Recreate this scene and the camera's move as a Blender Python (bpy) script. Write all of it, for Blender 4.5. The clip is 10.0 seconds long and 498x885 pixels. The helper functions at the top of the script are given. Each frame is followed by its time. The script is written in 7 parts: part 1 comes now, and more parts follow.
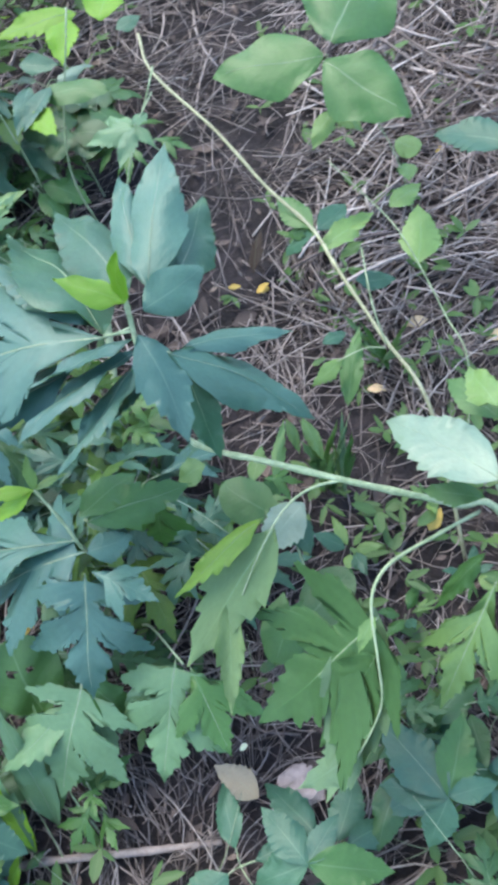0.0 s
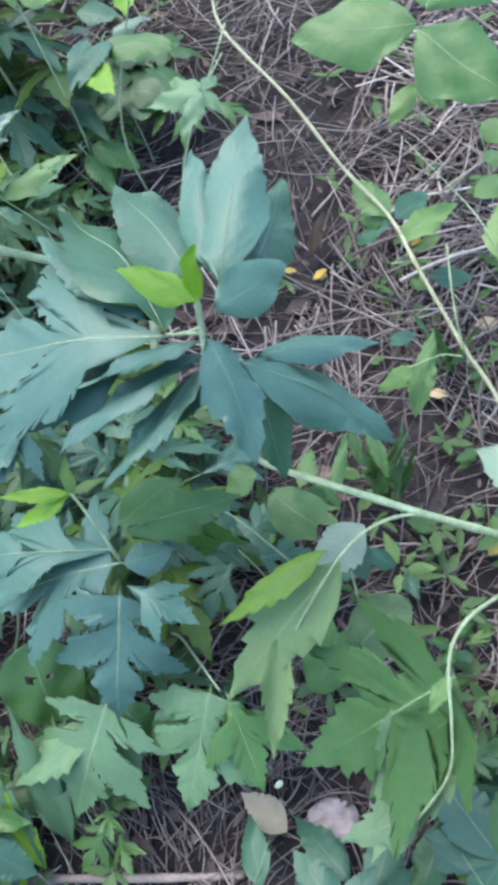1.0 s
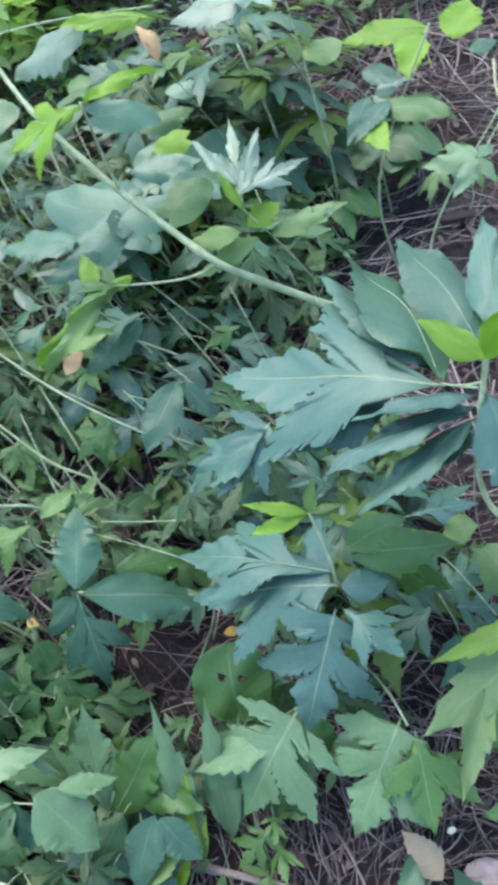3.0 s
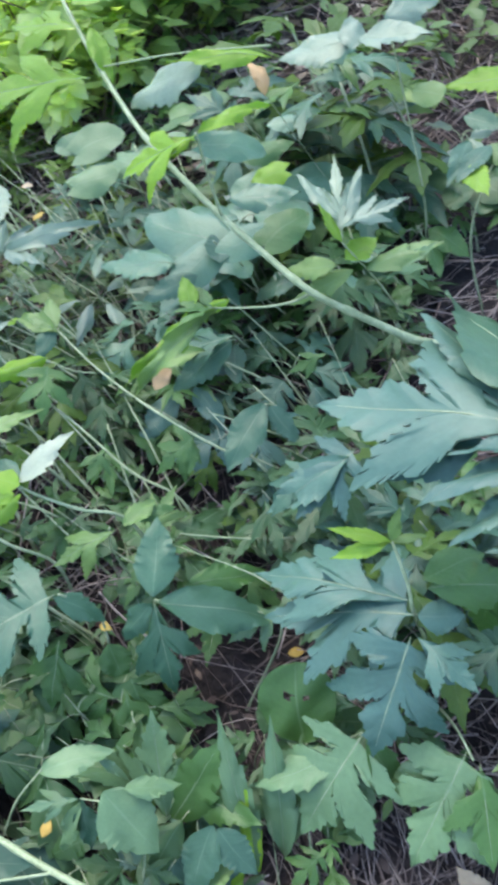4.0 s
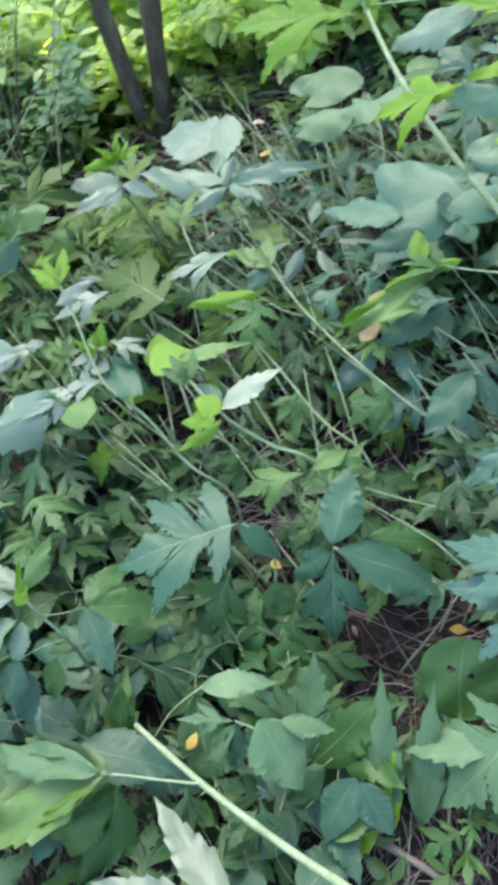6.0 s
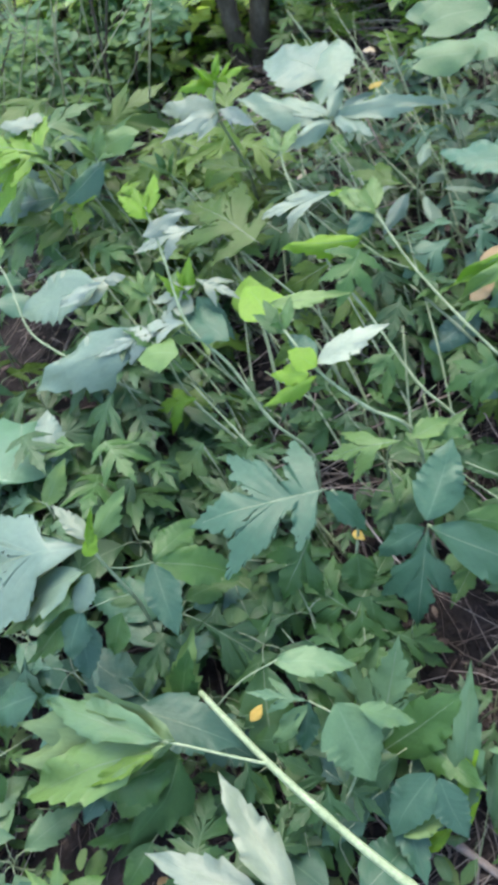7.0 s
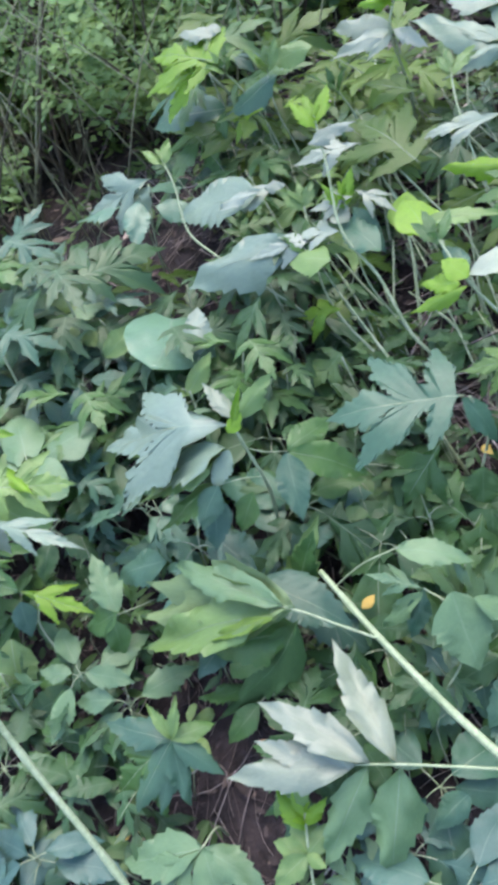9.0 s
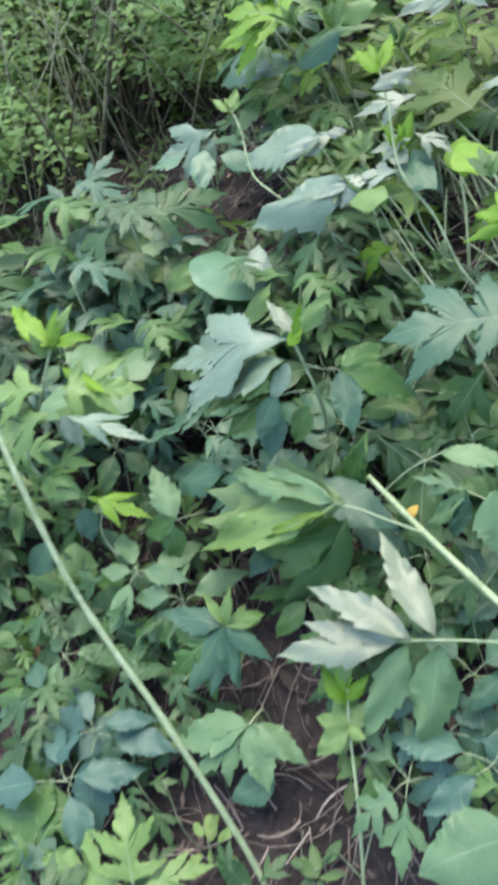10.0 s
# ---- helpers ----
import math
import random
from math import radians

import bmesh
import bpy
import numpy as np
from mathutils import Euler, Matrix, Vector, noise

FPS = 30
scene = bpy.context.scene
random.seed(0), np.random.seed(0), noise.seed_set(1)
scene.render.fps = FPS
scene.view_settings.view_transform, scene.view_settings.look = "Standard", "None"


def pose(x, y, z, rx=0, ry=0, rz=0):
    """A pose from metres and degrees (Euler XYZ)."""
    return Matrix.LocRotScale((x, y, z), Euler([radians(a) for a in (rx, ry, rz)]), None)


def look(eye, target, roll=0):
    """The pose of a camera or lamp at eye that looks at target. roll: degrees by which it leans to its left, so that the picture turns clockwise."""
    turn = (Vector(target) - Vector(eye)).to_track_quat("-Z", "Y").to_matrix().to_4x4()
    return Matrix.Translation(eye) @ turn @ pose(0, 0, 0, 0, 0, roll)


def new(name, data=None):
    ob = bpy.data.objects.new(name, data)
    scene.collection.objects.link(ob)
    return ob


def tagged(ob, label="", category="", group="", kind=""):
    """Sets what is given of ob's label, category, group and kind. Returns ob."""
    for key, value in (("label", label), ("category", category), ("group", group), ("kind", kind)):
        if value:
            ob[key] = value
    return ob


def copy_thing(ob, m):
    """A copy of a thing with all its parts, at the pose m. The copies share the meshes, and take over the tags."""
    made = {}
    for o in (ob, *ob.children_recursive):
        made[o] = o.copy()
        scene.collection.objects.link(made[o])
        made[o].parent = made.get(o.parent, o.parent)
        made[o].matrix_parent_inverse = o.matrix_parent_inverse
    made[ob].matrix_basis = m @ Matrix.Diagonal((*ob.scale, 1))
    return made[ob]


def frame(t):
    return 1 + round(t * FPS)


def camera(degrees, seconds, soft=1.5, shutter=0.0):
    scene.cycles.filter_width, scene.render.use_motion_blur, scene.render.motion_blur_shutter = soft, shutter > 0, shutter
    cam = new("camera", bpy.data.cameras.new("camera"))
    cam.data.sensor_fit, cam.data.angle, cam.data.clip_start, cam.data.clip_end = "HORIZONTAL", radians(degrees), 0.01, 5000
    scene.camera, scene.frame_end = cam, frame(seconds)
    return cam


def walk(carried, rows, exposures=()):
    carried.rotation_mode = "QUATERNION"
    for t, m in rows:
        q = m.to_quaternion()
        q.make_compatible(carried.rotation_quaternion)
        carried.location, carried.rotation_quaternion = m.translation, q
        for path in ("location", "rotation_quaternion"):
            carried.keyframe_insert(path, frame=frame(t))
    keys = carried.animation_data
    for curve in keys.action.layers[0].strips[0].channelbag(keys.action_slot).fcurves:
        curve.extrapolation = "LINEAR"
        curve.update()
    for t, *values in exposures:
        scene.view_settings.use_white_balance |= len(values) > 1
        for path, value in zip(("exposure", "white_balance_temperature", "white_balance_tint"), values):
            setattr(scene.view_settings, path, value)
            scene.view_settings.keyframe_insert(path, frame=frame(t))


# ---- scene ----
cam = camera(34.2, 10.0, 4.4, 0.5)
PATH = [
    (0, (0.131, -0.009, 1.288), (-0.133, 1.051, -0.387), -12.2),
    (0.5, (0.11, 0.033, 1.264), (-0.194, 1.045, -0.434), -12.1),
    (1, (0.066, 0.077, 1.235), (-0.232, 1.068, -0.476), -10.5),
    (1.5, (0.034, 0.089, 1.243), (-0.311, 1.079, -0.46), -10.6),
    (2, (0.028, 0.067, 1.268), (-0.424, 1.06, -0.408), -12.4),
    (2.5, (0.0, 0.043, 1.283), (-0.568, 1.026, -0.363), -14.2),
    (3, (-0.026, 0.019, 1.298), (-0.668, 0.995, -0.326), -14.7),
    (4.5, (-0.075, -0.028, 1.336), (-0.912, 0.919, -0.213), -14.2),
    (5, (-0.096, -0.039, 1.335), (-1.005, 0.848, -0.21), -14.9),
    (5.5, (-0.112, -0.066, 1.334), (-1.074, 0.757, -0.215), -15.7),
    (6, (-0.133, -0.087, 1.324), (-1.137, 0.648, -0.242), -16.4),
    (7.5, (-0.257, -0.091, 1.255), (-1.294, 0.406, -0.381), -17.9),
    (8, (-0.242, -0.122, 1.268), (-1.331, 0.292, -0.357), -19.7),
    (8.5, (-0.204, -0.166, 1.283), (-1.3, 0.22, -0.345), -19.9),
    (9, (-0.175, -0.204, 1.277), (-1.295, 0.121, -0.348), -21.3),
    (9.5, (-0.13, -0.238, 1.273), (-1.287, 0.037, -0.335), -22.7),
    (10, (-0.056, -0.329, 1.282), (-1.219, -0.061, -0.323), -21.4),
]
EXPOSURE, FILLERS = 2.5, 440
# the white balance drifts a little along the way
BALANCE = [(0, EXPOSURE, 6550, 2), (2, EXPOSURE, 6650, 5), (4.5, EXPOSURE - 0.02, 6750, 7), (5.2, EXPOSURE - 0.02, 6950, 10), (6, EXPOSURE - 0.08, 7050, 0), (7.5, EXPOSURE - 0.06, 7000, 7), (9, EXPOSURE - 0.04, 6750, 13), (9.5, EXPOSURE - 0.04, 7350, 4), (10, EXPOSURE - 0.04, 7450, 3)]
walk(cam, [(t, look(eye, target, roll)) for t, eye, target, roll in PATH], BALANCE)

# ---- light ----
SUN_EL, SUN_AZ = 62.0, 300.0
world = bpy.data.worlds.new("world")
scene.world = world
world.use_nodes = True
wt = world.node_tree
sky = wt.nodes.new("ShaderNodeTexSky")
sky.sky_type, sky.sun_disc = "NISHITA", False
sky.sun_elevation, sky.sun_rotation = radians(SUN_EL), radians(SUN_AZ)
wt.links.new(sky.outputs[0], wt.nodes["Background"].inputs[0])
wt.nodes["Background"].inputs[1].default_value = 0.15
sun = new("sun", bpy.data.lights.new("sun", "SUN"))
sun.data.energy, sun.data.angle, sun.data.color = 1.1, radians(45), (1.0, 0.95, 0.84)
az = radians(SUN_AZ)
sun.matrix_world = look((4 * math.sin(az), 4 * math.cos(az), 4 * math.tan(radians(SUN_EL))), (0, 0, 0))

# ---- ground shape ----
def gz(x, y):
    """Height of the bank: a gentle rise ahead, falling away on the far left."""
    d = max(0.0, -1.5 - x)
    return 0.053 + 0.058 * max(x, -6) + 0.104 * max(-3, min(y, 5)) - 0.22 * d * min(1.0, d) * (1.0 if d < 2 else 2.0 / d)


def bump(x, y):
    return 0.012 * noise.noise((x * 5, y * 5, 1)) + 0.006 * noise.noise((x * 17, y * 17, 4)) - 0.008


# ---- materials ----
def material(name):
    m = bpy.data.materials.new(name)
    m.use_nodes = True
    t = m.node_tree
    return m, t, t.nodes["Principled BSDF"], t.nodes["Material Output"]


def node(t, kind, **values):
    n = t.nodes.new(kind)
    for key, value in values.items():
        n.inputs[key].default_value = value
    return n


def ramp(t, source, stops):
    r = t.nodes.new("ShaderNodeValToRGB")
    e = r.color_ramp.elements
    while len(e) < len(stops):
        e.new(0.5)
    for el, (p, c) in zip(e, stops):
        el.position, el.color = p, (*c, 1)
    t.links.new(source, r.inputs[0])
    return r.outputs[0]


def mix(t, kind, fac, a, b):
    n = t.nodes.new("ShaderNodeMix")
    n.data_type, n.blend_type = "RGBA", kind
    for socket, value in ((n.inputs[0], fac), (n.inputs[6], a), (n.inputs[7], b)):
        if isinstance(value, (int, float)):
            socket.default_value = value
        elif isinstance(value, tuple):
            socket.default_value = (*value, 1)
        else:
            t.links.new(value, socket)
    return n.outputs[2]


def calc(t, op, a, b=0.0):
    n = t.nodes.new("ShaderNodeMath")
    n.operation = op
    for socket, value in ((n.inputs[0], a), (n.inputs[1], b)):
        if isinstance(value, (int, float)):
            socket.default_value = value
        else:
            t.links.new(value, socket)
    return n.outputs[0]


def leaf_material(name, col, rib, rough=0.42, through_light=0.35, spec=0.5, island=False):
    """A leaf skin: blotched green, pale midrib and side veins, light shining through."""
    m, t, b, out = material(name)
    uv = t.nodes.new("ShaderNodeUVMap")
    uv.uv_map = "leaf"
    sep = t.nodes.new("ShaderNodeSeparateXYZ")
    t.links.new(uv.outputs[0], sep.inputs[0])
    s, u = sep.outputs[0], calc(t, "ABSOLUTE", sep.outputs[1])
    info = t.nodes.new("ShaderNodeNewGeometry" if island else "ShaderNodeObjectInfo")
    rnd = info.outputs["Random Per Island" if island else "Random"]
    tex = t.nodes.new("ShaderNodeTexCoord")
    big = node(t, "ShaderNodeTexNoise", Scale=3.5, Detail=3.0)
    fine = node(t, "ShaderNodeTexNoise", Scale=26.0, Detail=4.0)
    shift = t.nodes.new("ShaderNodeVectorMath")
    shift.operation = "ADD"
    t.links.new(tex.outputs["Object"], shift.inputs[0])
    t.links.new(rnd, shift.inputs[1])
    for n in (big, fine):
        t.links.new(shift.outputs[0], n.inputs["Vector"])
    dark = tuple(c * 0.62 for c in col)
    warm = (col[0] * 1.35, col[1] * 1.15, col[2] * 0.86)
    c = mix(t, "MIX", rnd, dark, warm)
    c = mix(t, "MIX", 0.5, c, col)
    c = mix(t, "MIX", calc(t, "MULTIPLY", big.outputs[0], 0.55), c, dark)
    c = mix(t, "OVERLAY", 0.16, c, fine.outputs[0])
    side = calc(t, "ABSOLUTE", calc(t, "SUBTRACT", calc(t, "FRACT", calc(t, "MULTIPLY", calc(t, "SUBTRACT", s, calc(t, "MULTIPLY", u, 0.22)), 9.0)), 0.5))
    vein = calc(t, "LESS_THAN", side, 0.035)
    midrib = calc(t, "LESS_THAN", u, calc(t, "SUBTRACT", 0.05, calc(t, "MULTIPLY", s, 0.038)))
    lines = calc(t, "MAXIMUM", calc(t, "MULTIPLY", vein, 0.06), calc(t, "MULTIPLY", midrib, 0.30))
    c = mix(t, "MIX", lines, c, rib)
    t.links.new(c, b.inputs["Base Color"])
    b.inputs["Roughness"].default_value = rough
    b.inputs["Specular IOR Level"].default_value = spec
    relief = t.nodes.new("ShaderNodeBump")
    relief.inputs["Strength"].default_value, relief.inputs["Distance"].default_value = 0.35, 0.002
    t.links.new(calc(t, "ADD", calc(t, "MULTIPLY", side, 0.5), fine.outputs[0]), relief.inputs["Height"])
    t.links.new(relief.outputs[0], b.inputs["Normal"])
    tr = t.nodes.new("ShaderNodeBsdfTranslucent")
    glow = mix(t, "MULTIPLY", 1.0, c, (1.95, 1.85, 0.7))
    t.links.new(glow, tr.inputs[0])
    sh = node(t, "ShaderNodeMixShader", Fac=through_light)
    t.links.new(b.outputs[0], sh.inputs[1])
    t.links.new(tr.outputs[0], sh.inputs[2])
    t.links.new(sh.outputs[0], out.inputs["Surface"])
    return m


TINTS = {  # upper skin, under skin
    "blue": ((0.047, 0.124, 0.083), (0.12, 0.21, 0.125)),
    # pale bluish grey: sky sheen on leaf tops put into the base colour
    "grey": ((0.165, 0.248, 0.198), (0.14, 0.225, 0.145)),
    "mid": ((0.054, 0.138, 0.036), (0.066, 0.145, 0.052)),
    "lite": ((0.134, 0.236, 0.076), (0.150, 0.234, 0.118)),
    "lime": ((0.185, 0.340, 0.035), (0.21, 0.36, 0.06)),
    "pale": ((0.205, 0.256, 0.205), (0.195, 0.252, 0.20)),
    "spring": ((0.135, 0.245, 0.050), (0.16, 0.28, 0.08)),
    # sky glare on leaves put into the colour; the petals are white themselves
    "white": ((0.28, 0.34, 0.295), (0.28, 0.335, 0.285)),
    "teal": ((0.066, 0.152, 0.133), (0.12, 0.21, 0.15)),
    # dark green leaves, with shade under taller weeds put into the colour
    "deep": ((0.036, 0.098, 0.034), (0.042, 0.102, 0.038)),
    "mint": ((0.115, 0.215, 0.115), (0.14, 0.225, 0.14)),
    "olive": ((0.080, 0.162, 0.028), (0.11, 0.19, 0.045)),
    "sage": ((0.092, 0.205, 0.138), (0.13, 0.215, 0.14)),
    "dry": ((0.46, 0.32, 0.19), (0.50, 0.40, 0.27)),
    "yellow": ((0.50, 0.37, 0.11), (0.48, 0.37, 0.14)),
    "brown": ((0.030, 0.019, 0.015), (0.035, 0.024, 0.019)),
    "straw": ((0.50, 0.40, 0.29), (0.46, 0.37, 0.27)),
}
SHEEN = ("grey", "white", "sage", "pale")
SKIN = {}
for tint, (up, down) in TINTS.items():
    dead = tint in ("dry", "yellow", "brown", "straw")
    rib = tuple(min(0.8, 0.5 * c + 0.12 + 0.04 * k) for c, k in zip(up, (0, 1, 0)))
    SKIN[tint] = (leaf_material("leaf_" + tint, up, rib, 0.7 if dead else 0.42 if tint in SHEEN else 0.47, 0.25 if dead else 0.32 if tint not in ("lime", "olive", "spring") else 0.5, 0.3 if dead else 0.68 if tint in SHEEN else 0.5),
                  leaf_material("leaf_back_" + tint, down, tuple(min(0.8, c * 1.35) for c in down), 0.6, 0.35, 0.3))
WILD = leaf_material("wild_foliage", (0.070, 0.142, 0.048), (0.11, 0.18, 0.07), 0.5, 0.4, 0.4, island=True)
# sunlight on the bushes behind is put into this foliage colour
WILD_SUN_TINT = leaf_material("sun_tint_foliage", (0.52, 0.64, 0.42), (0.56, 0.65, 0.4), 0.5, 0.68, 0.3, island=True)
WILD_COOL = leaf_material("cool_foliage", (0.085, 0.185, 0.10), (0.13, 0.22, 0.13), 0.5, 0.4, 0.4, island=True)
# a weaker copy of it, with less sunlight put into the colour
WILD_SOFT_SUN_TINT = leaf_material("soft_sun_tint_foliage", (0.27, 0.40, 0.18), (0.36, 0.46, 0.22), 0.5, 0.58, 0.35, island=True)
DIM = leaf_material("dim_foliage", (0.15, 0.25, 0.112), (0.17, 0.26, 0.13), 0.6, 0.4, 0.2, island=True)


def plain_material(name, stops, scale, rough, bumps=0.4, stretch=(1, 1, 1), island=False):
    m, t, b, out = material(name)
    tex = t.nodes.new("ShaderNodeTexCoord")
    mp = t.nodes.new("ShaderNodeMapping")
    mp.inputs["Scale"].default_value = stretch
    t.links.new(tex.outputs["Object"], mp.inputs[0])
    a = node(t, "ShaderNodeTexNoise", Scale=scale, Detail=8.0, Roughness=0.65)
    f = node(t, "ShaderNodeTexNoise", Scale=scale * 7, Detail=4.0)
    for n in (a, f):
        t.links.new(mp.outputs[0], n.inputs["Vector"])
    src = a.outputs[0]
    if island:
        g = t.nodes.new("ShaderNodeNewGeometry")
        src = calc(t, "ADD", calc(t, "MULTIPLY", g.outputs["Random Per Island"], 0.75), calc(t, "MULTIPLY", a.outputs[0], 0.3))
    c = mix(t, "OVERLAY", 0.45, ramp(t, src, stops), f.outputs[0])
    t.links.new(c, b.inputs["Base Color"])
    b.inputs["Roughness"].default_value = rough
    b.inputs["Specular IOR Level"].default_value = 0.3
    r = t.nodes.new("ShaderNodeBump")
    r.inputs["Strength"].default_value, r.inputs["Distance"].default_value = bumps, 0.01
    t.links.new(calc(t, "ADD", a.outputs[0], f.outputs[0]), r.inputs["Height"])
    t.links.new(r.outputs[0], b.inputs["Normal"])
    return m


SOIL = plain_material("soil", [(0.25, (0.010, 0.008, 0.0088)), (0.5, (0.019, 0.0145, 0.0166)), (0.75, (0.052, 0.040, 0.043))], 14, 0.95, 0.9)
STEM = plain_material("stem_skin", [(0.3, (0.14, 0.185, 0.10)), (0.55, (0.235, 0.28, 0.17)), (0.8, (0.35, 0.38, 0.275))], 40, 0.5, 0.2)
STEM_DRY = plain_material("dry_stem_skin", [(0.3, (0.16, 0.15, 0.09)), (0.55, (0.28, 0.27, 0.17)), (0.8, (0.40, 0.37, 0.27))], 40, 0.6, 0.2)
STRAW = plain_material("straw", [(0.15, (0.075, 0.055, 0.053)), (0.5, (0.16, 0.126, 0.120)), (0.8, (0.28, 0.232, 0.222)), (0.97, (0.46, 0.40, 0.385))], 30, 0.7, 0.2, island=True)
LITTER = plain_material("leaf_litter", [(0.1, (0.022, 0.016, 0.016)), (0.55, (0.052, 0.037, 0.035)), (0.88, (0.10, 0.072, 0.064)), (0.99, (0.30, 0.23, 0.18))], 30, 0.75, 0.3, island=True)
BARK = plain_material("bark", [(0.25, (0.035, 0.028, 0.02)), (0.55, (0.095, 0.075, 0.055)), (0.8, (0.19, 0.165, 0.13))], 16, 0.9, 0.7, (1.6, 1.6, 0.7))
# pale dead leaves, lightened further: sunlight on the far ground put into the colour
DEAD_LEAF = plain_material("dead_leaves", [(0.1, (0.10, 0.07, 0.055)), (0.45, (0.28, 0.21, 0.17)), (0.75, (0.40, 0.33, 0.28)), (0.95, (0.56, 0.49, 0.44))], 30, 0.7, 0.3, island=True)
STONE = plain_material("stone", [(0.3, (0.19, 0.15, 0.15)), (0.7, (0.34, 0.275, 0.275))], 12, 0.8, 0.3)

# ---- mesh tools ----
def link(name, verts, faces, mats, uvs=None, slots=None, smooth=True):
    me = bpy.data.meshes.new(name)
    me.from_pydata(verts, [], faces)
    for m in mats:
        me.materials.append(m)
    if slots is not None:
        me.polygons.foreach_set("material_index", slots)
    if smooth:
        me.polygons.foreach_set("use_smooth", [True] * len(faces))
    if uvs is not None:
        layer = me.uv_layers.new(name="leaf")
        idx = np.empty(len(me.loops), dtype=np.int32)
        me.loops.foreach_get("vertex_index", idx)
        layer.data.foreach_set("uv", np.asarray(uvs, dtype=np.float32)[idx].ravel())
    me.update()
    return me


def edge_rows(teeth, depth, plain, rng):
    """Rows of a blade from base to tip: place, width of the left and right edge there, and how far its teeth reach ahead."""
    if not teeth:
        return [(i / plain, (1.0, 1.0), 0.0) for i in range(plain + 1)]
    rows, step = [(0.0, (1.0, 1.0), 0.0), (0.08, (1.0, 1.0), 0.0), (0.18, (1.0, 1.0), 0.0)], 0.54 / teeth
    for q in range(teeth):
        s0 = 0.26 + step * q
        d = [depth * rng.uniform(0.6, 1.35) * (0.6 if q == 0 else 1.0) for _ in (0, 1)]
        rows.append((s0, tuple(1 - e for e in d), 0.0))
        rows.append((s0 + 0.48 * step, tuple(1 - 0.35 * e for e in d), 0.04 * step))
        rows.append((s0 + 0.84 * step, tuple(1 + 0.3 * e for e in d), 0.12 * step))
    return rows + [(0.86, (0.86, 0.86), 0.0), (0.94, (0.8, 0.8), 0.0), (1.0, (1.0, 1.0), 0.0)]


def blade(outline, teeth, depth, fold, plain, cols, rng):
    """Grid of one leaf in its own plane: rows from base to tip, a few points across, coarse teeth pointing ahead."""
    verts, uvs = [], []
    wave, phase = rng.uniform(0.012, 0.030), rng.uniform(0, 6)
    arc = rng.uniform(-0.07, 0.07)
    rows = edge_rows(teeth, depth, plain, rng)
    for s, edge, ahead in rows:
        half = outline(s)
        for k in cols:
            e = edge[0] if k < 0 else edge[1]
            full = abs(k) > 0.9
            j = half * k * (e if full else 1 + 0.6 * (e - 1) * abs(k))
            x = s + (ahead if full else 0.3 * ahead * abs(k)) + (abs(k) * half * 0.08 if 0.03 < s < 0.97 else 0)
            y = j + arc * math.sin(math.pi * s)
            if outline is HEART and s < 0.24:
                x -= (0.24 - s) * 0.75 * abs(k)
            z = fold * abs(half * k) + wave * math.sin(8 * x + 10 * y + phase) + 0.5 * wave * abs(k) * math.sin(17 * s + 2 * k + phase)
            verts.append((x, y, z))
            uvs.append((s, k))
    n, faces = len(cols), []
    for i in range(len(rows) - 1):
        for k in range(n - 1):
            a = i * n + k
            faces += [(a, a + 1, a + n + 1), (a, a + n + 1, a + n)]
    return verts, uvs, faces


def LANCE(s):
    rise = math.sin(min(1.0, s / 0.40) * math.pi / 2) ** 0.85
    return 0.5 * rise * max(0.0, 1 - ((s - 0.38) / 0.62 if s > 0.38 else 0.0) ** 1.15) + 0.005


def OVATE(s):
    return 0.5 * min(1.0, math.sin(min(1.57, 4.1 * s + 0.03)) ** 0.8) * max(0.0, 1 - ((s - 0.35) / 0.65 if s > 0.35 else 0.0) ** 1.5) + 0.004


def HEART(s):
    return 0.5 * min(1.0, 0.45 + 3.0 * s) * max(0.0, 1 - ((s - 0.25) / 0.75 if s > 0.25 else 0.0) ** 2.2) ** 0.75


def ROUND(s):
    return math.sqrt(max(0.0, s * (1 - s))) + 0.004


FORMS = {  # outline, teeth a side, depth of the teeth
    "lance": (LANCE, 4, 0.16),
    "taper": (LANCE, 5, 0.07),
    "ovate": (OVATE, 5, 0.10),
    "plain": (OVATE, 0, 0.0),
    "heart": (HEART, 0, 0.0),
    "round": (ROUND, 0, 0.0),
    "holed": (ROUND, 0, 0.0),
}


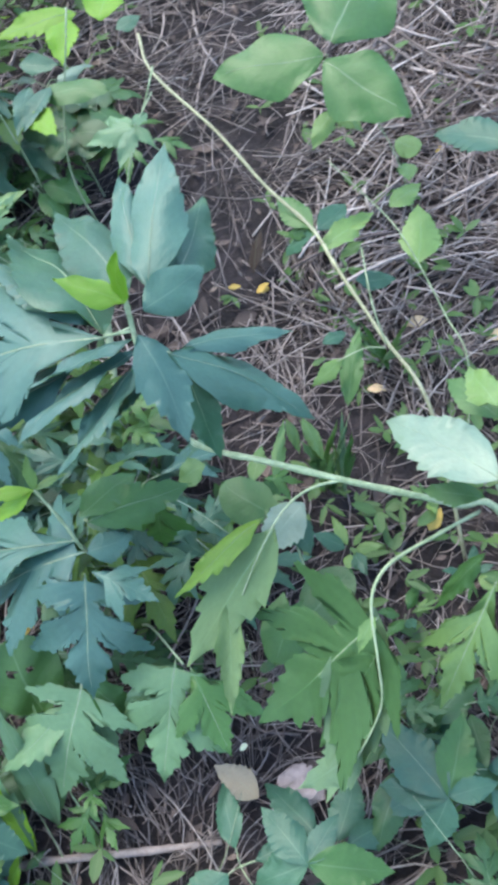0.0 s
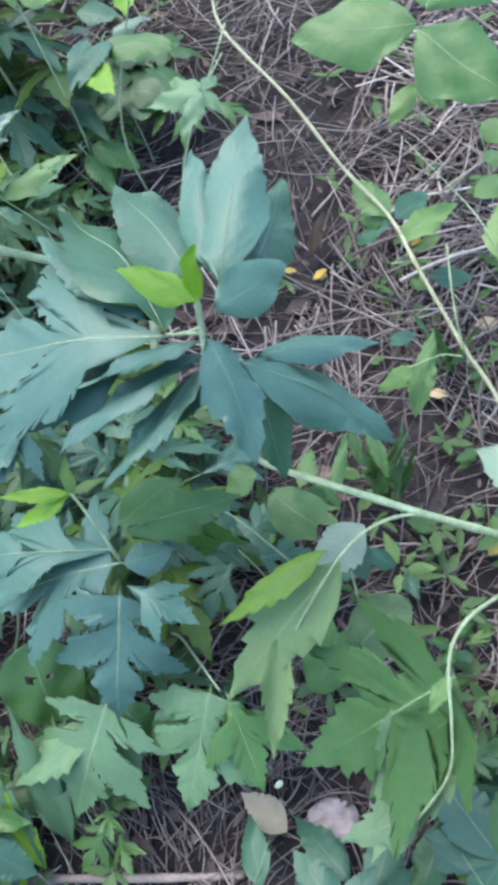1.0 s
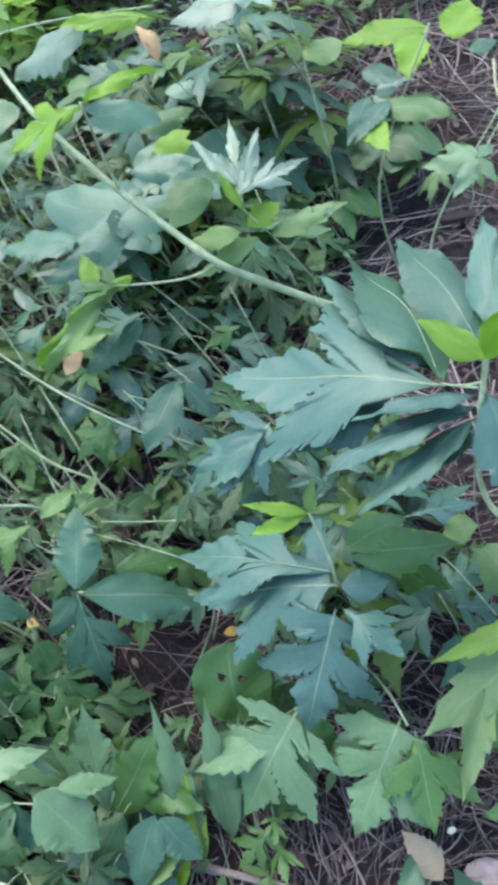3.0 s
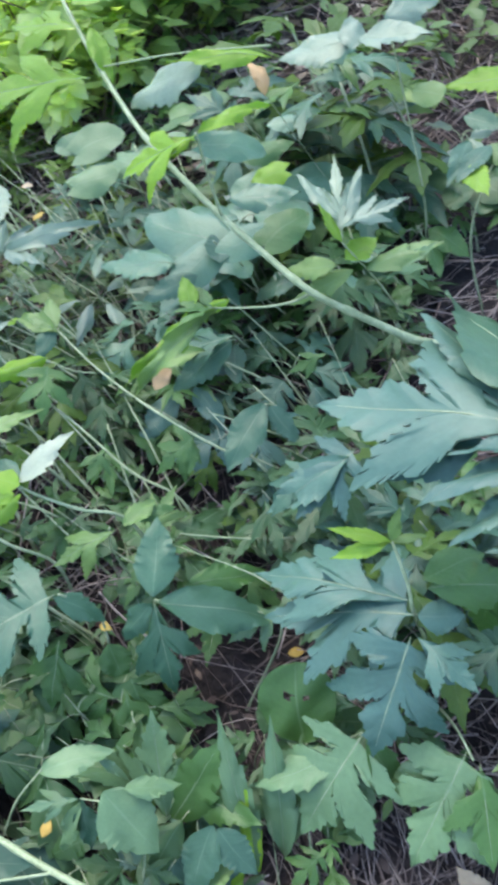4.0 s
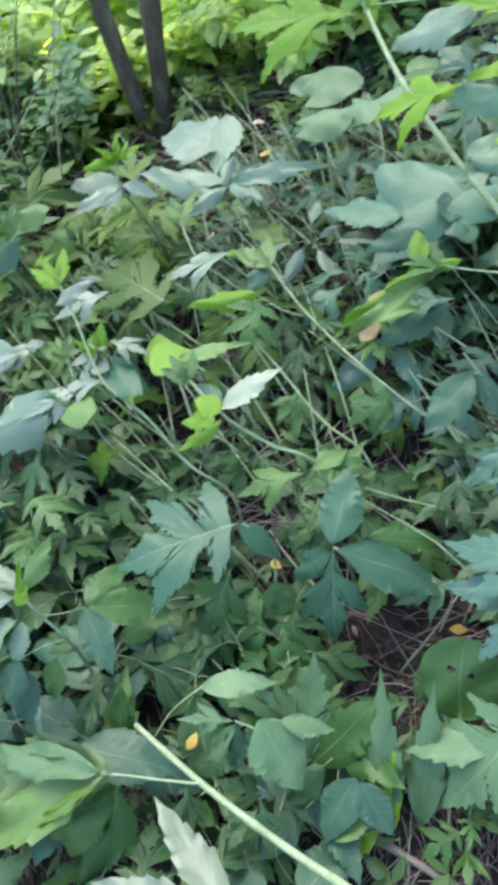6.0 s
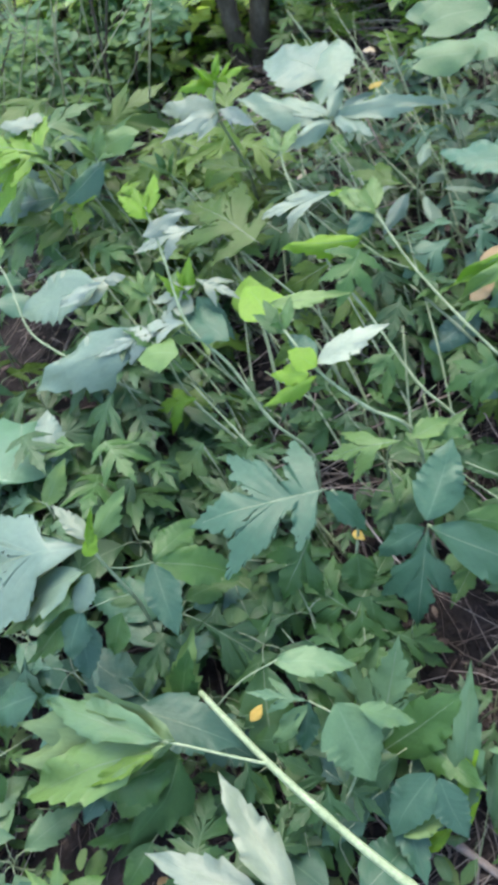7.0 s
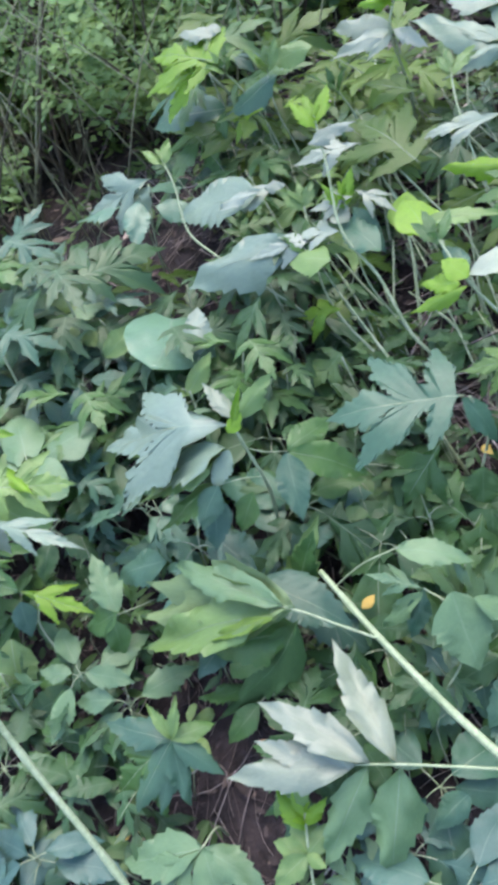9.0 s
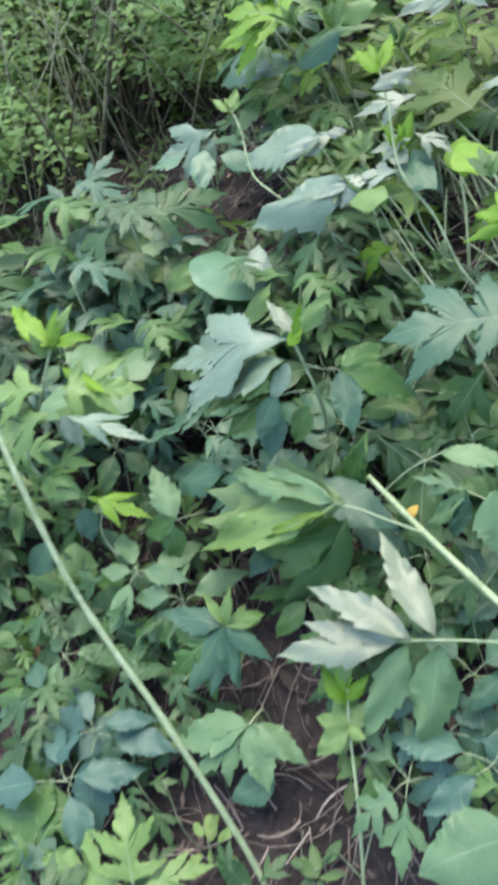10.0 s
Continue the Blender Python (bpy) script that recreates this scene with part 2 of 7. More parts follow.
def half_outline(side_lobes, last, rng, web=1.0):
    """One edge of a deeply cut leaf from foot to tip: place along, distance from the midrib, and the place on the midrib it springs from."""
    pts, sinus = [(0.0, 0.0, 0.0), (0.05, 0.014, 0.05)], []
    for n, (p, turn, ln) in enumerate(side_lobes):
        a, ln = radians(turn + rng.uniform(-6, 6)), ln * rng.uniform(0.86, 1.12)
        ux, uy, hw = math.cos(a), math.sin(a), web * ln * rng.uniform(0.145, 0.185)
        reach = (side_lobes[n + 1][0] if n + 1 < len(side_lobes) else last) - p
        edge = [(0.20, 0.62), (0.40, 0.95), (0.54, 1.0), (0.62, 0.62), (0.80, 0.40), (1.0, 0.0), (0.84, -0.32), (0.72, -0.52), (0.70, -0.95), (0.60, -0.72), (0.50, -1.0), (0.30, -0.95)]
        for q, (along, off) in enumerate(edge):
            along, off = along * ln, off * hw * rng.uniform(0.88, 1.12)
            pts.append((p + along * ux - off * uy, along * uy + off * ux, p + reach * (-0.30 + 0.72 * q / (len(edge) - 1))))
        sinus.append(len(pts))
        pts.append((0.0, 0.0, p + 0.60 * reach))
    span, w = 1.0 - last, rng.uniform(0.15, 0.20) * (0.3 + 0.7 * web)
    for q, (along, off) in enumerate([(0.16, 0.72), (0.34, 1.0), (0.44, 1.06), (0.47, 0.72), (0.58, 0.66), (0.66, 0.72), (0.68, 0.42), (0.82, 0.24), (0.92, 0.10), (1.0, 0.0)]):
        pts.append((last + along * span, off * w * span * 1.35 * (rng.uniform(0.9, 1.1) if off else 1.0), last + span * (-0.12 + 1.12 * (q + 1) / 10)))
    for i in sinus:
        (x0, y0, _), (x1, y1, _) = pts[i - 1], pts[i + 1]
        pts[i] = ((x0 + x1) / 2, (0.8 if web == 1.0 else 1.05) * min(y0, y1), pts[i][2])
    return pts


def saw(pts, rng):
    """Small teeth pointing ahead along the longer stretches of a cut leaf's edge; they bend its rim alone."""
    out = [pts[0] + (0.0, 0.0)]
    for (x0, y0, f0), (x1, y1, f1) in zip(pts, pts[1:]):
        ln = math.hypot(x1 - x0, y1 - y0)
        n = min(2, int(ln / 0.055)) if y0 > 0.02 and y1 > 0.02 else 0
        for q in range(n):
            d = 0.013 * rng.uniform(0.7, 1.3)
            for k, off in ((0.72, d), (0.82, -0.3 * d)):
                k = (q + k) / n
                out.append((x0 + k * (x1 - x0), y0 + k * (y1 - y0), f0 + k * (f1 - f0), -off * (y1 - y0) / ln, off * (x1 - x0) / ln))
        out.append((x1, y1, f1, 0.0, 0.0))
    return out


def cut_leaf(shape, rng, fine):
    """Grid of a deeply cut leaf: side lobes and an end lobe round one midrib, toothed towards their tips."""
    side_lobes, last = ([(0.24, 46, 0.62)], 0.42) if shape in ("cut3", "web3") else ([(0.10, 72, 0.44), (0.28, 46, 0.60)], 0.46)
    rings = (0.3, 0.55, 0.8, 1.0) if fine else (0.5, 1.0)
    verts, uvs, faces = [], [], []
    wave, phase, sag = rng.uniform(0.008, 0.018), rng.uniform(0, 6), rng.uniform(0.1, 0.5)
    for way in (-1, 1):
        pts = half_outline(side_lobes, last, rng, 1.25 if shape.startswith("web") else 1.0)
        pts = saw(pts, rng) if fine else [p + (0.0, 0.0) for p in pts]
        o, m = len(verts), len(rings) + 1
        for x, y, foot, dx, dy in pts:
            for k in (0.0,) + rings:
                px, py = foot + (x - foot) * k + (dx if k == 1 else 0.0), y * k + (dy if k == 1 else 0.0)
                z = 0.10 * min(py, 0.14) - sag * max(0.0, py - 0.12) ** 1.6 + wave * math.sin(9 * px + 8 * py * way + phase) + 0.6 * wave * k * math.sin(31 * foot + phase)
                verts.append((px, way * py, z))
                uvs.append((px, way * k))
        for i in range(len(pts) - 1):
            for k in range(m - 1):
                q = o + i * m + k
                for tri in ((q, q + m, q + m + 1), (q, q + m + 1, q + 1)):
                    faces.append(tri if way > 0 else tri[::-1])
    return verts, uvs, faces


LEAVES, RIBS = {}, {}


def leaf_mesh(shape, tint, bend, version=0, fine=True):
    key = (shape, tint, round(bend, 2), version, fine)
    if key in LEAVES:
        return LEAVES[key]
    rng = random.Random(sum(ord(c) for c in shape + tint) + 31 * version + int(100 * bend))
    verts, uvs, faces, slots = [], [], [], []
    fold = rng.uniform(0.06, 0.32) * (0.6 if shape in ("lance", "ovate") else 0.25)
    hang = rng.uniform(0.15, 0.6)
    twist = rng.uniform(-0.12, 0.12)
    cols = (-1.0, -0.5, 0.0, 0.5, 1.0) if fine else (-1.0, 0.0, 1.0)
    if shape[:3] in ("cut", "web"):
        vs, us, fs = cut_leaf(shape, rng, fine)
    else:
        outline, teeth, depth = FORMS[shape]
        if shape == "holed":
            cols = tuple(k / 6 for k in range(-6, 7))
        wide = 0.10 if shape in ("round", "holed", "heart", "plain") else fold
        vs, us, fs = blade(outline, teeth if fine or not teeth else max(2, teeth - 1), depth, wide, 32 if shape == "holed" else 14 if fine else 8, cols, rng)
    if shape == "holed":
        spots = ((0.57, -0.07, 0.042), (0.60, 0.15, 0.05))
        fs = [q for q in fs if not any(math.hypot(sum(vs[i][0] for i in q) / len(q) - u, 0.8 * (sum(vs[i][1] for i in q) / len(q) - v)) < r for u, v, r in spots)]
    out = [(x, y, z + 3.6 * bend * x * (1 - x) + twist * y - hang * y * y) for x, y, z in vs]
    spine = sorted((round(x, 4), y, z) for (x, y, z), (_, k) in zip(out, us) if k == 0)
    spine = [Vector(p) for p, q in zip(spine, spine[1:] + [(9.0, 0, 0)]) if q[0] - p[0] > 0.01 and p[0] < 0.9]
    RIBS[key] = (spine, None)
    for layer in (0, 1):
        o = len(verts)
        verts += [(x, y, z - 0.0022 * layer) for x, y, z in out]
        uvs += us
        faces += [tuple(o + i for i in (q if layer == 0 else q[::-1])) for q in fs]
        slots += [layer] * len(fs)
    LEAVES[key] = link("leaf", verts, faces, SKIN[tint], uvs, slots)
    return LEAVES[key]


def plant(name, x, y, label, category="plant", group=""):
    ob = new(name)
    ob.empty_display_size = 0.05
    ob.location = (x, y, gz(x, y))
    return tagged(ob, label, category, group)


def child(name, me, parent, m=Matrix(), label=""):
    ob = new(name, me)
    ob.parent = parent
    ob.matrix_basis = Matrix.Translation(-Vector(parent.location)) @ m
    return tagged(ob, label) if label else ob


PICK = random.Random(5)


def leaf(parent, shape, tint, b, t, roll=0.0, width=0.5, bend=0.06, fine=True):
    """One leaf of a plant from its foot b to its tip t, turned about its midrib."""
    b, t = Vector(b), Vector(t)
    d = t - b
    ln = d.length
    d.normalize()
    n = Vector((0, 0, 1)) - d * d.z
    if n.length < 0.05:
        n = Vector((1, 0, 0)) - d * d.x
    n.normalize()
    n = Matrix.Rotation(radians(roll), 3, d) @ n
    side = n.cross(d)
    m = Matrix((d, side, n)).transposed().to_4x4()
    m.translation = b
    version = PICK.randrange(5)
    ob = child("leaf", leaf_mesh(shape, tint, bend, version, fine), parent, m @ Matrix.Diagonal((ln, ln * width, ln, 1)))
    if fine and ln > 0.12:
        rib = new("midrib", rib_mesh((shape, tint, round(bend, 2), version, fine)))
        rib.parent = ob
    return ob


def rib_mesh(key):
    """The raised midrib of a leaf form, shared by alike leaves."""
    spine, me = RIBS[key]
    if me is None:
        v, f = tube(spine, 0.0042, 0.0014, 5, False)
        me = link("midrib", v, f, [STEM])
        RIBS[key] = (spine, me)
    return me


def curve_points(pts, steps=6):
    p = [Vector(q) for q in pts]
    p = [p[0] * 2 - p[1]] + p + [p[-1] * 2 - p[-2]]
    out = []
    for i in range(1, len(p) - 2):
        for k in range(steps):
            t = k / steps
            a, b, c, d = p[i - 1:i + 3]
            out.append(0.5 * (2 * b + (c - a) * t + (2 * a - 5 * b + 4 * c - d) * t * t + (3 * b - a - 3 * c + d) * t ** 3))
    return out + [p[-2]]


def tube(pts, r0, r1, sides=7, knots=True, rough=0.0):
    verts, faces = [], []
    n = len(pts)
    up = Vector((0.3, 0.2, 0.93))
    for i, p in enumerate(pts):
        d = (pts[min(i + 1, n - 1)] - pts[max(i - 1, 0)]).normalized()
        a = d.cross(up)
        if a.length < 0.1:
            a = d.cross(Vector((1, 0, 0)))
        a.normalize()
        b = d.cross(a)
        r = r0 + (r1 - r0) * i / (n - 1)
        if knots and i % 7 == 5:
            r *= 1.22
        for k in range(sides):
            g = 2 * math.pi * k / sides
            rr = r * (1 + rough * noise.noise((p.x * 30 + k, p.y * 30, p.z * 12)))
            verts.append(p + a * math.cos(g) * rr + b * math.sin(g) * rr)
    for i in range(n - 1):
        for k in range(sides):
            j = (k + 1) % sides
            faces.append((i * sides + k, i * sides + j, (i + 1) * sides + j, (i + 1) * sides + k))
    faces.append(tuple(range((n - 1) * sides, n * sides)))
    faces.append(tuple(range(sides))[::-1])
    return verts, faces


def stem(parent, r0, r1, *pts, name="stem", mat=None, tip=""):
    v, f = tube(curve_points(pts), 0.68 * r0, 0.68 * r1)
    if tip:
        top, low = Vector(pts[-1]), Vector(pts[-2])
        d = (top - low).normalized()
        for i in range(5):
            a = 2.4 * i + PICK.random()
            side = Vector((math.cos(a), math.sin(a), 0.15)) * (0.9 if i > 1 else 0.35)
            leaf(parent, "lance", tip, top - d * 0.006 * i, top + (d * 0.6 + side) * PICK.uniform(0.028, 0.055), PICK.uniform(-30, 30), 0.42, 0.06)
    return child(name, link(name, v, f, [mat or STEM]), parent)


# ---- ground ----
def axis(lo, hi, fine_lo, fine_hi, step, coarse):
    out, x = [], lo
    while x < hi:
        out.append(x)
        x += step if fine_lo <= x < fine_hi else coarse
    return out + [hi]


xs, ys = axis(-30, 30, -3.2, 1.2, 0.025, 0.8), axis(-30, 30, -1.2, 3.2, 0.025, 0.8)
verts = [(x, y, gz(x, y) + (bump(x, y) if abs(x) < 5 and abs(y) < 5 else 0)) for y in ys for x in xs]
w = len(xs)
faces = [(j * w + i, j * w + i + 1, (j + 1) * w + i + 1, (j + 1) * w + i) for j in range(len(ys) - 1) for i in range(w - 1)]
tagged(new("ground", link("ground", verts, faces, [SOIL])), "dark brown crumbly woodland soil on a gentle bank", "ground", "", "structure")

# ---- litter on the ground ----
rng = random.Random(11)


def strands(count, box, long, thick, lift, rng, bend=0.3):
    verts, faces = [], []
    for _ in range(count):
        x, y = rng.uniform(box[0], box[1]), rng.uniform(box[2], box[3])
        ln, a = rng.uniform(*long), 9.0 * noise.noise((1.3 * x, 1.3 * y, 7.0)) + rng.gauss(0, 0.6)
        bow, r = rng.uniform(-bend, bend), thick * rng.choice((0.4, 0.6, 0.8, 1.0, 1.3, 1.9))
        h0, tilt = rng.uniform(0.0, lift), rng.uniform(-0.12, 0.12)
        pts = []
        for k in range(5):
            s = k / 4 - 0.5
            g = a + bow * s
            px, py = x + math.cos(g) * s * ln, y + math.sin(g) * s * ln
            pts.append(Vector((px, py, gz(px, py) + max(0.0, h0 + tilt * s * ln) + r * 0.5)))
        v, f = tube(pts, r, r * 0.7, 3, False)
        o = len(verts)
        verts += v
        faces += [tuple(o + i for i in q) for q in f]
    return verts, faces


def litter(count, box, size, rng):
    verts, faces = [], []
    for _ in range(count):
        x, y = rng.uniform(box[0], box[1]), rng.uniform(box[2], box[3])
        ln = rng.uniform(*size)
        wd, a, curl = ln * rng.uniform(0.3, 0.6), rng.uniform(0, 6.28), rng.uniform(-0.5, 0.9)
        tx, ty = rng.uniform(-0.5, 0.5), rng.uniform(-0.5, 0.5)
        o, z0 = len(verts), gz(x, y) + rng.uniform(0.002, 0.014)
        for i in range(5):
            s = i / 4
            half = wd * 0.5 * math.sin(math.pi * min(1, s * 0.94 + 0.03)) ** 0.7 * rng.uniform(0.45, 1.2)
            for k in (-1, 0, 1):
                px, py = (s - 0.5) * ln, half * k
                z = z0 + abs(curl * k * half * 0.8) + tx * px * 0.4 + ty * py * 0.4 + curl * ln * 0.3 * (s - 0.5) ** 2
                verts.append((x + px * math.cos(a) - py * math.sin(a), y + px * math.sin(a) + py * math.cos(a), z))
        for i in range(4):
            for k in range(2):
                q = o + i * 3 + k
                faces.append((q, q + 1, q + 4, q + 3))
    return verts, faces


v, f = strands(360, (-0.9, 0.0, 0.78, 2.5), (0.04, 0.30), 0.0012, 0.03, rng, 0.8)
w2 = strands(2500, (-0.02, 0.95, 0.78, 2.5), (0.04, 0.32), 0.0013, 0.035, rng, 0.35)
f += [tuple(len(v) + i for i in q) for q in w2[1]]
v += w2[0]
w2 = strands(600, (0.05, 0.6, 1.0, 1.75), (0.05, 0.24), 0.0021, 0.05, rng, 0.3)
f += [tuple(len(v) + i for i in q) for q in w2[1]]
v += w2[0]
w2 = strands(800, (-0.35, 0.75, 0.25, 0.95), (0.03, 0.2), 0.0011, 0.02, rng, 0.8)
f += [tuple(len(v) + i for i in q) for q in w2[1]]
v += w2[0]
w2 = strands(700, (-0.4, 0.35, 0.0, 0.4), (0.03, 0.16), 0.0010, 0.016, rng, 0.8)
f += [tuple(len(v) + i for i in q) for q in w2[1]]
v += w2[0]
tagged(new("straw", link("straw", v, f, [STRAW])), "matted pale dry straw and grass stalks lying on soil", "straw", "", "stuff")
v, f = strands(3400, (-2.2, 0.8, -1.0, 2.2), (0.03, 0.17), 0.0009, 0.014, rng, 0.8)
w2 = strands(500, (-0.9, 0.45, -0.5, 0.55), (0.03, 0.16), 0.0011, 0.016, rng, 0.7)
f += [tuple(len(v) + i for i in q) for q in w2[1]]
v += w2[0]
tagged(new("twigs", link("twigs", v, f, [STRAW])), "thin dry twigs and rootlets scattered on dark soil", "twigs", "", "stuff")
v, f = litter(9500, (-2.6, 1.0, -1.1, 2.6), (0.006, 0.030), rng)
tagged(new("leaf_litter", link("leaf_litter", v, f, [LITTER], [(0.5, 0.5)] * len(v))), "brown and tan crumbled dead leaves on soil", "leaf litter", "", "stuff")

v, f = litter(2300, (-4.2, -0.95, 1.35, 4.6), (0.025, 0.085), rng)
w2 = litter(330, (-2.6, -0.9, 0.9, 2.0), (0.02, 0.06), rng)
f += [tuple(len(v) + i for i in q) for q in w2[1]]
v += w2[0]
w2 = litter(120, (-3.8, -1.75, -1.3, 1.2), (0.02, 0.07), rng)
f += [tuple(len(v) + i for i in q) for q in w2[1]]
v += w2[0]
tagged(new("dead_leaves", link("dead_leaves", v, f, [DEAD_LEAF], [(0.5, 0.5)] * len(v))), "pale curled dead leaves coloured as if sunlit on woodland ground", "leaf litter", "", "stuff")
v, f = strands(2000, (-2.3, -0.2, 1.5, 3.4), (0.08, 0.35), 0.0017, 0.07, rng, 0.5)
tagged(new("dry_grass", link("dry_grass", v, f, [STRAW])), "loose dry brown grass stalks at the edge of the weeds", "grass", "", "stuff")

v, f = [], []
for box, count in (((-7, 6, 2.6, 8), 1200), ((-7, 6, -6, -1.6), 1000), ((1.2, 6, -1.6, 2.6), 450), ((-7, -3, -1.6, 2.6), 420)):
    w2 = litter(count, box, (0.04, 0.12), rng)
    f += [tuple(len(v) + i for i in q) for q in w2[1]]
    v += w2[0]
tagged(new("fallen_leaves", link("fallen_leaves", v, f, [LITTER], [(0.5, 0.5)] * len(v))), "brown fallen leaves spread over the wider woodland ground", "leaf litter", "", "stuff")

# ---- the plants that can be told apart ----
pl = plant("cutleaf_coneflower", 0.470, 0.300, "tall cutleaf weed with dark blue-green lobed leaves and a lime tip", "plant")
stem(pl, 0.0065, 0.0035, (0.470, 0.300, 0.100), (0.430, 0.320, 0.220), (0.294, 0.411, 0.463), (0.240, 0.414, 0.490), (0.190, 0.417, 0.507), (0.116, 0.415, 0.543), (0.039, 0.422, 0.569), (-0.010, 0.440, 0.558), (-0.048, 0.456, 0.558), (-0.070, 0.465, 0.617), (-0.073, 0.464, 0.697), (-0.076, 0.478, 0.738), (-0.076, 0.483, 0.759))
leaf(pl, "taper", "teal", (-0.069, 0.529, 0.722), (-0.067, 0.701, 0.754), 8, 0.42, 0.05)
leaf(pl, "taper", "teal", (-0.073, 0.537, 0.716), (-0.121, 0.685, 0.732), -1, 0.30, 0.05)
leaf(pl, "taper", "blue", (-0.050, 0.551, 0.698), (-0.038, 0.707, 0.678), 5, 0.34, 0.05)
leaf(pl, "taper", "blue", (-0.092, 0.533, 0.716), (-0.213, 0.695, 0.670), -5, 0.36, 0.06)
leaf(pl, "taper", "blue", (-0.113, 0.492, 0.703), (-0.263, 0.660, 0.672), 23, 0.46, 0.06)
leaf(pl, "taper", "teal", (-0.123, 0.506, 0.690), (-0.283, 0.633, 0.657), -5, 0.30, 0.06)
leaf(pl, "web3", "teal", (-0.111, 0.488, 0.699), (-0.360, 0.500, 0.612), -14, 0.86, 0.05)
leaf(pl, "taper", "teal", (-0.080, 0.481, 0.701), (-0.186, 0.438, 0.677), 8, 0.32, 0.05)
leaf(pl, "taper", "teal", (-0.082, 0.477, 0.687), (-0.203, 0.389, 0.649), 8, 0.29, 0.06)
leaf(pl, "taper", "teal", (-0.078, 0.477, 0.673), (-0.160, 0.373, 0.621), 8, 0.32, 0.06)
leaf(pl, "lance", "teal", (-0.161, 0.495, 0.644), (-0.266, 0.424, 0.615), 6, 0.40, 0.06)
leaf(pl, "taper", "teal", (-0.069, 0.478, 0.660), (-0.123, 0.423, 0.625), 6, 0.36, 0.06)
leaf(pl, "lance", "teal", (-0.069, 0.466, 0.726), (-0.026, 0.393, 0.651), -8, 0.48, 0.07)
leaf(pl, "taper", "teal", (-0.041, 0.456, 0.712), (0.090, 0.458, 0.593), 17, 0.30, 0.08)
leaf(pl, "taper", "teal", (-0.031, 0.466, 0.705), (0.068, 0.522, 0.657), 15, 0.26, 0.06)
leaf(pl, "taper", "blue", (-0.032, 0.457, 0.699), (-0.011, 0.428, 0.564), 6, 0.30, 0.06)
leaf(pl, "plain", "teal", (-0.067, 0.492, 0.730), (-0.017, 0.554, 0.722), 43, 0.60, 0.10)
leaf(pl, "plain", "lime", (-0.075, 0.477, 0.758), (-0.140, 0.491, 0.776), -14, 0.40, 0.05)
leaf(pl, "plain", "lime", (-0.076, 0.477, 0.759), (-0.067, 0.475, 0.822), 71, 0.42, 0.04)
leaf(pl, "taper", "mid", (-0.050, 0.724, 0.639), (-0.040, 0.689, 0.576), 14, 0.34, 0.05)
stem(pl, 0.0020, 0.0015, (-0.079, 0.477, 0.718), (-0.097, 0.482, 0.708), (-0.113, 0.490, 0.697), name="petiole")
stem(pl, 0.0020, 0.0015, (-0.072, 0.466, 0.717), (-0.055, 0.460, 0.713), (-0.041, 0.458, 0.708), name="petiole")
stem(pl, 0.0020, 0.0015, (-0.077, 0.483, 0.719), (-0.090, 0.481, 0.713), (-0.104, 0.482, 0.707), name="petiole")
stem(pl, 0.0026, 0.0010, (0.116, 0.415, 0.543), (0.087, 0.403, 0.550), (0.063, 0.387, 0.547), (0.043, 0.370, 0.524), (0.021, 0.341, 0.490), (-0.002, 0.312, 0.435), name="petiole")
leaf(pl, "lance", "spring", (0.033, 0.375, 0.534), (-0.071, 0.320, 0.442), -10, 0.22, 0.07)
leaf(pl, "lance", "lite", (0.044, 0.367, 0.524), (-0.063, 0.259, 0.386), 172, 0.36, 0.05)
leaf(pl, "lance", "lite", (-0.011, 0.319, 0.445), (-0.009, 0.209, 0.374), 178, 0.26, 0.04)
stem(pl, 0.0030, 0.0012, (0.263, 0.411, 0.481), (0.210, 0.369, 0.504), (0.165, 0.326, 0.536), (0.147, 0.297, 0.542), (0.144, 0.272, 0.530), (0.150, 0.233, 0.506), (0.153, 0.203, 0.463), (0.132, 0.170, 0.408), (0.113, 0.152, 0.365), name="petiole")
leaf(pl, "taper", "mint", (0.147, 0.289, 0.507), (0.096, 0.137, 0.310), -176, 0.34, 0.05)
leaf(pl, "web5", "mid", (0.148, 0.271, 0.524), (0.016, 0.215, 0.322), 172, 0.95, 0.06)
leaf(pl, "lance", "mid", (0.149, 0.242, 0.497), (0.086, 0.185, 0.340), 176, 0.42, 0.05)
leaf(pl, "lance", "grey", (0.132, 0.176, 0.399), (0.061, 0.151, 0.292), 177, 0.40, 0.05)
leaf(pl, "lance", "lite", (0.147, 0.272, 0.530), (0.131, 0.242, 0.506), -1, 0.40, 0.05)
pl = plant("cutleaf_coneflower", -0.211, 0.485, "young cutleaf weed with a lime shoot and drooping toothed leaves", "plant")
stem(pl, 0.0045, 0.0025, (-0.189, 0.473, 0.091), (-0.202, 0.428, 0.286), (-0.201, 0.393, 0.412), (-0.212, 0.402, 0.462), (-0.239, 0.425, 0.503))
leaf(pl, "web5", "teal", (-0.196, 0.386, 0.422), (-0.406, 0.359, 0.287), -11, 0.85, 0.06)
leaf(pl, "web3", "teal", (-0.205, 0.398, 0.427), (-0.438, 0.399, 0.329), -9, 0.62, 0.06)
leaf(pl, "web5", "teal", (-0.191, 0.359, 0.419), (-0.199, 0.243, 0.287), -6, 1.00, 0.06)
leaf(pl, "web3", "teal", (-0.185, 0.361, 0.420), (-0.099, 0.330, 0.402), 6, 0.95, 0.06)
leaf(pl, "ovate", "teal", (-0.192, 0.384, 0.422), (-0.143, 0.413, 0.408), 10, 0.70, 0.06)
leaf(pl, "lance", "mid", (-0.190, 0.414, 0.445), (-0.077, 0.485, 0.409), 10, 0.42, 0.06)
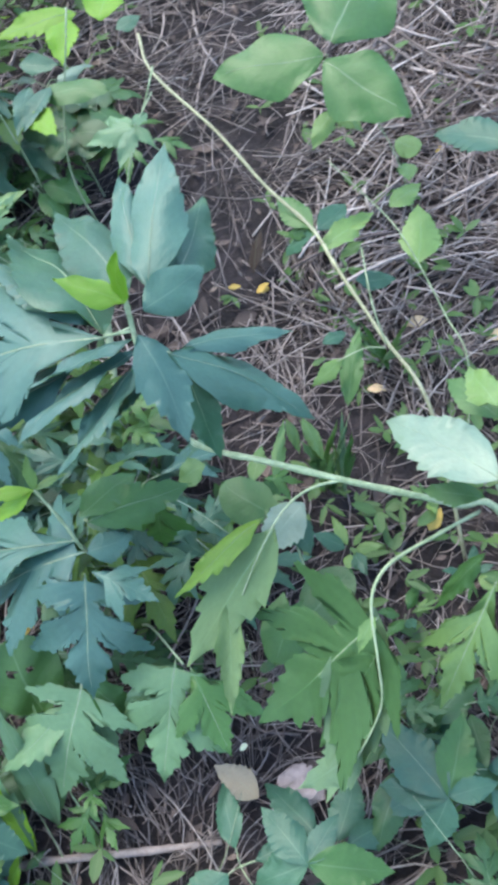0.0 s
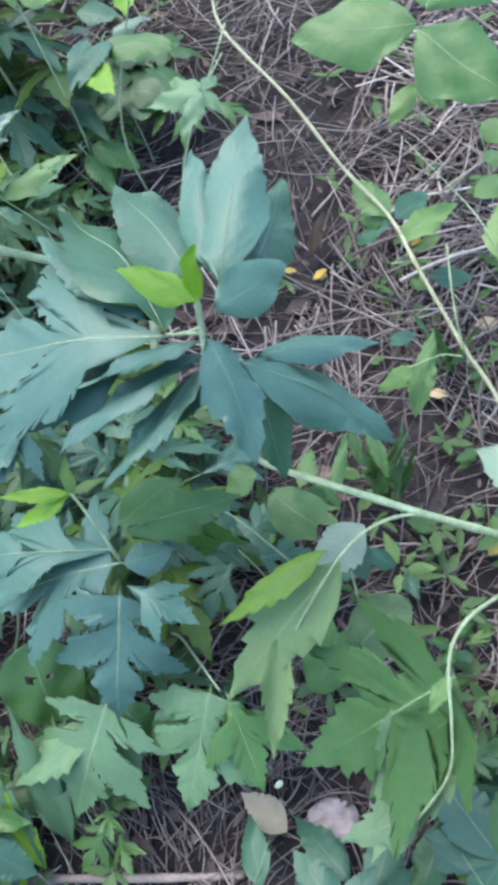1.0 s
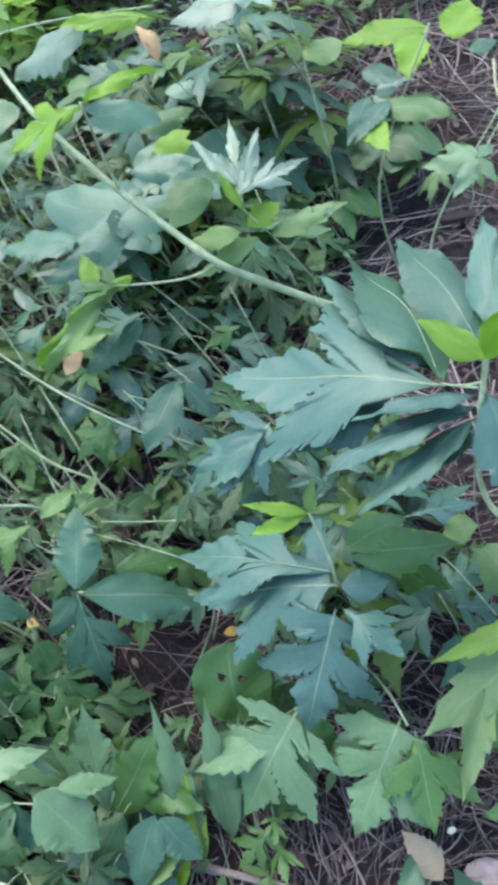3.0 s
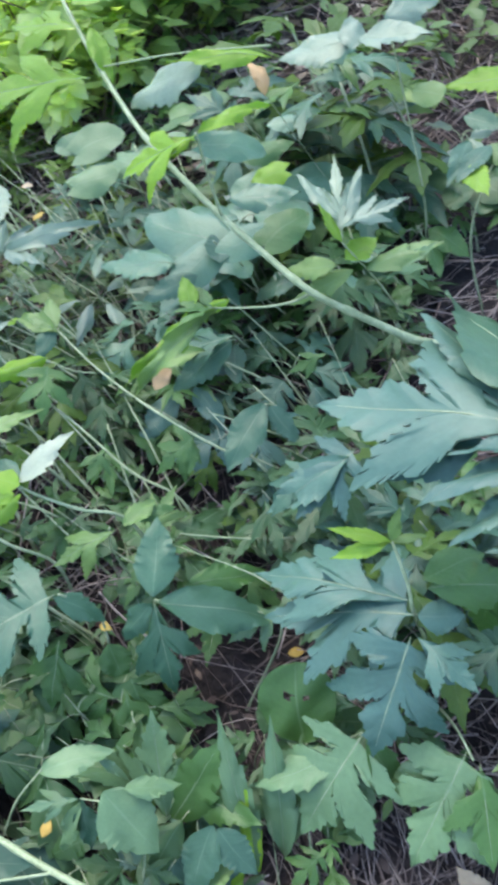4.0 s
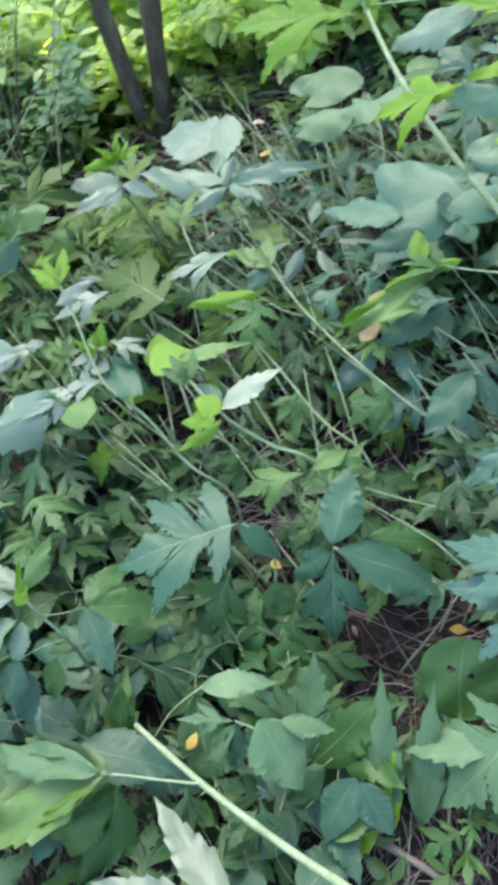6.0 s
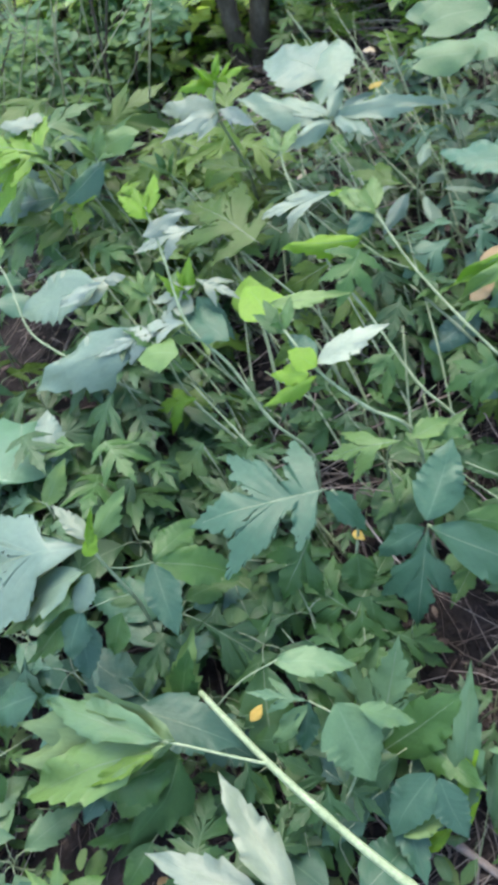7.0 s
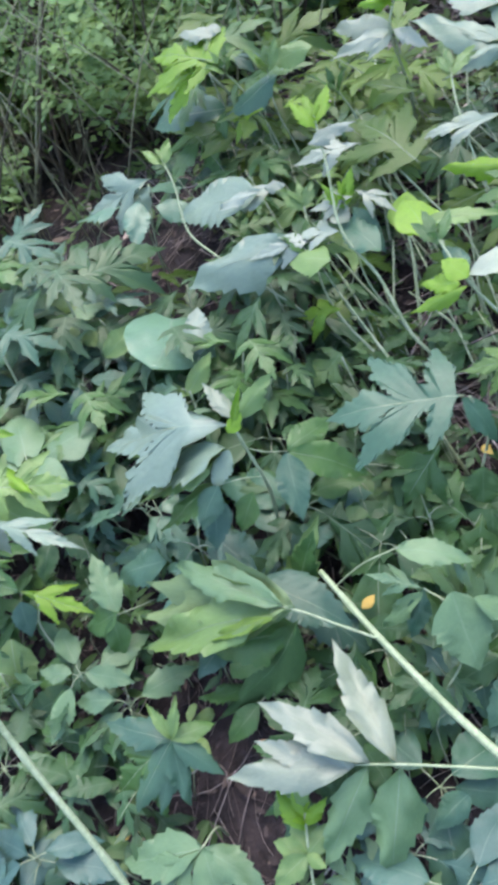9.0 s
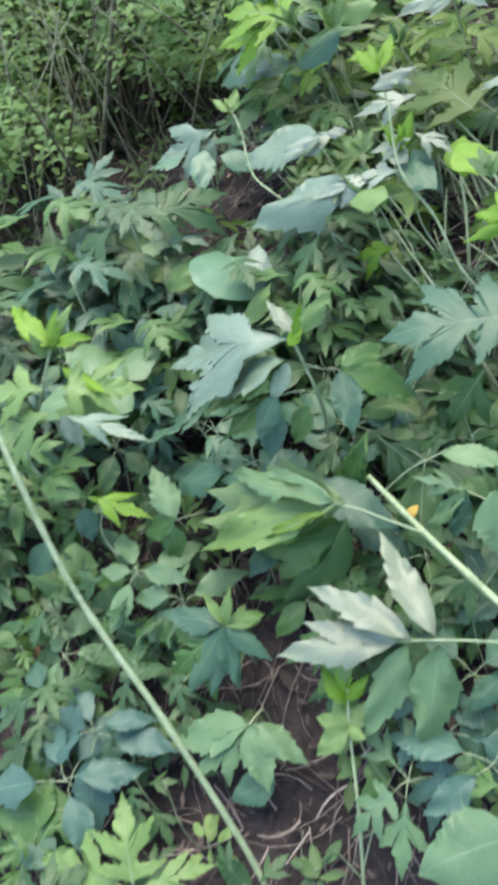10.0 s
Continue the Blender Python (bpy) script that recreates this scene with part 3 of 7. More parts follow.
leaf(pl, "ovate", "mid", (-0.197, 0.415, 0.455), (-0.145, 0.493, 0.426), 9, 0.50, 0.06)
leaf(pl, "web3", "mid", (-0.125, 0.477, 0.405), (-0.130, 0.450, 0.292), -10, 1.10, 0.06)
stem(pl, 0.0014, 0.0010, (-0.018, 0.431, 0.357), (-0.081, 0.461, 0.396), (-0.125, 0.477, 0.405), name="petiole")
leaf(pl, "lance", "lime", (-0.240, 0.425, 0.503), (-0.317, 0.411, 0.507), -11, 0.24, 0.04)
leaf(pl, "lance", "lime", (-0.240, 0.425, 0.503), (-0.307, 0.395, 0.466), -13, 0.28, 0.04)
leaf(pl, "lance", "lite", (-0.240, 0.425, 0.503), (-0.235, 0.442, 0.555), 18, 0.34, 0.04)
leaf(pl, "lance", "lite", (-0.240, 0.425, 0.503), (-0.202, 0.445, 0.508), 12, 0.30, 0.04)
leaf(pl, "lance", "lime", (-0.240, 0.425, 0.503), (-0.276, 0.411, 0.480), -13, 0.25, 0.04)
leaf(pl, "web5", "teal", (-0.359, 0.593, 0.414), (-0.413, 0.492, 0.340), -13, 1.00, 0.06)
leaf(pl, "lance", "teal", (-0.363, 0.578, 0.412), (-0.465, 0.494, 0.327), -16, 0.40, 0.06)
pl = plant("cutleaf_coneflower", -0.174, 0.377, "low cutleaf weed with pale green deeply toothed leaves", "plant")
stem(pl, 0.0030, 0.0020, (-0.204, 0.407, 0.103), (-0.168, 0.378, 0.183), (-0.121, 0.325, 0.280), (-0.087, 0.289, 0.298))
leaf(pl, "web5", "mint", (-0.097, 0.295, 0.298), (-0.120, 0.167, 0.183), -6, 1.00, 0.06)
leaf(pl, "lance", "mint", (-0.101, 0.289, 0.287), (-0.181, 0.237, 0.217), -7, 0.45, 0.05)
leaf(pl, "web3", "mid", (-0.079, 0.288, 0.298), (-0.028, 0.196, 0.222), -1, 0.90, 0.06)
leaf(pl, "lance", "mid", (-0.066, 0.272, 0.277), (0.017, 0.247, 0.230), 4, 0.40, 0.06)
pl = plant("cutleaf_coneflower", -0.306, 0.291, "low cutleaf weed with pale green deeply toothed leaves", "plant")
stem(pl, 0.0030, 0.0020, (-0.304, 0.284, 0.065), (-0.254, 0.278, 0.187), (-0.225, 0.273, 0.268))
leaf(pl, "web5", "mint", (-0.224, 0.269, 0.268), (-0.268, 0.147, 0.143), -10, 1.15, 0.06)
leaf(pl, "lance", "mint", (-0.245, 0.248, 0.235), (-0.342, 0.171, 0.181), -8, 0.42, 0.06)
leaf(pl, "web3", "mint", (-0.224, 0.261, 0.247), (-0.192, 0.190, 0.162), -5, 0.80, 0.06)
leaf(pl, "lance", "mid", (-0.217, 0.270, 0.269), (-0.157, 0.240, 0.189), 1, 0.45, 0.06)
pl = plant("seedling", -0.215, 0.220, "small seedling with rounded light green leaves on bare soil", "plant")
leaf(pl, "round", "lite", (-0.234, 0.185, 0.109), (-0.259, 0.190, 0.118), -1, 0.80, 0.05)
leaf(pl, "round", "lite", (-0.234, 0.185, 0.109), (-0.216, 0.168, 0.118), -3, 0.80, 0.05)
leaf(pl, "round", "lite", (-0.234, 0.185, 0.109), (-0.189, 0.192, 0.122), 3, 0.80, 0.05)
leaf(pl, "round", "lite", (-0.234, 0.185, 0.109), (-0.245, 0.217, 0.121), 5, 0.80, 0.05)
pl = plant("broadleaf_weed", 0.078, 0.444, "weed with broad heart-shaped green leaves under taller stems", "plant")
stem(pl, 0.0030, 0.0020, (0.086, 0.437, 0.103), (0.068, 0.428, 0.221), (0.043, 0.458, 0.363))
leaf(pl, "heart", "deep", (0.071, 0.373, 0.256), (0.124, 0.426, 0.284), 5, 0.90, 0.06)
leaf(pl, "heart", "mid", (0.042, 0.384, 0.255), (0.020, 0.318, 0.207), -3, 0.80, 0.06)
leaf(pl, "ovate", "grey", (0.064, 0.471, 0.386), (0.008, 0.415, 0.357), -7, 0.70, 0.06)
leaf(pl, "ovate", "blue", (0.046, 0.456, 0.383), (0.072, 0.421, 0.341), 6, 0.60, 0.06)
leaf(pl, "heart", "mid", (0.006, 0.494, 0.325), (-0.055, 0.535, 0.325), -7, 0.90, 0.05)
leaf(pl, "ovate", "lite", (-0.064, 0.517, 0.403), (-0.104, 0.508, 0.370), -14, 0.80, 0.08)
leaf(pl, "lance", "lite", (0.027, 0.494, 0.406), (0.037, 0.579, 0.415), 2, 0.20, 0.05)
leaf(pl, "lance", "lite", (0.060, 0.580, 0.417), (0.089, 0.538, 0.374), 8, 0.30, 0.06)
leaf(pl, "lance", "lite", (0.040, 0.579, 0.416), (0.056, 0.551, 0.374), 7, 0.30, 0.06)
pl = plant("leaning_weed", 0.300, 0.500, "long thin leaning weed stem with few small leaves", "plant")
stem(pl, 0.0045, 0.0030, (0.300, 0.500, 0.100), (0.233, 0.631, 0.352), (0.169, 0.709, 0.417), (0.108, 0.794, 0.462), (0.070, 0.863, 0.477), (0.004, 0.919, 0.509), (-0.070, 0.994, 0.552), (-0.171, 1.103, 0.578), (-0.201, 1.182, 0.594), mat=STEM_DRY)
stem(pl, 0.0020, 0.0015, (0.172, 0.699, 0.416), (0.153, 0.725, 0.467), (0.139, 0.793, 0.504), name="side_stem")
stem(pl, 0.0018, 0.0010, (0.171, 0.701, 0.406), (0.143, 0.695, 0.414), (0.106, 0.677, 0.410), name="petiole")
leaf(pl, "lance", "lite", (0.113, 0.680, 0.410), (0.069, 0.667, 0.366), -16, 0.42, 0.05)
leaf(pl, "ovate", "mid", (0.070, 0.863, 0.477), (0.018, 0.930, 0.481), -11, 0.50, 0.05)
leaf(pl, "ovate", "mid", (0.070, 0.863, 0.477), (0.033, 0.883, 0.447), -21, 0.50, 0.05)
leaf(pl, "ovate", "blue", (0.070, 0.854, 0.476), (0.027, 0.864, 0.424), -27, 0.50, 0.05)
leaf(pl, "ovate", "blue", (0.077, 0.887, 0.450), (0.117, 0.953, 0.439), 9, 0.50, 0.05)
leaf(pl, "lance", "lite", (0.079, 0.850, 0.446), (0.159, 0.932, 0.439), 12, 0.35, 0.05)
leaf(pl, "ovate", "blue", (0.131, 0.879, 0.352), (0.195, 0.895, 0.337), 16, 0.50, 0.05)
leaf(pl, "ovate", "blue", (0.082, 0.767, 0.338), (0.116, 0.800, 0.323), 11, 0.50, 0.05)
leaf(pl, "lance", "mid", (0.119, 0.645, 0.347), (0.136, 0.751, 0.399), 1, 0.30, 0.05)
pl = plant("trifoliate_vine", 0.260, 1.050, "three-part broad green leaf on a thin stalk over straw", "plant")
stem(pl, 0.0020, 0.0012, (0.260, 1.050, 0.170), (0.200, 1.100, 0.400), (0.090, 1.098, 0.592))
leaf(pl, "plain", "mid", (0.087, 1.091, 0.592), (-0.080, 1.090, 0.572), -22, 0.62, 0.06)
leaf(pl, "plain", "mid", (0.088, 1.080, 0.590), (0.211, 0.999, 0.549), 18, 0.72, 0.06)
leaf(pl, "plain", "mid", (0.097, 1.115, 0.595), (0.178, 1.298, 0.618), 9, 0.75, 0.06)
leaf(pl, "ovate", "lite", (0.095, 1.192, 0.432), (0.061, 1.138, 0.395), -10, 0.50, 0.06)
leaf(pl, "ovate", "lite", (0.095, 1.197, 0.433), (0.146, 1.171, 0.403), 19, 0.50, 0.06)
pl = plant("pale_weed", 0.300, 0.620, "thin pale weed with oval light green leaves", "plant")
stem(pl, 0.0020, 0.0012, (0.300, 0.620, 0.130), (0.296, 0.741, 0.307), (0.263, 0.802, 0.352), (0.223, 0.869, 0.396), (0.190, 0.923, 0.420), (0.141, 1.016, 0.407), (0.086, 1.112, 0.394))
leaf(pl, "ovate", "lite", (0.223, 0.869, 0.396), (0.225, 0.961, 0.426), -1, 0.66, 0.05)
leaf(pl, "ovate", "lite", (0.183, 0.962, 0.424), (0.231, 1.001, 0.431), 13, 0.60, 0.05)
leaf(pl, "round", "lite", (0.199, 1.163, 0.386), (0.240, 1.138, 0.385), 18, 0.80, 0.05)
leaf(pl, "ovate", "lite", (0.140, 0.906, 0.405), (0.106, 0.886, 0.391), -15, 0.50, 0.05)
leaf(pl, "ovate", "lite", (0.216, 1.110, 0.381), (0.219, 1.072, 0.377), 3, 0.90, 0.05)
leaf(pl, "ovate", "blue", (0.355, 1.020, 0.480), (0.252, 1.075, 0.459), -19, 0.62, 0.05)
pl = plant("cutleaf_coneflower", 0.420, 0.420, "cutleaf weed with pale drooping toothed leaves beside a long stem", "plant")
stem(pl, 0.0045, 0.0030, (0.420, 0.420, 0.120), (0.360, 0.400, 0.300), (0.265, 0.383, 0.588))
leaf(pl, "ovate", "grey", (0.263, 0.378, 0.608), (0.161, 0.471, 0.571), -11, 0.50, 0.06)
leaf(pl, "ovate", "mid", (0.284, 0.493, 0.541), (0.233, 0.559, 0.525), -11, 0.50, 0.06)
leaf(pl, "lance", "mid", (0.257, 0.387, 0.558), (0.197, 0.412, 0.527), -12, 0.40, 0.06)
leaf(pl, "cut3", "lite", (0.273, 0.329, 0.483), (0.218, 0.225, 0.369), -1, 0.80, 0.06)
leaf(pl, "lance", "mid", (0.264, 0.359, 0.486), (0.217, 0.329, 0.400), -9, 0.25, 0.06)
leaf(pl, "lance", "lite", (0.272, 0.469, 0.598), (0.251, 0.538, 0.573), -8, 0.50, 0.06)
pl = plant("broadleaf_weed", 0.220, 0.150, "low weed with broad blue-green toothed leaves on soil", "plant")
leaf(pl, "ovate", "blue", (0.238, 0.162, 0.214), (0.157, 0.252, 0.208), -4, 0.55, 0.06)
leaf(pl, "ovate", "mid", (0.238, 0.162, 0.214), (0.262, 0.263, 0.216), -1, 0.50, 0.06)
leaf(pl, "ovate", "blue", (0.238, 0.162, 0.214), (0.300, 0.183, 0.209), 3, 0.50, 0.06)
leaf(pl, "ovate", "blue", (0.238, 0.162, 0.214), (0.216, 0.113, 0.157), 1, 0.60, 0.06)
leaf(pl, "ovate", "blue", (0.238, 0.162, 0.214), (0.155, 0.178, 0.181), -4, 0.50, 0.06)
pl = plant("broadleaf_weed", 0.080, 0.070, "low weed with broad blue-green toothed leaves on soil", "plant")
leaf(pl, "ovate", "blue", (0.069, 0.083, 0.196), (0.008, 0.144, 0.188), -0, 0.55, 0.06)
leaf(pl, "ovate", "blue", (0.069, 0.083, 0.196), (0.106, 0.141, 0.194), 2, 0.50, 0.06)
leaf(pl, "ovate", "blue", (0.069, 0.083, 0.196), (0.133, 0.089, 0.170), 2, 0.50, 0.06)
leaf(pl, "ovate", "blue", (0.069, 0.083, 0.196), (-0.001, 0.060, 0.139), -3, 0.60, 0.06)
leaf(pl, "ovate", "mid", (0.069, 0.083, 0.196), (0.173, 0.082, 0.172), 2, 0.50, 0.06)
pl = plant("seedling", 0.200, 0.420, "tiny pale green seedling among straw on dark soil", "plant")
leaf(pl, "cut3", "lite", (0.208, 0.422, 0.138), (0.245, 0.431, 0.143), 5, 0.37, .06)
leaf(pl, "lance", "mid", (0.203, 0.427, 0.138), (0.219, 0.472, 0.139), 20, 0.47, .06)
leaf(pl, "lance", "mid", (0.192, 0.419, 0.138), (0.156, 0.416, 0.154), 5, 0.57, .06)
leaf(pl, "lance", "mid", (0.196, 0.413, 0.138), (0.171, 0.377, 0.155), 10, 0.50, .06)
leaf(pl, "ovate", "blue", (0.203, 0.413, 0.138), (0.212, 0.391, 0.163), 9, 0.57, .06)
leaf(pl, "cut3", "lite", (0.207, 0.423, 0.138), (0.252, 0.444, 0.144), 19, 0.38, .06)
stem(pl, 0.0015, 0.0010, (0.200, 0.420, 0.098), (0.200, 0.420, 0.123), (0.200, 0.420, 0.138))
pl = plant("seedling", 0.300, 0.480, "tiny pale green seedling among straw on dark soil", "plant")
leaf(pl, "ovate", "blue", (0.307, 0.483, 0.150), (0.329, 0.491, 0.160), -3, 0.51, .06)
leaf(pl, "ovate", "blue", (0.301, 0.488, 0.150), (0.303, 0.525, 0.156), 3, 0.50, .06)
leaf(pl, "ovate", "blue", (0.292, 0.479, 0.150), (0.250, 0.472, 0.177), 7, 0.39, .06)
leaf(pl, "cut3", "mid", (0.298, 0.472, 0.150), (0.285, 0.423, 0.177), 9, 0.40, .06)
leaf(pl, "lance", "lite", (0.306, 0.475, 0.150), (0.338, 0.451, 0.152), 14, 0.60, .06)
leaf(pl, "lance", "mid", (0.308, 0.478, 0.150), (0.353, 0.470, 0.157), -8, 0.54, .06)
stem(pl, 0.0015, 0.0010, (0.300, 0.480, 0.110), (0.300, 0.480, 0.135), (0.300, 0.480, 0.150))
pl = plant("seedling", 0.120, 0.520, "tiny pale green seedling among straw on dark soil", "plant")
leaf(pl, "lance", "lite", (0.125, 0.526, 0.144), (0.140, 0.544, 0.159), 9, 0.43, .06)
leaf(pl, "lance", "lite", (0.116, 0.527, 0.144), (0.091, 0.572, 0.154), -20, 0.38, .06)
leaf(pl, "ovate", "blue", (0.112, 0.522, 0.144), (0.063, 0.532, 0.173), -9, 0.52, .06)
leaf(pl, "lance", "lite", (0.119, 0.512, 0.144), (0.115, 0.480, 0.148), -5, 0.57, .06)
leaf(pl, "lance", "blue", (0.124, 0.513, 0.144), (0.146, 0.470, 0.161), 19, 0.55, .06)
leaf(pl, "ovate", "lite", (0.128, 0.520, 0.144), (0.169, 0.519, 0.163), 19, 0.48, .06)
stem(pl, 0.0015, 0.0010, (0.120, 0.520, 0.104), (0.120, 0.520, 0.129), (0.120, 0.520, 0.144))
pl = plant("seedling", 0.330, 0.360, "tiny pale green seedling among straw on dark soil", "plant")
leaf(pl, "cut3", "lite", (0.337, 0.364, 0.140), (0.356, 0.376, 0.146), -19, 0.50, .06)
leaf(pl, "ovate", "lite", (0.328, 0.368, 0.140), (0.322, 0.391, 0.155), 7, 0.44, .06)
leaf(pl, "lance", "blue", (0.322, 0.360, 0.140), (0.278, 0.362, 0.130), -19, 0.44, .06)
leaf(pl, "lance", "lite", (0.326, 0.353, 0.140), (0.312, 0.326, 0.154), -13, 0.54, .06)
leaf(pl, "lance", "mid", (0.336, 0.355, 0.140), (0.360, 0.337, 0.161), 19, 0.52, .06)
leaf(pl, "ovate", "mid", (0.338, 0.359, 0.140), (0.374, 0.353, 0.156), -7, 0.52, .06)
stem(pl, 0.0015, 0.0010, (0.330, 0.360, 0.100), (0.330, 0.360, 0.125), (0.330, 0.360, 0.140))
pl = plant("seedling", 0.240, 0.600, "tiny pale green seedling among straw on dark soil", "plant")
leaf(pl, "ovate", "blue", (0.246, 0.605, 0.159), (0.266, 0.620, 0.173), 13, 0.46, .06)
leaf(pl, "cut3", "mid", (0.236, 0.607, 0.159), (0.224, 0.631, 0.163), 15, 0.46, .06)
leaf(pl, "lance", "lite", (0.233, 0.604, 0.159), (0.211, 0.617, 0.171), 12, 0.56, .06)
leaf(pl, "cut3", "mid", (0.234, 0.595, 0.159), (0.209, 0.577, 0.182), 12, 0.44, .06)
leaf(pl, "ovate", "lite", (0.242, 0.592, 0.159), (0.248, 0.562, 0.181), -6, 0.45, .06)
leaf(pl, "lance", "mid", (0.248, 0.601, 0.159), (0.282, 0.606, 0.186), -20, 0.59, .06)
stem(pl, 0.0015, 0.0010, (0.240, 0.600, 0.119), (0.240, 0.600, 0.144), (0.240, 0.600, 0.159))
pl = plant("seedling", 0.400, 0.720, "tiny pale green seedling among straw on dark soil", "plant")
leaf(pl, "cut3", "mid", (0.405, 0.726, 0.181), (0.438, 0.766, 0.188), -19, 0.46, .06)
leaf(pl, "cut3", "lite", (0.397, 0.727, 0.181), (0.380, 0.769, 0.210), 16, 0.57, .06)
leaf(pl, "lance", "mid", (0.392, 0.719, 0.181), (0.341, 0.713, 0.176), -19, 0.55, .06)
leaf(pl, "ovate", "blue", (0.395, 0.713, 0.181), (0.380, 0.690, 0.206), -18, 0.47, .06)
leaf(pl, "lance", "blue", (0.402, 0.712, 0.181), (0.409, 0.676, 0.181), 1, 0.36, .06)
leaf(pl, "cut3", "lite", (0.406, 0.725, 0.181), (0.427, 0.740, 0.176), 12, 0.37, .06)
stem(pl, 0.0015, 0.0010, (0.400, 0.720, 0.141), (0.400, 0.720, 0.166), (0.400, 0.720, 0.181))
pl = plant("grass_tuft", 0.070, 0.500, "tuft of narrow green grass blades beside a pale stem", "grass")
leaf(pl, "lance", "mint", (0.087, 0.628, 0.153), (0.122, 0.696, 0.261), 6, 0.08, 0.06)
leaf(pl, "lance", "mid", (0.114, 0.629, 0.155), (0.125, 0.639, 0.295), 28, 0.09, 0.06)
leaf(pl, "lance", "lite", (0.109, 0.626, 0.154), (0.091, 0.670, 0.234), -7, 0.09, 0.06)
leaf(pl, "lance", "mint", (0.112, 0.610, 0.153), (0.108, 0.717, 0.240), -1, 0.09, 0.06)
leaf(pl, "lance", "mid", (0.080, 0.612, 0.151), (0.078, 0.665, 0.245), -1, 0.07, 0.06)
leaf(pl, "lance", "lite", (0.094, 0.621, 0.153), (0.051, 0.628, 0.340), -38, 0.09, 0.06)
leaf(pl, "lance", "mint", (0.083, 0.631, 0.153), (0.103, 0.611, 0.291), 61, 0.07, 0.06)
leaf(pl, "lance", "mid", (0.097, 0.615, 0.153), (0.082, 0.658, 0.231), -6, 0.11, 0.06)
leaf(pl, "lance", "lite", (0.080, 0.614, 0.152), (0.104, 0.628, 0.338), 33, 0.09, 0.06)
leaf(pl, "lance", "mint", (0.078, 0.625, 0.153), (0.049, 0.611, 0.316), -56, 0.08, 0.06)
leaf(pl, "lance", "mid", (0.083, 0.630, 0.153), (0.057, 0.594, 0.285), -31, 0.11, 0.06)
pl = plant("grass_tuft", 0.250, 0.850, "tuft of thin pale green grass blades on straw", "grass")
leaf(pl, "lance", "mint", (0.166, 0.842, 0.180), (0.215, 0.805, 0.294), 31, 0.08, 0.06)
leaf(pl, "lance", "lite", (0.177, 0.860, 0.183), (0.128, 0.826, 0.287), -29, 0.09, 0.06)
leaf(pl, "lance", "mid", (0.181, 0.857, 0.183), (0.140, 0.844, 0.265), -32, 0.09, 0.06)
leaf(pl, "lance", "mint", (0.177, 0.839, 0.181), (0.137, 0.850, 0.212), -17, 0.06, 0.06)
leaf(pl, "lance", "lite", (0.181, 0.843, 0.181), (0.126, 0.902, 0.223), -11, 0.10, 0.06)
leaf(pl, "lance", "mid", (0.185, 0.848, 0.182), (0.120, 0.875, 0.221), -15, 0.08, 0.06)
leaf(pl, "lance", "mint", (0.184, 0.837, 0.181), (0.105, 0.855, 0.308), -24, 0.09, 0.06)
leaf(pl, "lance", "lite", (0.180, 0.842, 0.181), (0.219, 0.869, 0.276), 17, 0.10, 0.06)
leaf(pl, "lance", "mid", (0.185, 0.835, 0.181), (0.134, 0.845, 0.302), -32, 0.09, 0.06)
pl = plant("cutleaf_coneflower", -0.220, 1.020, "cutleaf weed with star-shaped grey-green leaves over bare soil", "plant")
stem(pl, 0.0030, 0.0020, (-0.220, 1.020, 0.140), (-0.240, 1.000, 0.400), (-0.165, 1.091, 0.597))
leaf(pl, "lance", "mint", (-0.172, 0.945, 0.601), (-0.248, 0.942, 0.577), -21, 0.46, 0.05)
leaf(pl, "lance", "mint", (-0.172, 0.945, 0.601), (-0.191, 0.889, 0.574), -11, 0.46, 0.05)
leaf(pl, "lance", "mint", (-0.172, 0.945, 0.601), (-0.142, 0.924, 0.581), 14, 0.46, 0.05)
leaf(pl, "lance", "mint", (-0.172, 0.945, 0.601), (-0.163, 0.994, 0.587), 9, 0.40, 0.05)
leaf(pl, "lance", "mint", (-0.172, 0.945, 0.601), (-0.227, 0.989, 0.583), -14, 0.40, 0.05)
stem(pl, 0.0015, 0.0010, (-0.165, 1.049, 0.582), (-0.168, 0.982, 0.595), (-0.172, 0.945, 0.601), name="petiole")
pl = plant("cutleaf_coneflower", -0.330, 1.150, "leafy weed with yellow-green young leaves", "plant")
stem(pl, 0.0030, 0.0020, (-0.330, 1.150, 0.150), (-0.360, 1.120, 0.400), (-0.293, 1.159, 0.657))
leaf(pl, "ovate", "lime", (-0.318, 1.268, 0.586), (-0.455, 1.226, 0.574), -23, 0.40, 0.05)
leaf(pl, "ovate", "lime", (-0.333, 1.254, 0.584), (-0.321, 1.142, 0.573), -3, 0.50, 0.05)
leaf(pl, "ovate", "lime", (-0.276, 1.241, 0.586), (-0.277, 1.338, 0.596), 4, 0.70, 0.05)
leaf(pl, "ovate", "blue", (-0.335, 1.098, 0.568), (-0.360, 1.005, 0.557), -11, 0.40, 0.05)
leaf(pl, "ovate", "blue", (-0.397, 1.159, 0.571), (-0.327, 1.148, 0.573), 20, 0.50, 0.05)
leaf(pl, "round", "lite", (-0.506, 1.218, 0.570), (-0.446, 1.212, 0.573), 21, 0.80, 0.05)
leaf(pl, "heart", "mid", (-0.331, 1.085, 0.567), (-0.237, 1.078, 0.571), 20, 0.50, 0.05)
leaf(pl, "ovate", "lime", (-0.359, 1.059, 0.562), (-0.305, 0.992, 0.558), 8, 0.50, 0.05)
leaf(pl, "lance", "blue", (-0.373, 1.108, 0.567), (-0.371, 0.999, 0.555), -6, 0.35, 0.05)
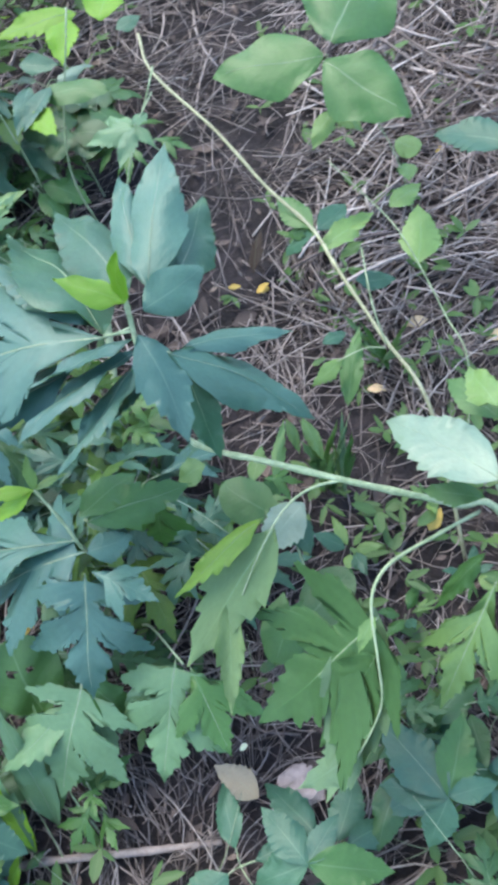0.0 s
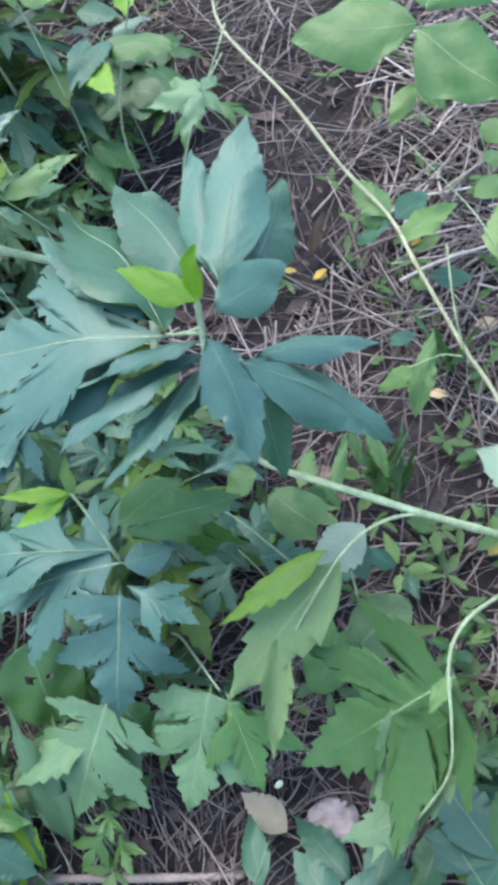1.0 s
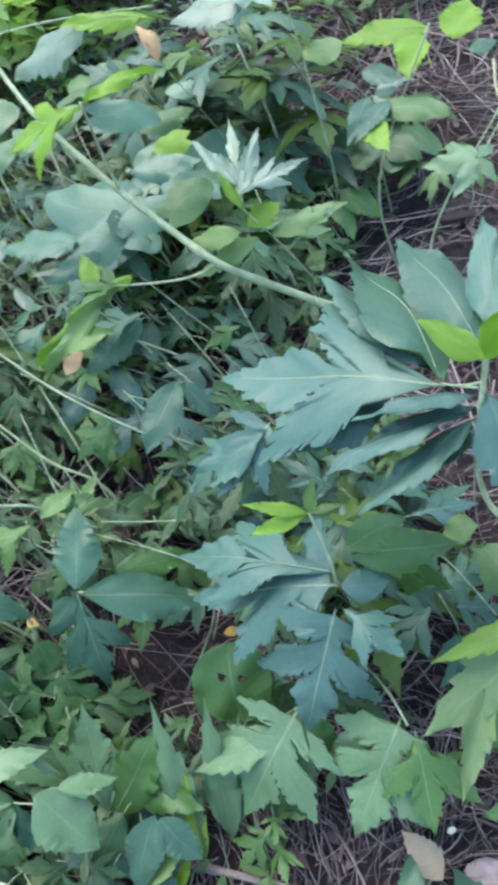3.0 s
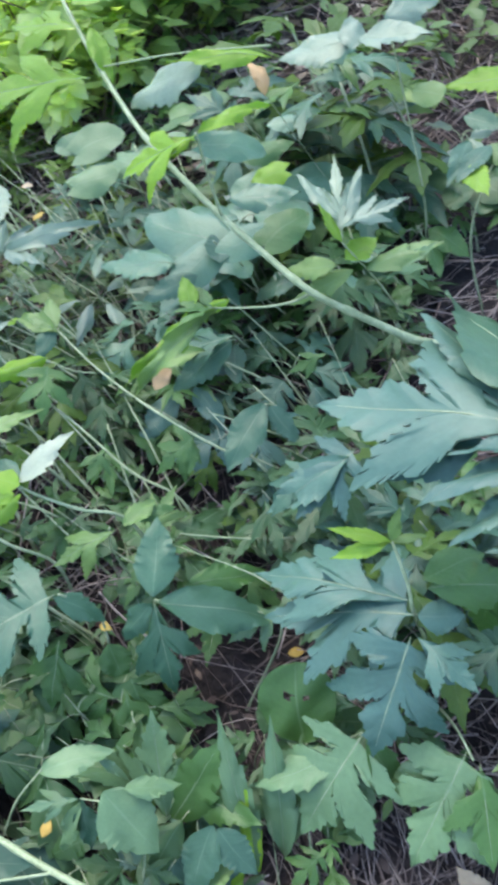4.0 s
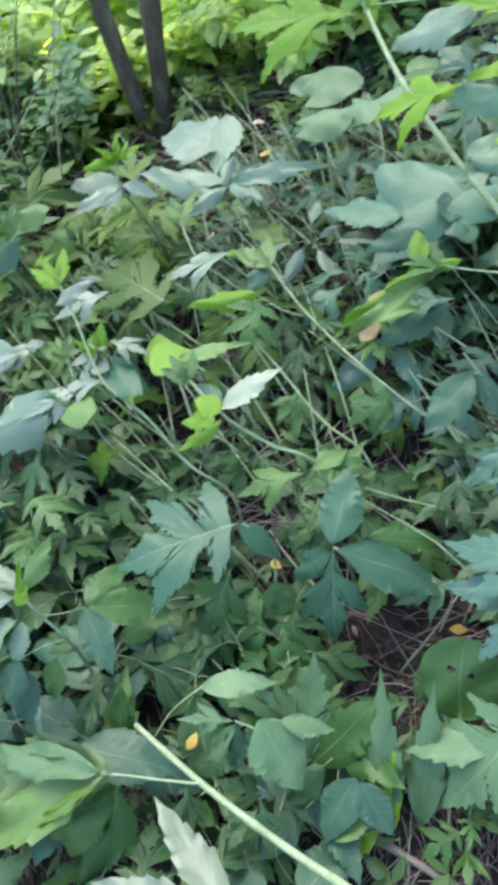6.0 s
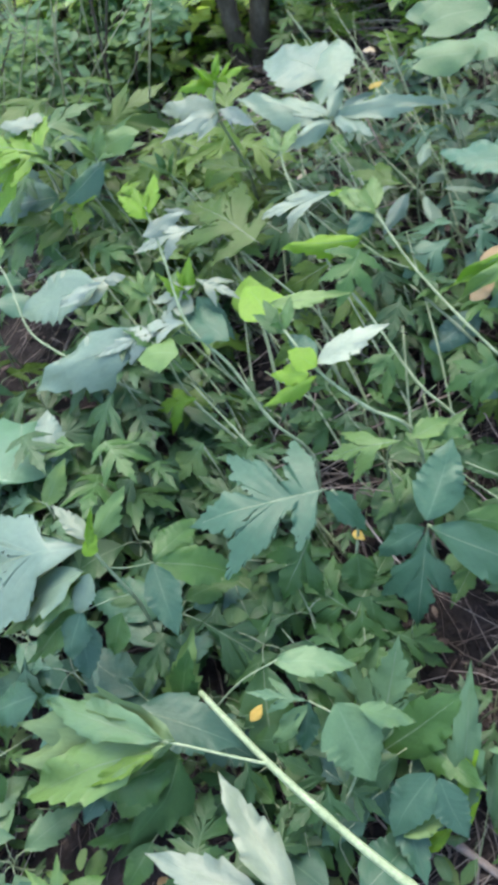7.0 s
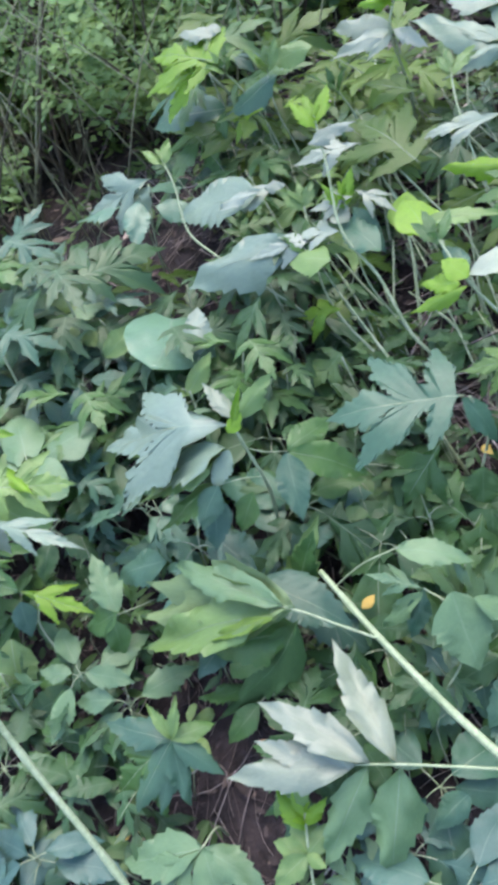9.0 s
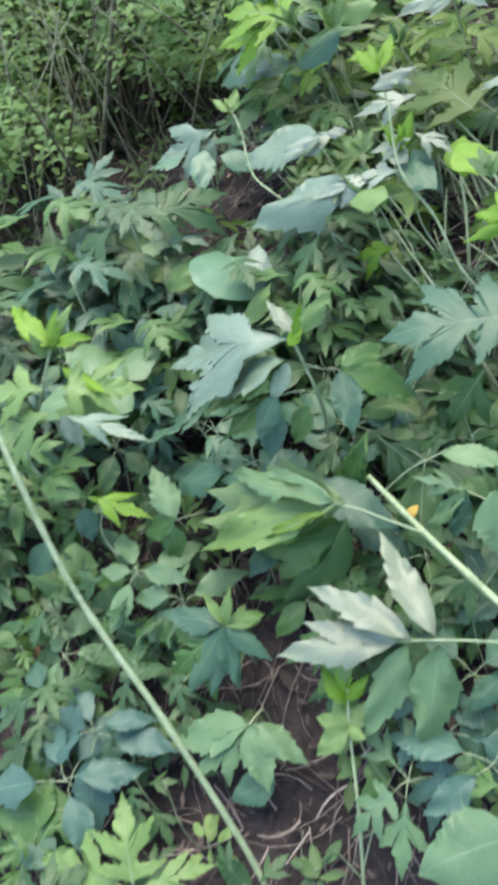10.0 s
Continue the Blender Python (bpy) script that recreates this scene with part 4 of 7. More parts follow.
leaf(pl, "ovate", "blue", (-0.244, 1.215, 0.585), (-0.206, 1.241, 0.590), 20, 0.60, 0.05)
pl = plant("cutleaf_coneflower", -0.280, 0.700, "tall leaning cutleaf weed with pale hairy stem and mixed lobed leaves", "plant")
stem(pl, 0.0105, 0.0050, (-0.280, 0.700, 0.110), (-0.297, 0.895, 0.289), (-0.381, 0.864, 0.361), (-0.453, 0.830, 0.423), (-0.512, 0.796, 0.486), (-0.596, 0.816, 0.523), (-0.671, 0.834, 0.561), (-0.754, 0.853, 0.618), (-0.830, 0.887, 0.657), (-0.947, 0.971, 0.699), (-1.072, 1.068, 0.762))
stem(pl, 0.0040, 0.0020, (-0.671, 0.834, 0.561), (-0.680, 0.834, 0.630), (-0.671, 0.815, 0.719), name="side_stem")
stem(pl, 0.0035, 0.0018, (-0.513, 0.817, 0.468), (-0.536, 0.766, 0.482), (-0.573, 0.729, 0.496), (-0.644, 0.692, 0.508), name="side_stem", tip="mid")
leaf(pl, "lance", "lime", (-0.632, 0.698, 0.509), (-0.748, 0.580, 0.410), -20, 0.18, 0.05)
leaf(pl, "lance", "lite", (-0.621, 0.696, 0.509), (-0.726, 0.567, 0.400), -20, 0.16, 0.05)
leaf(pl, "ovate", "lime", (-0.655, 0.686, 0.506), (-0.691, 0.727, 0.529), -1, 0.55, 0.05)
leaf(pl, "lance", "lime", (-0.604, 0.718, 0.513), (-0.703, 0.664, 0.461), -20, 0.20, 0.05)
leaf(pl, "cut3", "grey", (-0.466, 0.824, 0.572), (-0.524, 0.937, 0.630), -1, 0.50, 0.05)
leaf(pl, "taper", "grey", (-0.469, 0.831, 0.582), (-0.480, 0.939, 0.620), 5, 0.26, 0.05)
leaf(pl, "cut3", "grey", (-0.472, 0.832, 0.585), (-0.385, 0.886, 0.617), 21, 0.55, 0.07)
leaf(pl, "taper", "grey", (-0.480, 0.845, 0.589), (-0.570, 0.899, 0.614), -11, 0.26, 0.07)
leaf(pl, "cut3", "mint", (-0.408, 0.832, 0.502), (-0.340, 0.880, 0.555), 15, 0.60, 0.06)
leaf(pl, "lance", "lime", (-0.465, 0.821, 0.571), (-0.511, 0.846, 0.611), -12, 0.30, 0.05)
leaf(pl, "ovate", "lime", (-0.467, 0.831, 0.532), (-0.435, 0.880, 0.539), 16, 0.70, 0.05)
leaf(pl, "lance", "lite", (-0.438, 0.836, 0.515), (-0.337, 0.892, 0.546), 19, 0.42, 0.06)
leaf(pl, "lance", "lite", (-0.483, 0.836, 0.512), (-0.573, 0.822, 0.485), -19, 0.40, 0.05)
leaf(pl, "lance", "lite", (-0.463, 0.851, 0.495), (-0.553, 0.795, 0.444), -20, 0.30, 0.05)
stem(pl, 0.0020, 0.0015, (-0.409, 0.911, 0.364), (-0.429, 0.858, 0.477), (-0.465, 0.821, 0.571), name="side_stem")
leaf(pl, "lance", "lime", (-0.670, 0.817, 0.719), (-0.600, 0.913, 0.713), 21, 0.24, 0.07)
leaf(pl, "cut3", "lime", (-0.668, 0.805, 0.718), (-0.816, 0.801, 0.629), -23, 0.70, 0.06)
leaf(pl, "lance", "lime", (-0.668, 0.809, 0.718), (-0.738, 0.822, 0.656), -26, 0.40, 0.05)
leaf(pl, "heart", "sage", (-0.755, 0.941, 0.607), (-0.665, 0.983, 0.577), 22, 0.50, 0.05)
leaf(pl, "lance", "lime", (-0.628, 0.974, 0.748), (-0.792, 0.947, 0.736), -22, 0.22, 0.06)
leaf(pl, "ovate", "grey", (-0.740, 0.969, 0.731), (-0.873, 0.930, 0.659), -26, 0.50, 0.07)
stem(pl, 0.0020, 0.0015, (-0.947, 0.971, 0.699), (-0.789, 0.969, 0.738), (-0.631, 0.982, 0.759), name="petiole")
leaf(pl, "cut3", "lime", (-0.919, 0.913, 0.715), (-1.173, 0.881, 0.657), -21, 0.70, 0.06)
leaf(pl, "ovate", "lime", (-0.978, 1.011, 0.741), (-0.916, 0.960, 0.680), 4, 0.35, 0.05)
leaf(pl, "ovate", "lime", (-1.025, 1.037, 0.761), (-0.974, 1.121, 0.773), 24, 0.60, 0.05)
leaf(pl, "cut3", "lime", (-1.001, 1.009, 0.740), (-1.177, 1.030, 0.712), -17, 0.70, 0.05)
pl = plant("cutleaf_coneflower", -0.500, 1.280, "cutleaf weed with smooth lobed leaves coloured grey-blue for sky sheen", "plant")
stem(pl, 0.0030, 0.0020, (-0.500, 1.280, 0.150), (-0.480, 1.220, 0.350), (-0.567, 1.281, 0.633))
leaf(pl, "ovate", "grey", (-0.616, 1.253, 0.628), (-0.762, 1.232, 0.587), -24, 0.50, 0.05)
leaf(pl, "ovate", "grey", (-0.616, 1.229, 0.625), (-0.643, 1.290, 0.650), -0, 0.70, 0.05)
leaf(pl, "lance", "grey", (-0.616, 1.253, 0.628), (-0.479, 1.247, 0.655), 23, 0.45, 0.05)
leaf(pl, "ovate", "grey", (-0.577, 1.279, 0.653), (-0.500, 1.356, 0.665), 21, 0.50, 0.05)
leaf(pl, "round", "lite", (-0.525, 1.387, 0.467), (-0.583, 1.379, 0.463), -22, 0.80, 0.05)
pl = plant("dry_leaf_weed", -0.620, 1.300, "curled orange-brown dry leaf on a thin stalk", "plant")
stem(pl, 0.0012, 0.0008, (-0.620, 1.300, 0.150), (-0.763, 1.176, 0.551), (-0.736, 1.106, 0.625))
leaf(pl, "ovate", "dry", (-0.736, 1.123, 0.587), (-0.781, 1.151, 0.627), 14, 0.62, 0.28)
pl = plant("broadleaf_weed", -0.720, 1.000, "cluster of broad rounded grey-green leaves", "plant")
stem(pl, 0.0030, 0.0020, (-0.720, 1.000, 0.120), (-0.740, 0.980, 0.300), (-0.735, 0.883, 0.462))
leaf(pl, "heart", "sage", (-0.749, 0.903, 0.443), (-0.915, 0.930, 0.432), -14, 0.54, 0.05)
leaf(pl, "heart", "sage", (-0.742, 0.890, 0.443), (-0.792, 0.792, 0.410), -8, 0.62, 0.05)
leaf(pl, "heart", "sage", (-0.666, 0.937, 0.452), (-0.729, 0.863, 0.440), -24, 0.66, 0.05)
leaf(pl, "ovate", "sage", (-0.768, 1.001, 0.453), (-0.648, 1.054, 0.455), 20, 0.45, 0.05)
leaf(pl, "heart", "mid", (-0.653, 0.912, 0.450), (-0.616, 1.010, 0.452), 15, 0.70, 0.05)
leaf(pl, "ovate", "sage", (-0.793, 0.836, 0.434), (-0.951, 0.818, 0.400), -8, 0.44, 0.05)
leaf(pl, "ovate", "blue", (-0.712, 0.856, 0.441), (-0.760, 0.941, 0.437), 2, 0.60, 0.05)
leaf(pl, "ovate", "blue", (-0.738, 0.822, 0.436), (-0.815, 0.752, 0.414), -19, 0.40, 0.05)
leaf(pl, "ovate", "mid", (-0.800, 1.104, 0.461), (-0.720, 1.181, 0.464), 21, 0.50, 0.05)
leaf(pl, "heart", "lime", (-0.699, 1.092, 0.466), (-0.755, 1.062, 0.450), -22, 0.80, 0.05)
leaf(pl, "ovate", "sage", (-0.791, 1.205, 0.472), (-0.716, 1.248, 0.471), 22, 0.50, 0.05)
pl = plant("broadleaf_weed", -1.150, 1.220, "pair of broad rounded light green leaves", "plant")
stem(pl, 0.0030, 0.0020, (-1.150, 1.220, 0.100), (-1.150, 1.200, 0.300), (-1.148, 1.088, 0.400))
leaf(pl, "heart", "mint", (-1.216, 1.119, 0.399), (-1.134, 1.197, 0.412), 23, 0.80, 0.05)
leaf(pl, "heart", "mint", (-1.164, 1.028, 0.392), (-1.080, 1.087, 0.403), 22, 0.70, 0.05)
leaf(pl, "heart", "mint", (-1.108, 1.117, 0.405), (-1.026, 1.101, 0.408), 15, 0.80, 0.05)
leaf(pl, "heart", "mint", (-1.047, 1.132, 0.410), (-0.987, 1.211, 0.422), 21, 0.60, 0.05)
leaf(pl, "heart", "mint", (-1.195, 1.154, 0.404), (-1.283, 1.123, 0.395), -21, 0.60, 0.05)
pl = plant("cutleaf_coneflower", -1.250, 0.930, "cutleaf weed with narrow rosette leaves coloured grey-blue for sky sheen", "plant")
stem(pl, 0.0040, 0.0030, (-1.250, 0.930, 0.080), (-1.220, 0.900, 0.220), (-1.173, 0.801, 0.398))
leaf(pl, "ovate", "grey", (-1.230, 0.869, 0.423), (-1.400, 0.846, 0.415), -9, 0.80, 0.08)
leaf(pl, "ovate", "grey", (-1.284, 0.931, 0.445), (-1.208, 0.806, 0.404), 10, 0.62, 0.06)
leaf(pl, "taper", "grey", (-1.165, 0.779, 0.401), (-1.365, 0.734, 0.409), -9, 0.30, 0.06)
leaf(pl, "taper", "grey", (-1.163, 0.781, 0.401), (-1.221, 0.882, 0.427), 10, 0.24, 0.05)
leaf(pl, "lance", "grey", (-1.162, 0.792, 0.408), (-1.140, 0.875, 0.418), 19, 0.22, 0.06)
leaf(pl, "lance", "grey", (-1.162, 0.792, 0.408), (-0.996, 0.909, 0.430), 21, 0.20, 0.06)
leaf(pl, "lance", "grey", (-1.162, 0.792, 0.408), (-1.060, 0.784, 0.413), 13, 0.36, 0.06)
leaf(pl, "lance", "grey", (-1.162, 0.792, 0.408), (-1.187, 0.662, 0.393), -18, 0.26, 0.06)
leaf(pl, "lance", "grey", (-1.162, 0.792, 0.408), (-1.318, 0.769, 0.397), -16, 0.30, 0.06)
pl = plant("cutleaf_coneflower", -1.400, 0.780, "cutleaf weed with narrow leaflets coloured silvery for glare, lime tips", "plant")
stem(pl, 0.0040, 0.0030, (-1.400, 0.780, 0.050), (-1.380, 0.740, 0.250), (-1.349, 0.679, 0.415), (-1.338, 0.686, 0.487), tip="lime")
leaf(pl, "lance", "white", (-1.351, 0.687, 0.416), (-1.430, 0.591, 0.372), -23, 0.30, 0.05)
leaf(pl, "lance", "white", (-1.351, 0.687, 0.416), (-1.360, 0.627, 0.379), -21, 0.34, 0.05)
leaf(pl, "lance", "pale", (-1.351, 0.687, 0.416), (-1.509, 0.656, 0.374), -16, 0.30, 0.05)
leaf(pl, "lance", "white", (-1.351, 0.687, 0.416), (-1.281, 0.712, 0.393), 17, 0.40, 0.05)
leaf(pl, "lance", "pale", (-1.351, 0.687, 0.416), (-1.332, 0.713, 0.390), 26, 0.30, 0.05)
leaf(pl, "lance", "lime", (-1.346, 0.688, 0.477), (-1.374, 0.666, 0.503), -23, 0.35, 0.05)
leaf(pl, "lance", "lime", (-1.346, 0.688, 0.477), (-1.272, 0.712, 0.513), 22, 0.35, 0.05)
leaf(pl, "lance", "lime", (-1.346, 0.688, 0.477), (-1.362, 0.720, 0.509), 13, 0.35, 0.05)
leaf(pl, "lance", "lime", (-1.346, 0.688, 0.477), (-1.347, 0.608, 0.498), -21, 0.35, 0.05)
pl = plant("cutleaf_coneflower", -0.420, 0.550, "leaning cutleaf weed with deeply lobed blue-green leaves", "plant")
stem(pl, 0.0040, 0.0020, (-0.420, 0.550, 0.090), (-0.530, 0.604, 0.265), (-0.595, 0.592, 0.300), (-0.718, 0.601, 0.334), (-0.864, 0.641, 0.350), (-0.992, 0.693, 0.368), tip="lite")
leaf(pl, "lance", "lite", (-0.968, 0.679, 0.368), (-1.072, 0.686, 0.362), -12, 0.40, 0.05)
leaf(pl, "ovate", "blue", (-0.982, 0.689, 0.368), (-0.982, 0.622, 0.341), -14, 0.50, 0.05)
stem(pl, 0.0020, 0.0010, (-0.856, 0.630, 0.349), (-0.888, 0.611, 0.365), (-0.945, 0.613, 0.372), name="petiole")
leaf(pl, "lance", "lime", (-0.940, 0.615, 0.372), (-1.055, 0.540, 0.348), -18, 0.28, 0.05)
leaf(pl, "cut5", "mid", (-0.932, 0.604, 0.372), (-0.910, 0.517, 0.314), -11, 1.10, 0.05)
leaf(pl, "lance", "lite", (-0.749, 0.683, 0.351), (-0.720, 0.688, 0.333), 16, 0.50, 0.05)
pl = plant("cutleaf_coneflower", -0.600, 0.500, "leaning cutleaf weed with deeply lobed blue-green leaves", "plant")
stem(pl, 0.0040, 0.0020, (-0.600, 0.500, 0.080), (-0.669, 0.535, 0.190), (-0.756, 0.532, 0.234), (-0.878, 0.558, 0.290), (-0.987, 0.577, 0.336), (-1.110, 0.628, 0.394), (-1.180, 0.673, 0.415), tip="lite")
leaf(pl, "cut3", "white", (-1.009, 0.638, 0.421), (-1.141, 0.565, 0.346), -21, 0.55, 0.05)
leaf(pl, "lance", "lime", (-1.015, 0.626, 0.419), (-1.003, 0.645, 0.422), 19, 0.60, 0.05)
leaf(pl, "cut5", "olive", (-1.100, 0.532, 0.345), (-1.294, 0.541, 0.334), -9, 1.10, 0.05)
leaf(pl, "cut3", "mid", (-0.812, 0.547, 0.263), (-0.818, 0.481, 0.236), -13, 1.00, 0.05)
leaf(pl, "cut5", "mid", (-0.665, 0.614, 0.278), (-0.723, 0.550, 0.218), -17, 1.00, 0.05)
leaf(pl, "lance", "mid", (-0.667, 0.600, 0.277), (-0.658, 0.561, 0.233), -8, 0.50, 0.05)
pl = plant("cutleaf_coneflower", -0.500, 0.680, "leaning cutleaf weed with deeply lobed blue-green leaves", "plant")
stem(pl, 0.0030, 0.0020, (-0.500, 0.680, 0.100), (-0.533, 0.681, 0.313), (-0.542, 0.660, 0.360))
leaf(pl, "ovate", "blue", (-0.545, 0.659, 0.360), (-0.558, 0.544, 0.317), -10, 0.50, 0.06)
leaf(pl, "lance", "blue", (-0.536, 0.660, 0.361), (-0.473, 0.637, 0.312), 11, 0.45, 0.06)
leaf(pl, "cut3", "blue", (-0.635, 0.752, 0.394), (-0.763, 0.701, 0.342), -18, 0.80, 0.05)
leaf(pl, "ovate", "blue", (-0.647, 0.754, 0.374), (-0.735, 0.670, 0.300), -19, 0.40, 0.05)
leaf(pl, "lance", "lite", (-0.674, 0.711, 0.388), (-0.773, 0.651, 0.356), -18, 0.30, 0.05)
leaf(pl, "cut3", "mid", (-0.506, 0.819, 0.329), (-0.573, 0.790, 0.282), -19, 0.80, 0.05)
leaf(pl, "cut5", "blue", (-0.411, 0.559, 0.387), (-0.450, 0.486, 0.337), -12, 1.00, 0.06)
pl = plant("cutleaf_coneflower", -0.620, 0.400, "leaning cutleaf weed with lime young leaves and pale toothed leaflets", "plant")
stem(pl, 0.0045, 0.0025, (-0.620, 0.400, 0.060), (-0.660, 0.416, 0.298), (-0.725, 0.385, 0.351), (-0.792, 0.362, 0.405), (-0.880, 0.377, 0.431), tip="mid")
leaf(pl, "ovate", "lime", (-0.789, 0.361, 0.415), (-0.837, 0.353, 0.421), -10, 0.80, 0.05)
leaf(pl, "lance", "lime", (-0.778, 0.349, 0.414), (-0.829, 0.286, 0.365), -18, 0.28, 0.06)
leaf(pl, "lance", "lime", (-0.787, 0.345, 0.413), (-0.846, 0.322, 0.387), -14, 0.50, 0.05)
leaf(pl, "lance", "white", (-0.793, 0.363, 0.415), (-0.737, 0.452, 0.457), 17, 0.42, 0.05)
leaf(pl, "ovate", "blue", (-0.806, 0.378, 0.406), (-0.872, 0.383, 0.402), -8, 0.50, 0.05)
leaf(pl, "plain", "lime", (-0.920, 0.397, 0.381), (-1.014, 0.428, 0.379), -3, 0.75, 0.05)
leaf(pl, "ovate", "blue", (-0.974, 0.345, 0.352), (-1.089, 0.344, 0.346), -8, 0.50, 0.05)
leaf(pl, "lance", "lite", (-0.953, 0.414, 0.381), (-0.857, 0.506, 0.396), 17, 0.25, 0.05)
leaf(pl, "cut3", "white", (-1.051, 0.327, 0.356), (-1.135, 0.287, 0.317), -15, 0.90, 0.05)
leaf(pl, "ovate", "pale", (-1.065, 0.325, 0.365), (-1.087, 0.368, 0.368), 12, 0.80, 0.05)
leaf(pl, "ovate", "lite", (-1.026, 0.283, 0.343), (-1.093, 0.242, 0.315), -15, 0.80, 0.05)
pl = plant("cutleaf_coneflower", -0.800, 0.330, "leaning cutleaf weed with deeply lobed blue-green leaves", "plant")
stem(pl, 0.0045, 0.0025, (-0.800, 0.330, 0.050), (-0.827, 0.354, 0.162), (-0.887, 0.330, 0.236), (-0.965, 0.332, 0.311), (-1.041, 0.323, 0.366), (-1.122, 0.363, 0.426), (-1.199, 0.400, 0.465), tip="lime")
stem(pl, 0.0040, 0.0020, (-0.780, 0.300, 0.050), (-0.902, 0.303, 0.132), (-1.038, 0.289, 0.193), (-1.103, 0.298, 0.260), (-1.205, 0.352, 0.320), tip="lite")
leaf(pl, "lance", "pale", (-1.171, 0.363, 0.443), (-1.123, 0.430, 0.473), 21, 0.40, 0.05)
leaf(pl, "cut3", "lime", (-1.022, 0.288, 0.224), (-1.103, 0.237, 0.174), -15, 0.80, 0.05)
pl = plant("cutleaf_coneflower", -0.930, 0.240, "low cutleaf weed with light green star-shaped leaves", "plant")
stem(pl, 0.0030, 0.0020, (-0.930, 0.240, 0.040), (-0.930, 0.240, 0.100), (-0.982, 0.247, 0.162))
leaf(pl, "cut5", "lite", (-0.990, 0.256, 0.162), (-0.994, 0.177, 0.114), -16, 1.10, 0.05)
leaf(pl, "cut3", "lite", (-0.984, 0.266, 0.164), (-0.965, 0.308, 0.149), 15, 0.80, 0.05)
leaf(pl, "lance", "lite", (-1.002, 0.211, 0.137), (-1.075, 0.145, 0.106), -13, 0.40, 0.05)
pl = plant("cutleaf_coneflower", -0.660, 0.380, "weed with light green pointed leaves on a leaning stem", "plant")
stem(pl, 0.0030, 0.0020, (-0.660, 0.380, 0.060), (-0.683, 0.375, 0.252), (-0.671, 0.382, 0.334))
leaf(pl, "cut3", "lite", (-0.660, 0.382, 0.334), (-0.750, 0.307, 0.281), -14, 0.70, 0.06)
leaf(pl, "lance", "lite", (-0.651, 0.392, 0.336), (-0.642, 0.463, 0.314), 12, 0.50, 0.05)
leaf(pl, "lance", "mid", (-0.655, 0.415, 0.318), (-0.607, 0.465, 0.306), 14, 0.40, 0.05)
stem(pl, 0.0032, 0.0020, (-0.720, 0.460, 0.060), (-0.970, 0.544, 0.213), (-1.044, 0.531, 0.268), (-1.155, 0.513, 0.329), (-1.212, 0.518, 0.337), name="side_stem")
stem(pl, 0.0035, 0.0020, (-0.340, 0.480, 0.080), (-0.425, 0.714, 0.203), (-0.478, 0.690, 0.237), (-0.562, 0.660, 0.289), (-0.632, 0.638, 0.323), name="side_stem")
stem(pl, 0.0035, 0.0020, (-0.400, 0.400, 0.060), (-0.414, 0.542, 0.185), (-0.484, 0.507, 0.218), (-0.550, 0.466, 0.250), (-0.590, 0.435, 0.284), name="side_stem")
leaf(pl, "cut3", "olive", (-1.161, 0.505, 0.318), (-1.121, 0.587, 0.309), 19, 0.70, 0.05)
leaf(pl, "cut5", "olive", (-0.936, 0.483, 0.289), (-0.974, 0.420, 0.220), -22, 0.90, 0.05)
leaf(pl, "cut3", "olive", (-1.059, 0.542, 0.288), (-1.125, 0.477, 0.237), -20, 0.80, 0.05)
leaf(pl, "cut3", "olive", (-0.970, 0.753, 0.375), (-1.079, 0.730, 0.366), -16, 0.80, 0.05)
leaf(pl, "cut5", "olive", (-0.531, 0.567, 0.201), (-0.592, 0.520, 0.173), -14, 0.90, 0.05)
leaf(pl, "cut3", "lite", (-0.671, 0.444, 0.220), (-0.659, 0.532, 0.250), 11, 0.80, 0.05)
leaf(pl, "cut3", "olive", (-1.246, 0.655, 0.349), (-1.360, 0.614, 0.338), -16, 0.80, 0.05)
leaf(pl, "cut5", "olive", (-1.413, 0.613, 0.335), (-1.482, 0.524, 0.302), -22, 0.90, 0.05)
pl = plant("cutleaf_coneflower", -0.620, 0.220, "cutleaf weed with one large dark blue-green lobed leaf", "plant")
stem(pl, 0.0040, 0.0025, (-0.620, 0.220, 0.050), (-0.639, 0.246, 0.142), (-0.662, 0.286, 0.244), (-0.669, 0.255, 0.351))
leaf(pl, "web5", "blue", (-0.677, 0.254, 0.345), (-0.806, 0.099, 0.297), -13, 0.98, 0.08)
leaf(pl, "lance", "blue", (-0.678, 0.250, 0.344), (-0.629, 0.272, 0.263), 14, 0.44, 0.08)
leaf(pl, "web3", "mid", (-0.695, 0.225, 0.236), (-0.689, 0.142, 0.148), -13, 1.00, 0.05)
leaf(pl, "ovate", "mid", (-0.643, 0.260, 0.193), (-0.609, 0.230, 0.142), -2, 0.80, 0.05)
leaf(pl, "web3", "mid", (-0.614, 0.197, 0.158), (-0.646, 0.141, 0.090), -14, 0.90, 0.05)
leaf(pl, "web5", "mid", (-0.598, 0.237, 0.163), (-0.539, 0.186, 0.101), -2, 1.00, 0.05)
pl = plant("cutleaf_coneflower", -0.500, 0.320, "weed with a dark three-part toothed leaf over bare soil", "plant")
stem(pl, 0.0035, 0.0025, (-0.440, 0.290, 0.050), (-0.416, 0.405, 0.171), (-0.500, 0.355, 0.241), (-0.560, 0.317, 0.303))
leaf(pl, "ovate", "blue", (-0.565, 0.321, 0.302), (-0.604, 0.420, 0.349), 6, 0.60, 0.05)
leaf(pl, "taper", "blue", (-0.553, 0.314, 0.306), (-0.416, 0.406, 0.178), 13, 0.40, 0.07)
leaf(pl, "web3", "blue", (-0.557, 0.313, 0.308), (-0.515, 0.241, 0.159), -5, 0.72, 0.06)
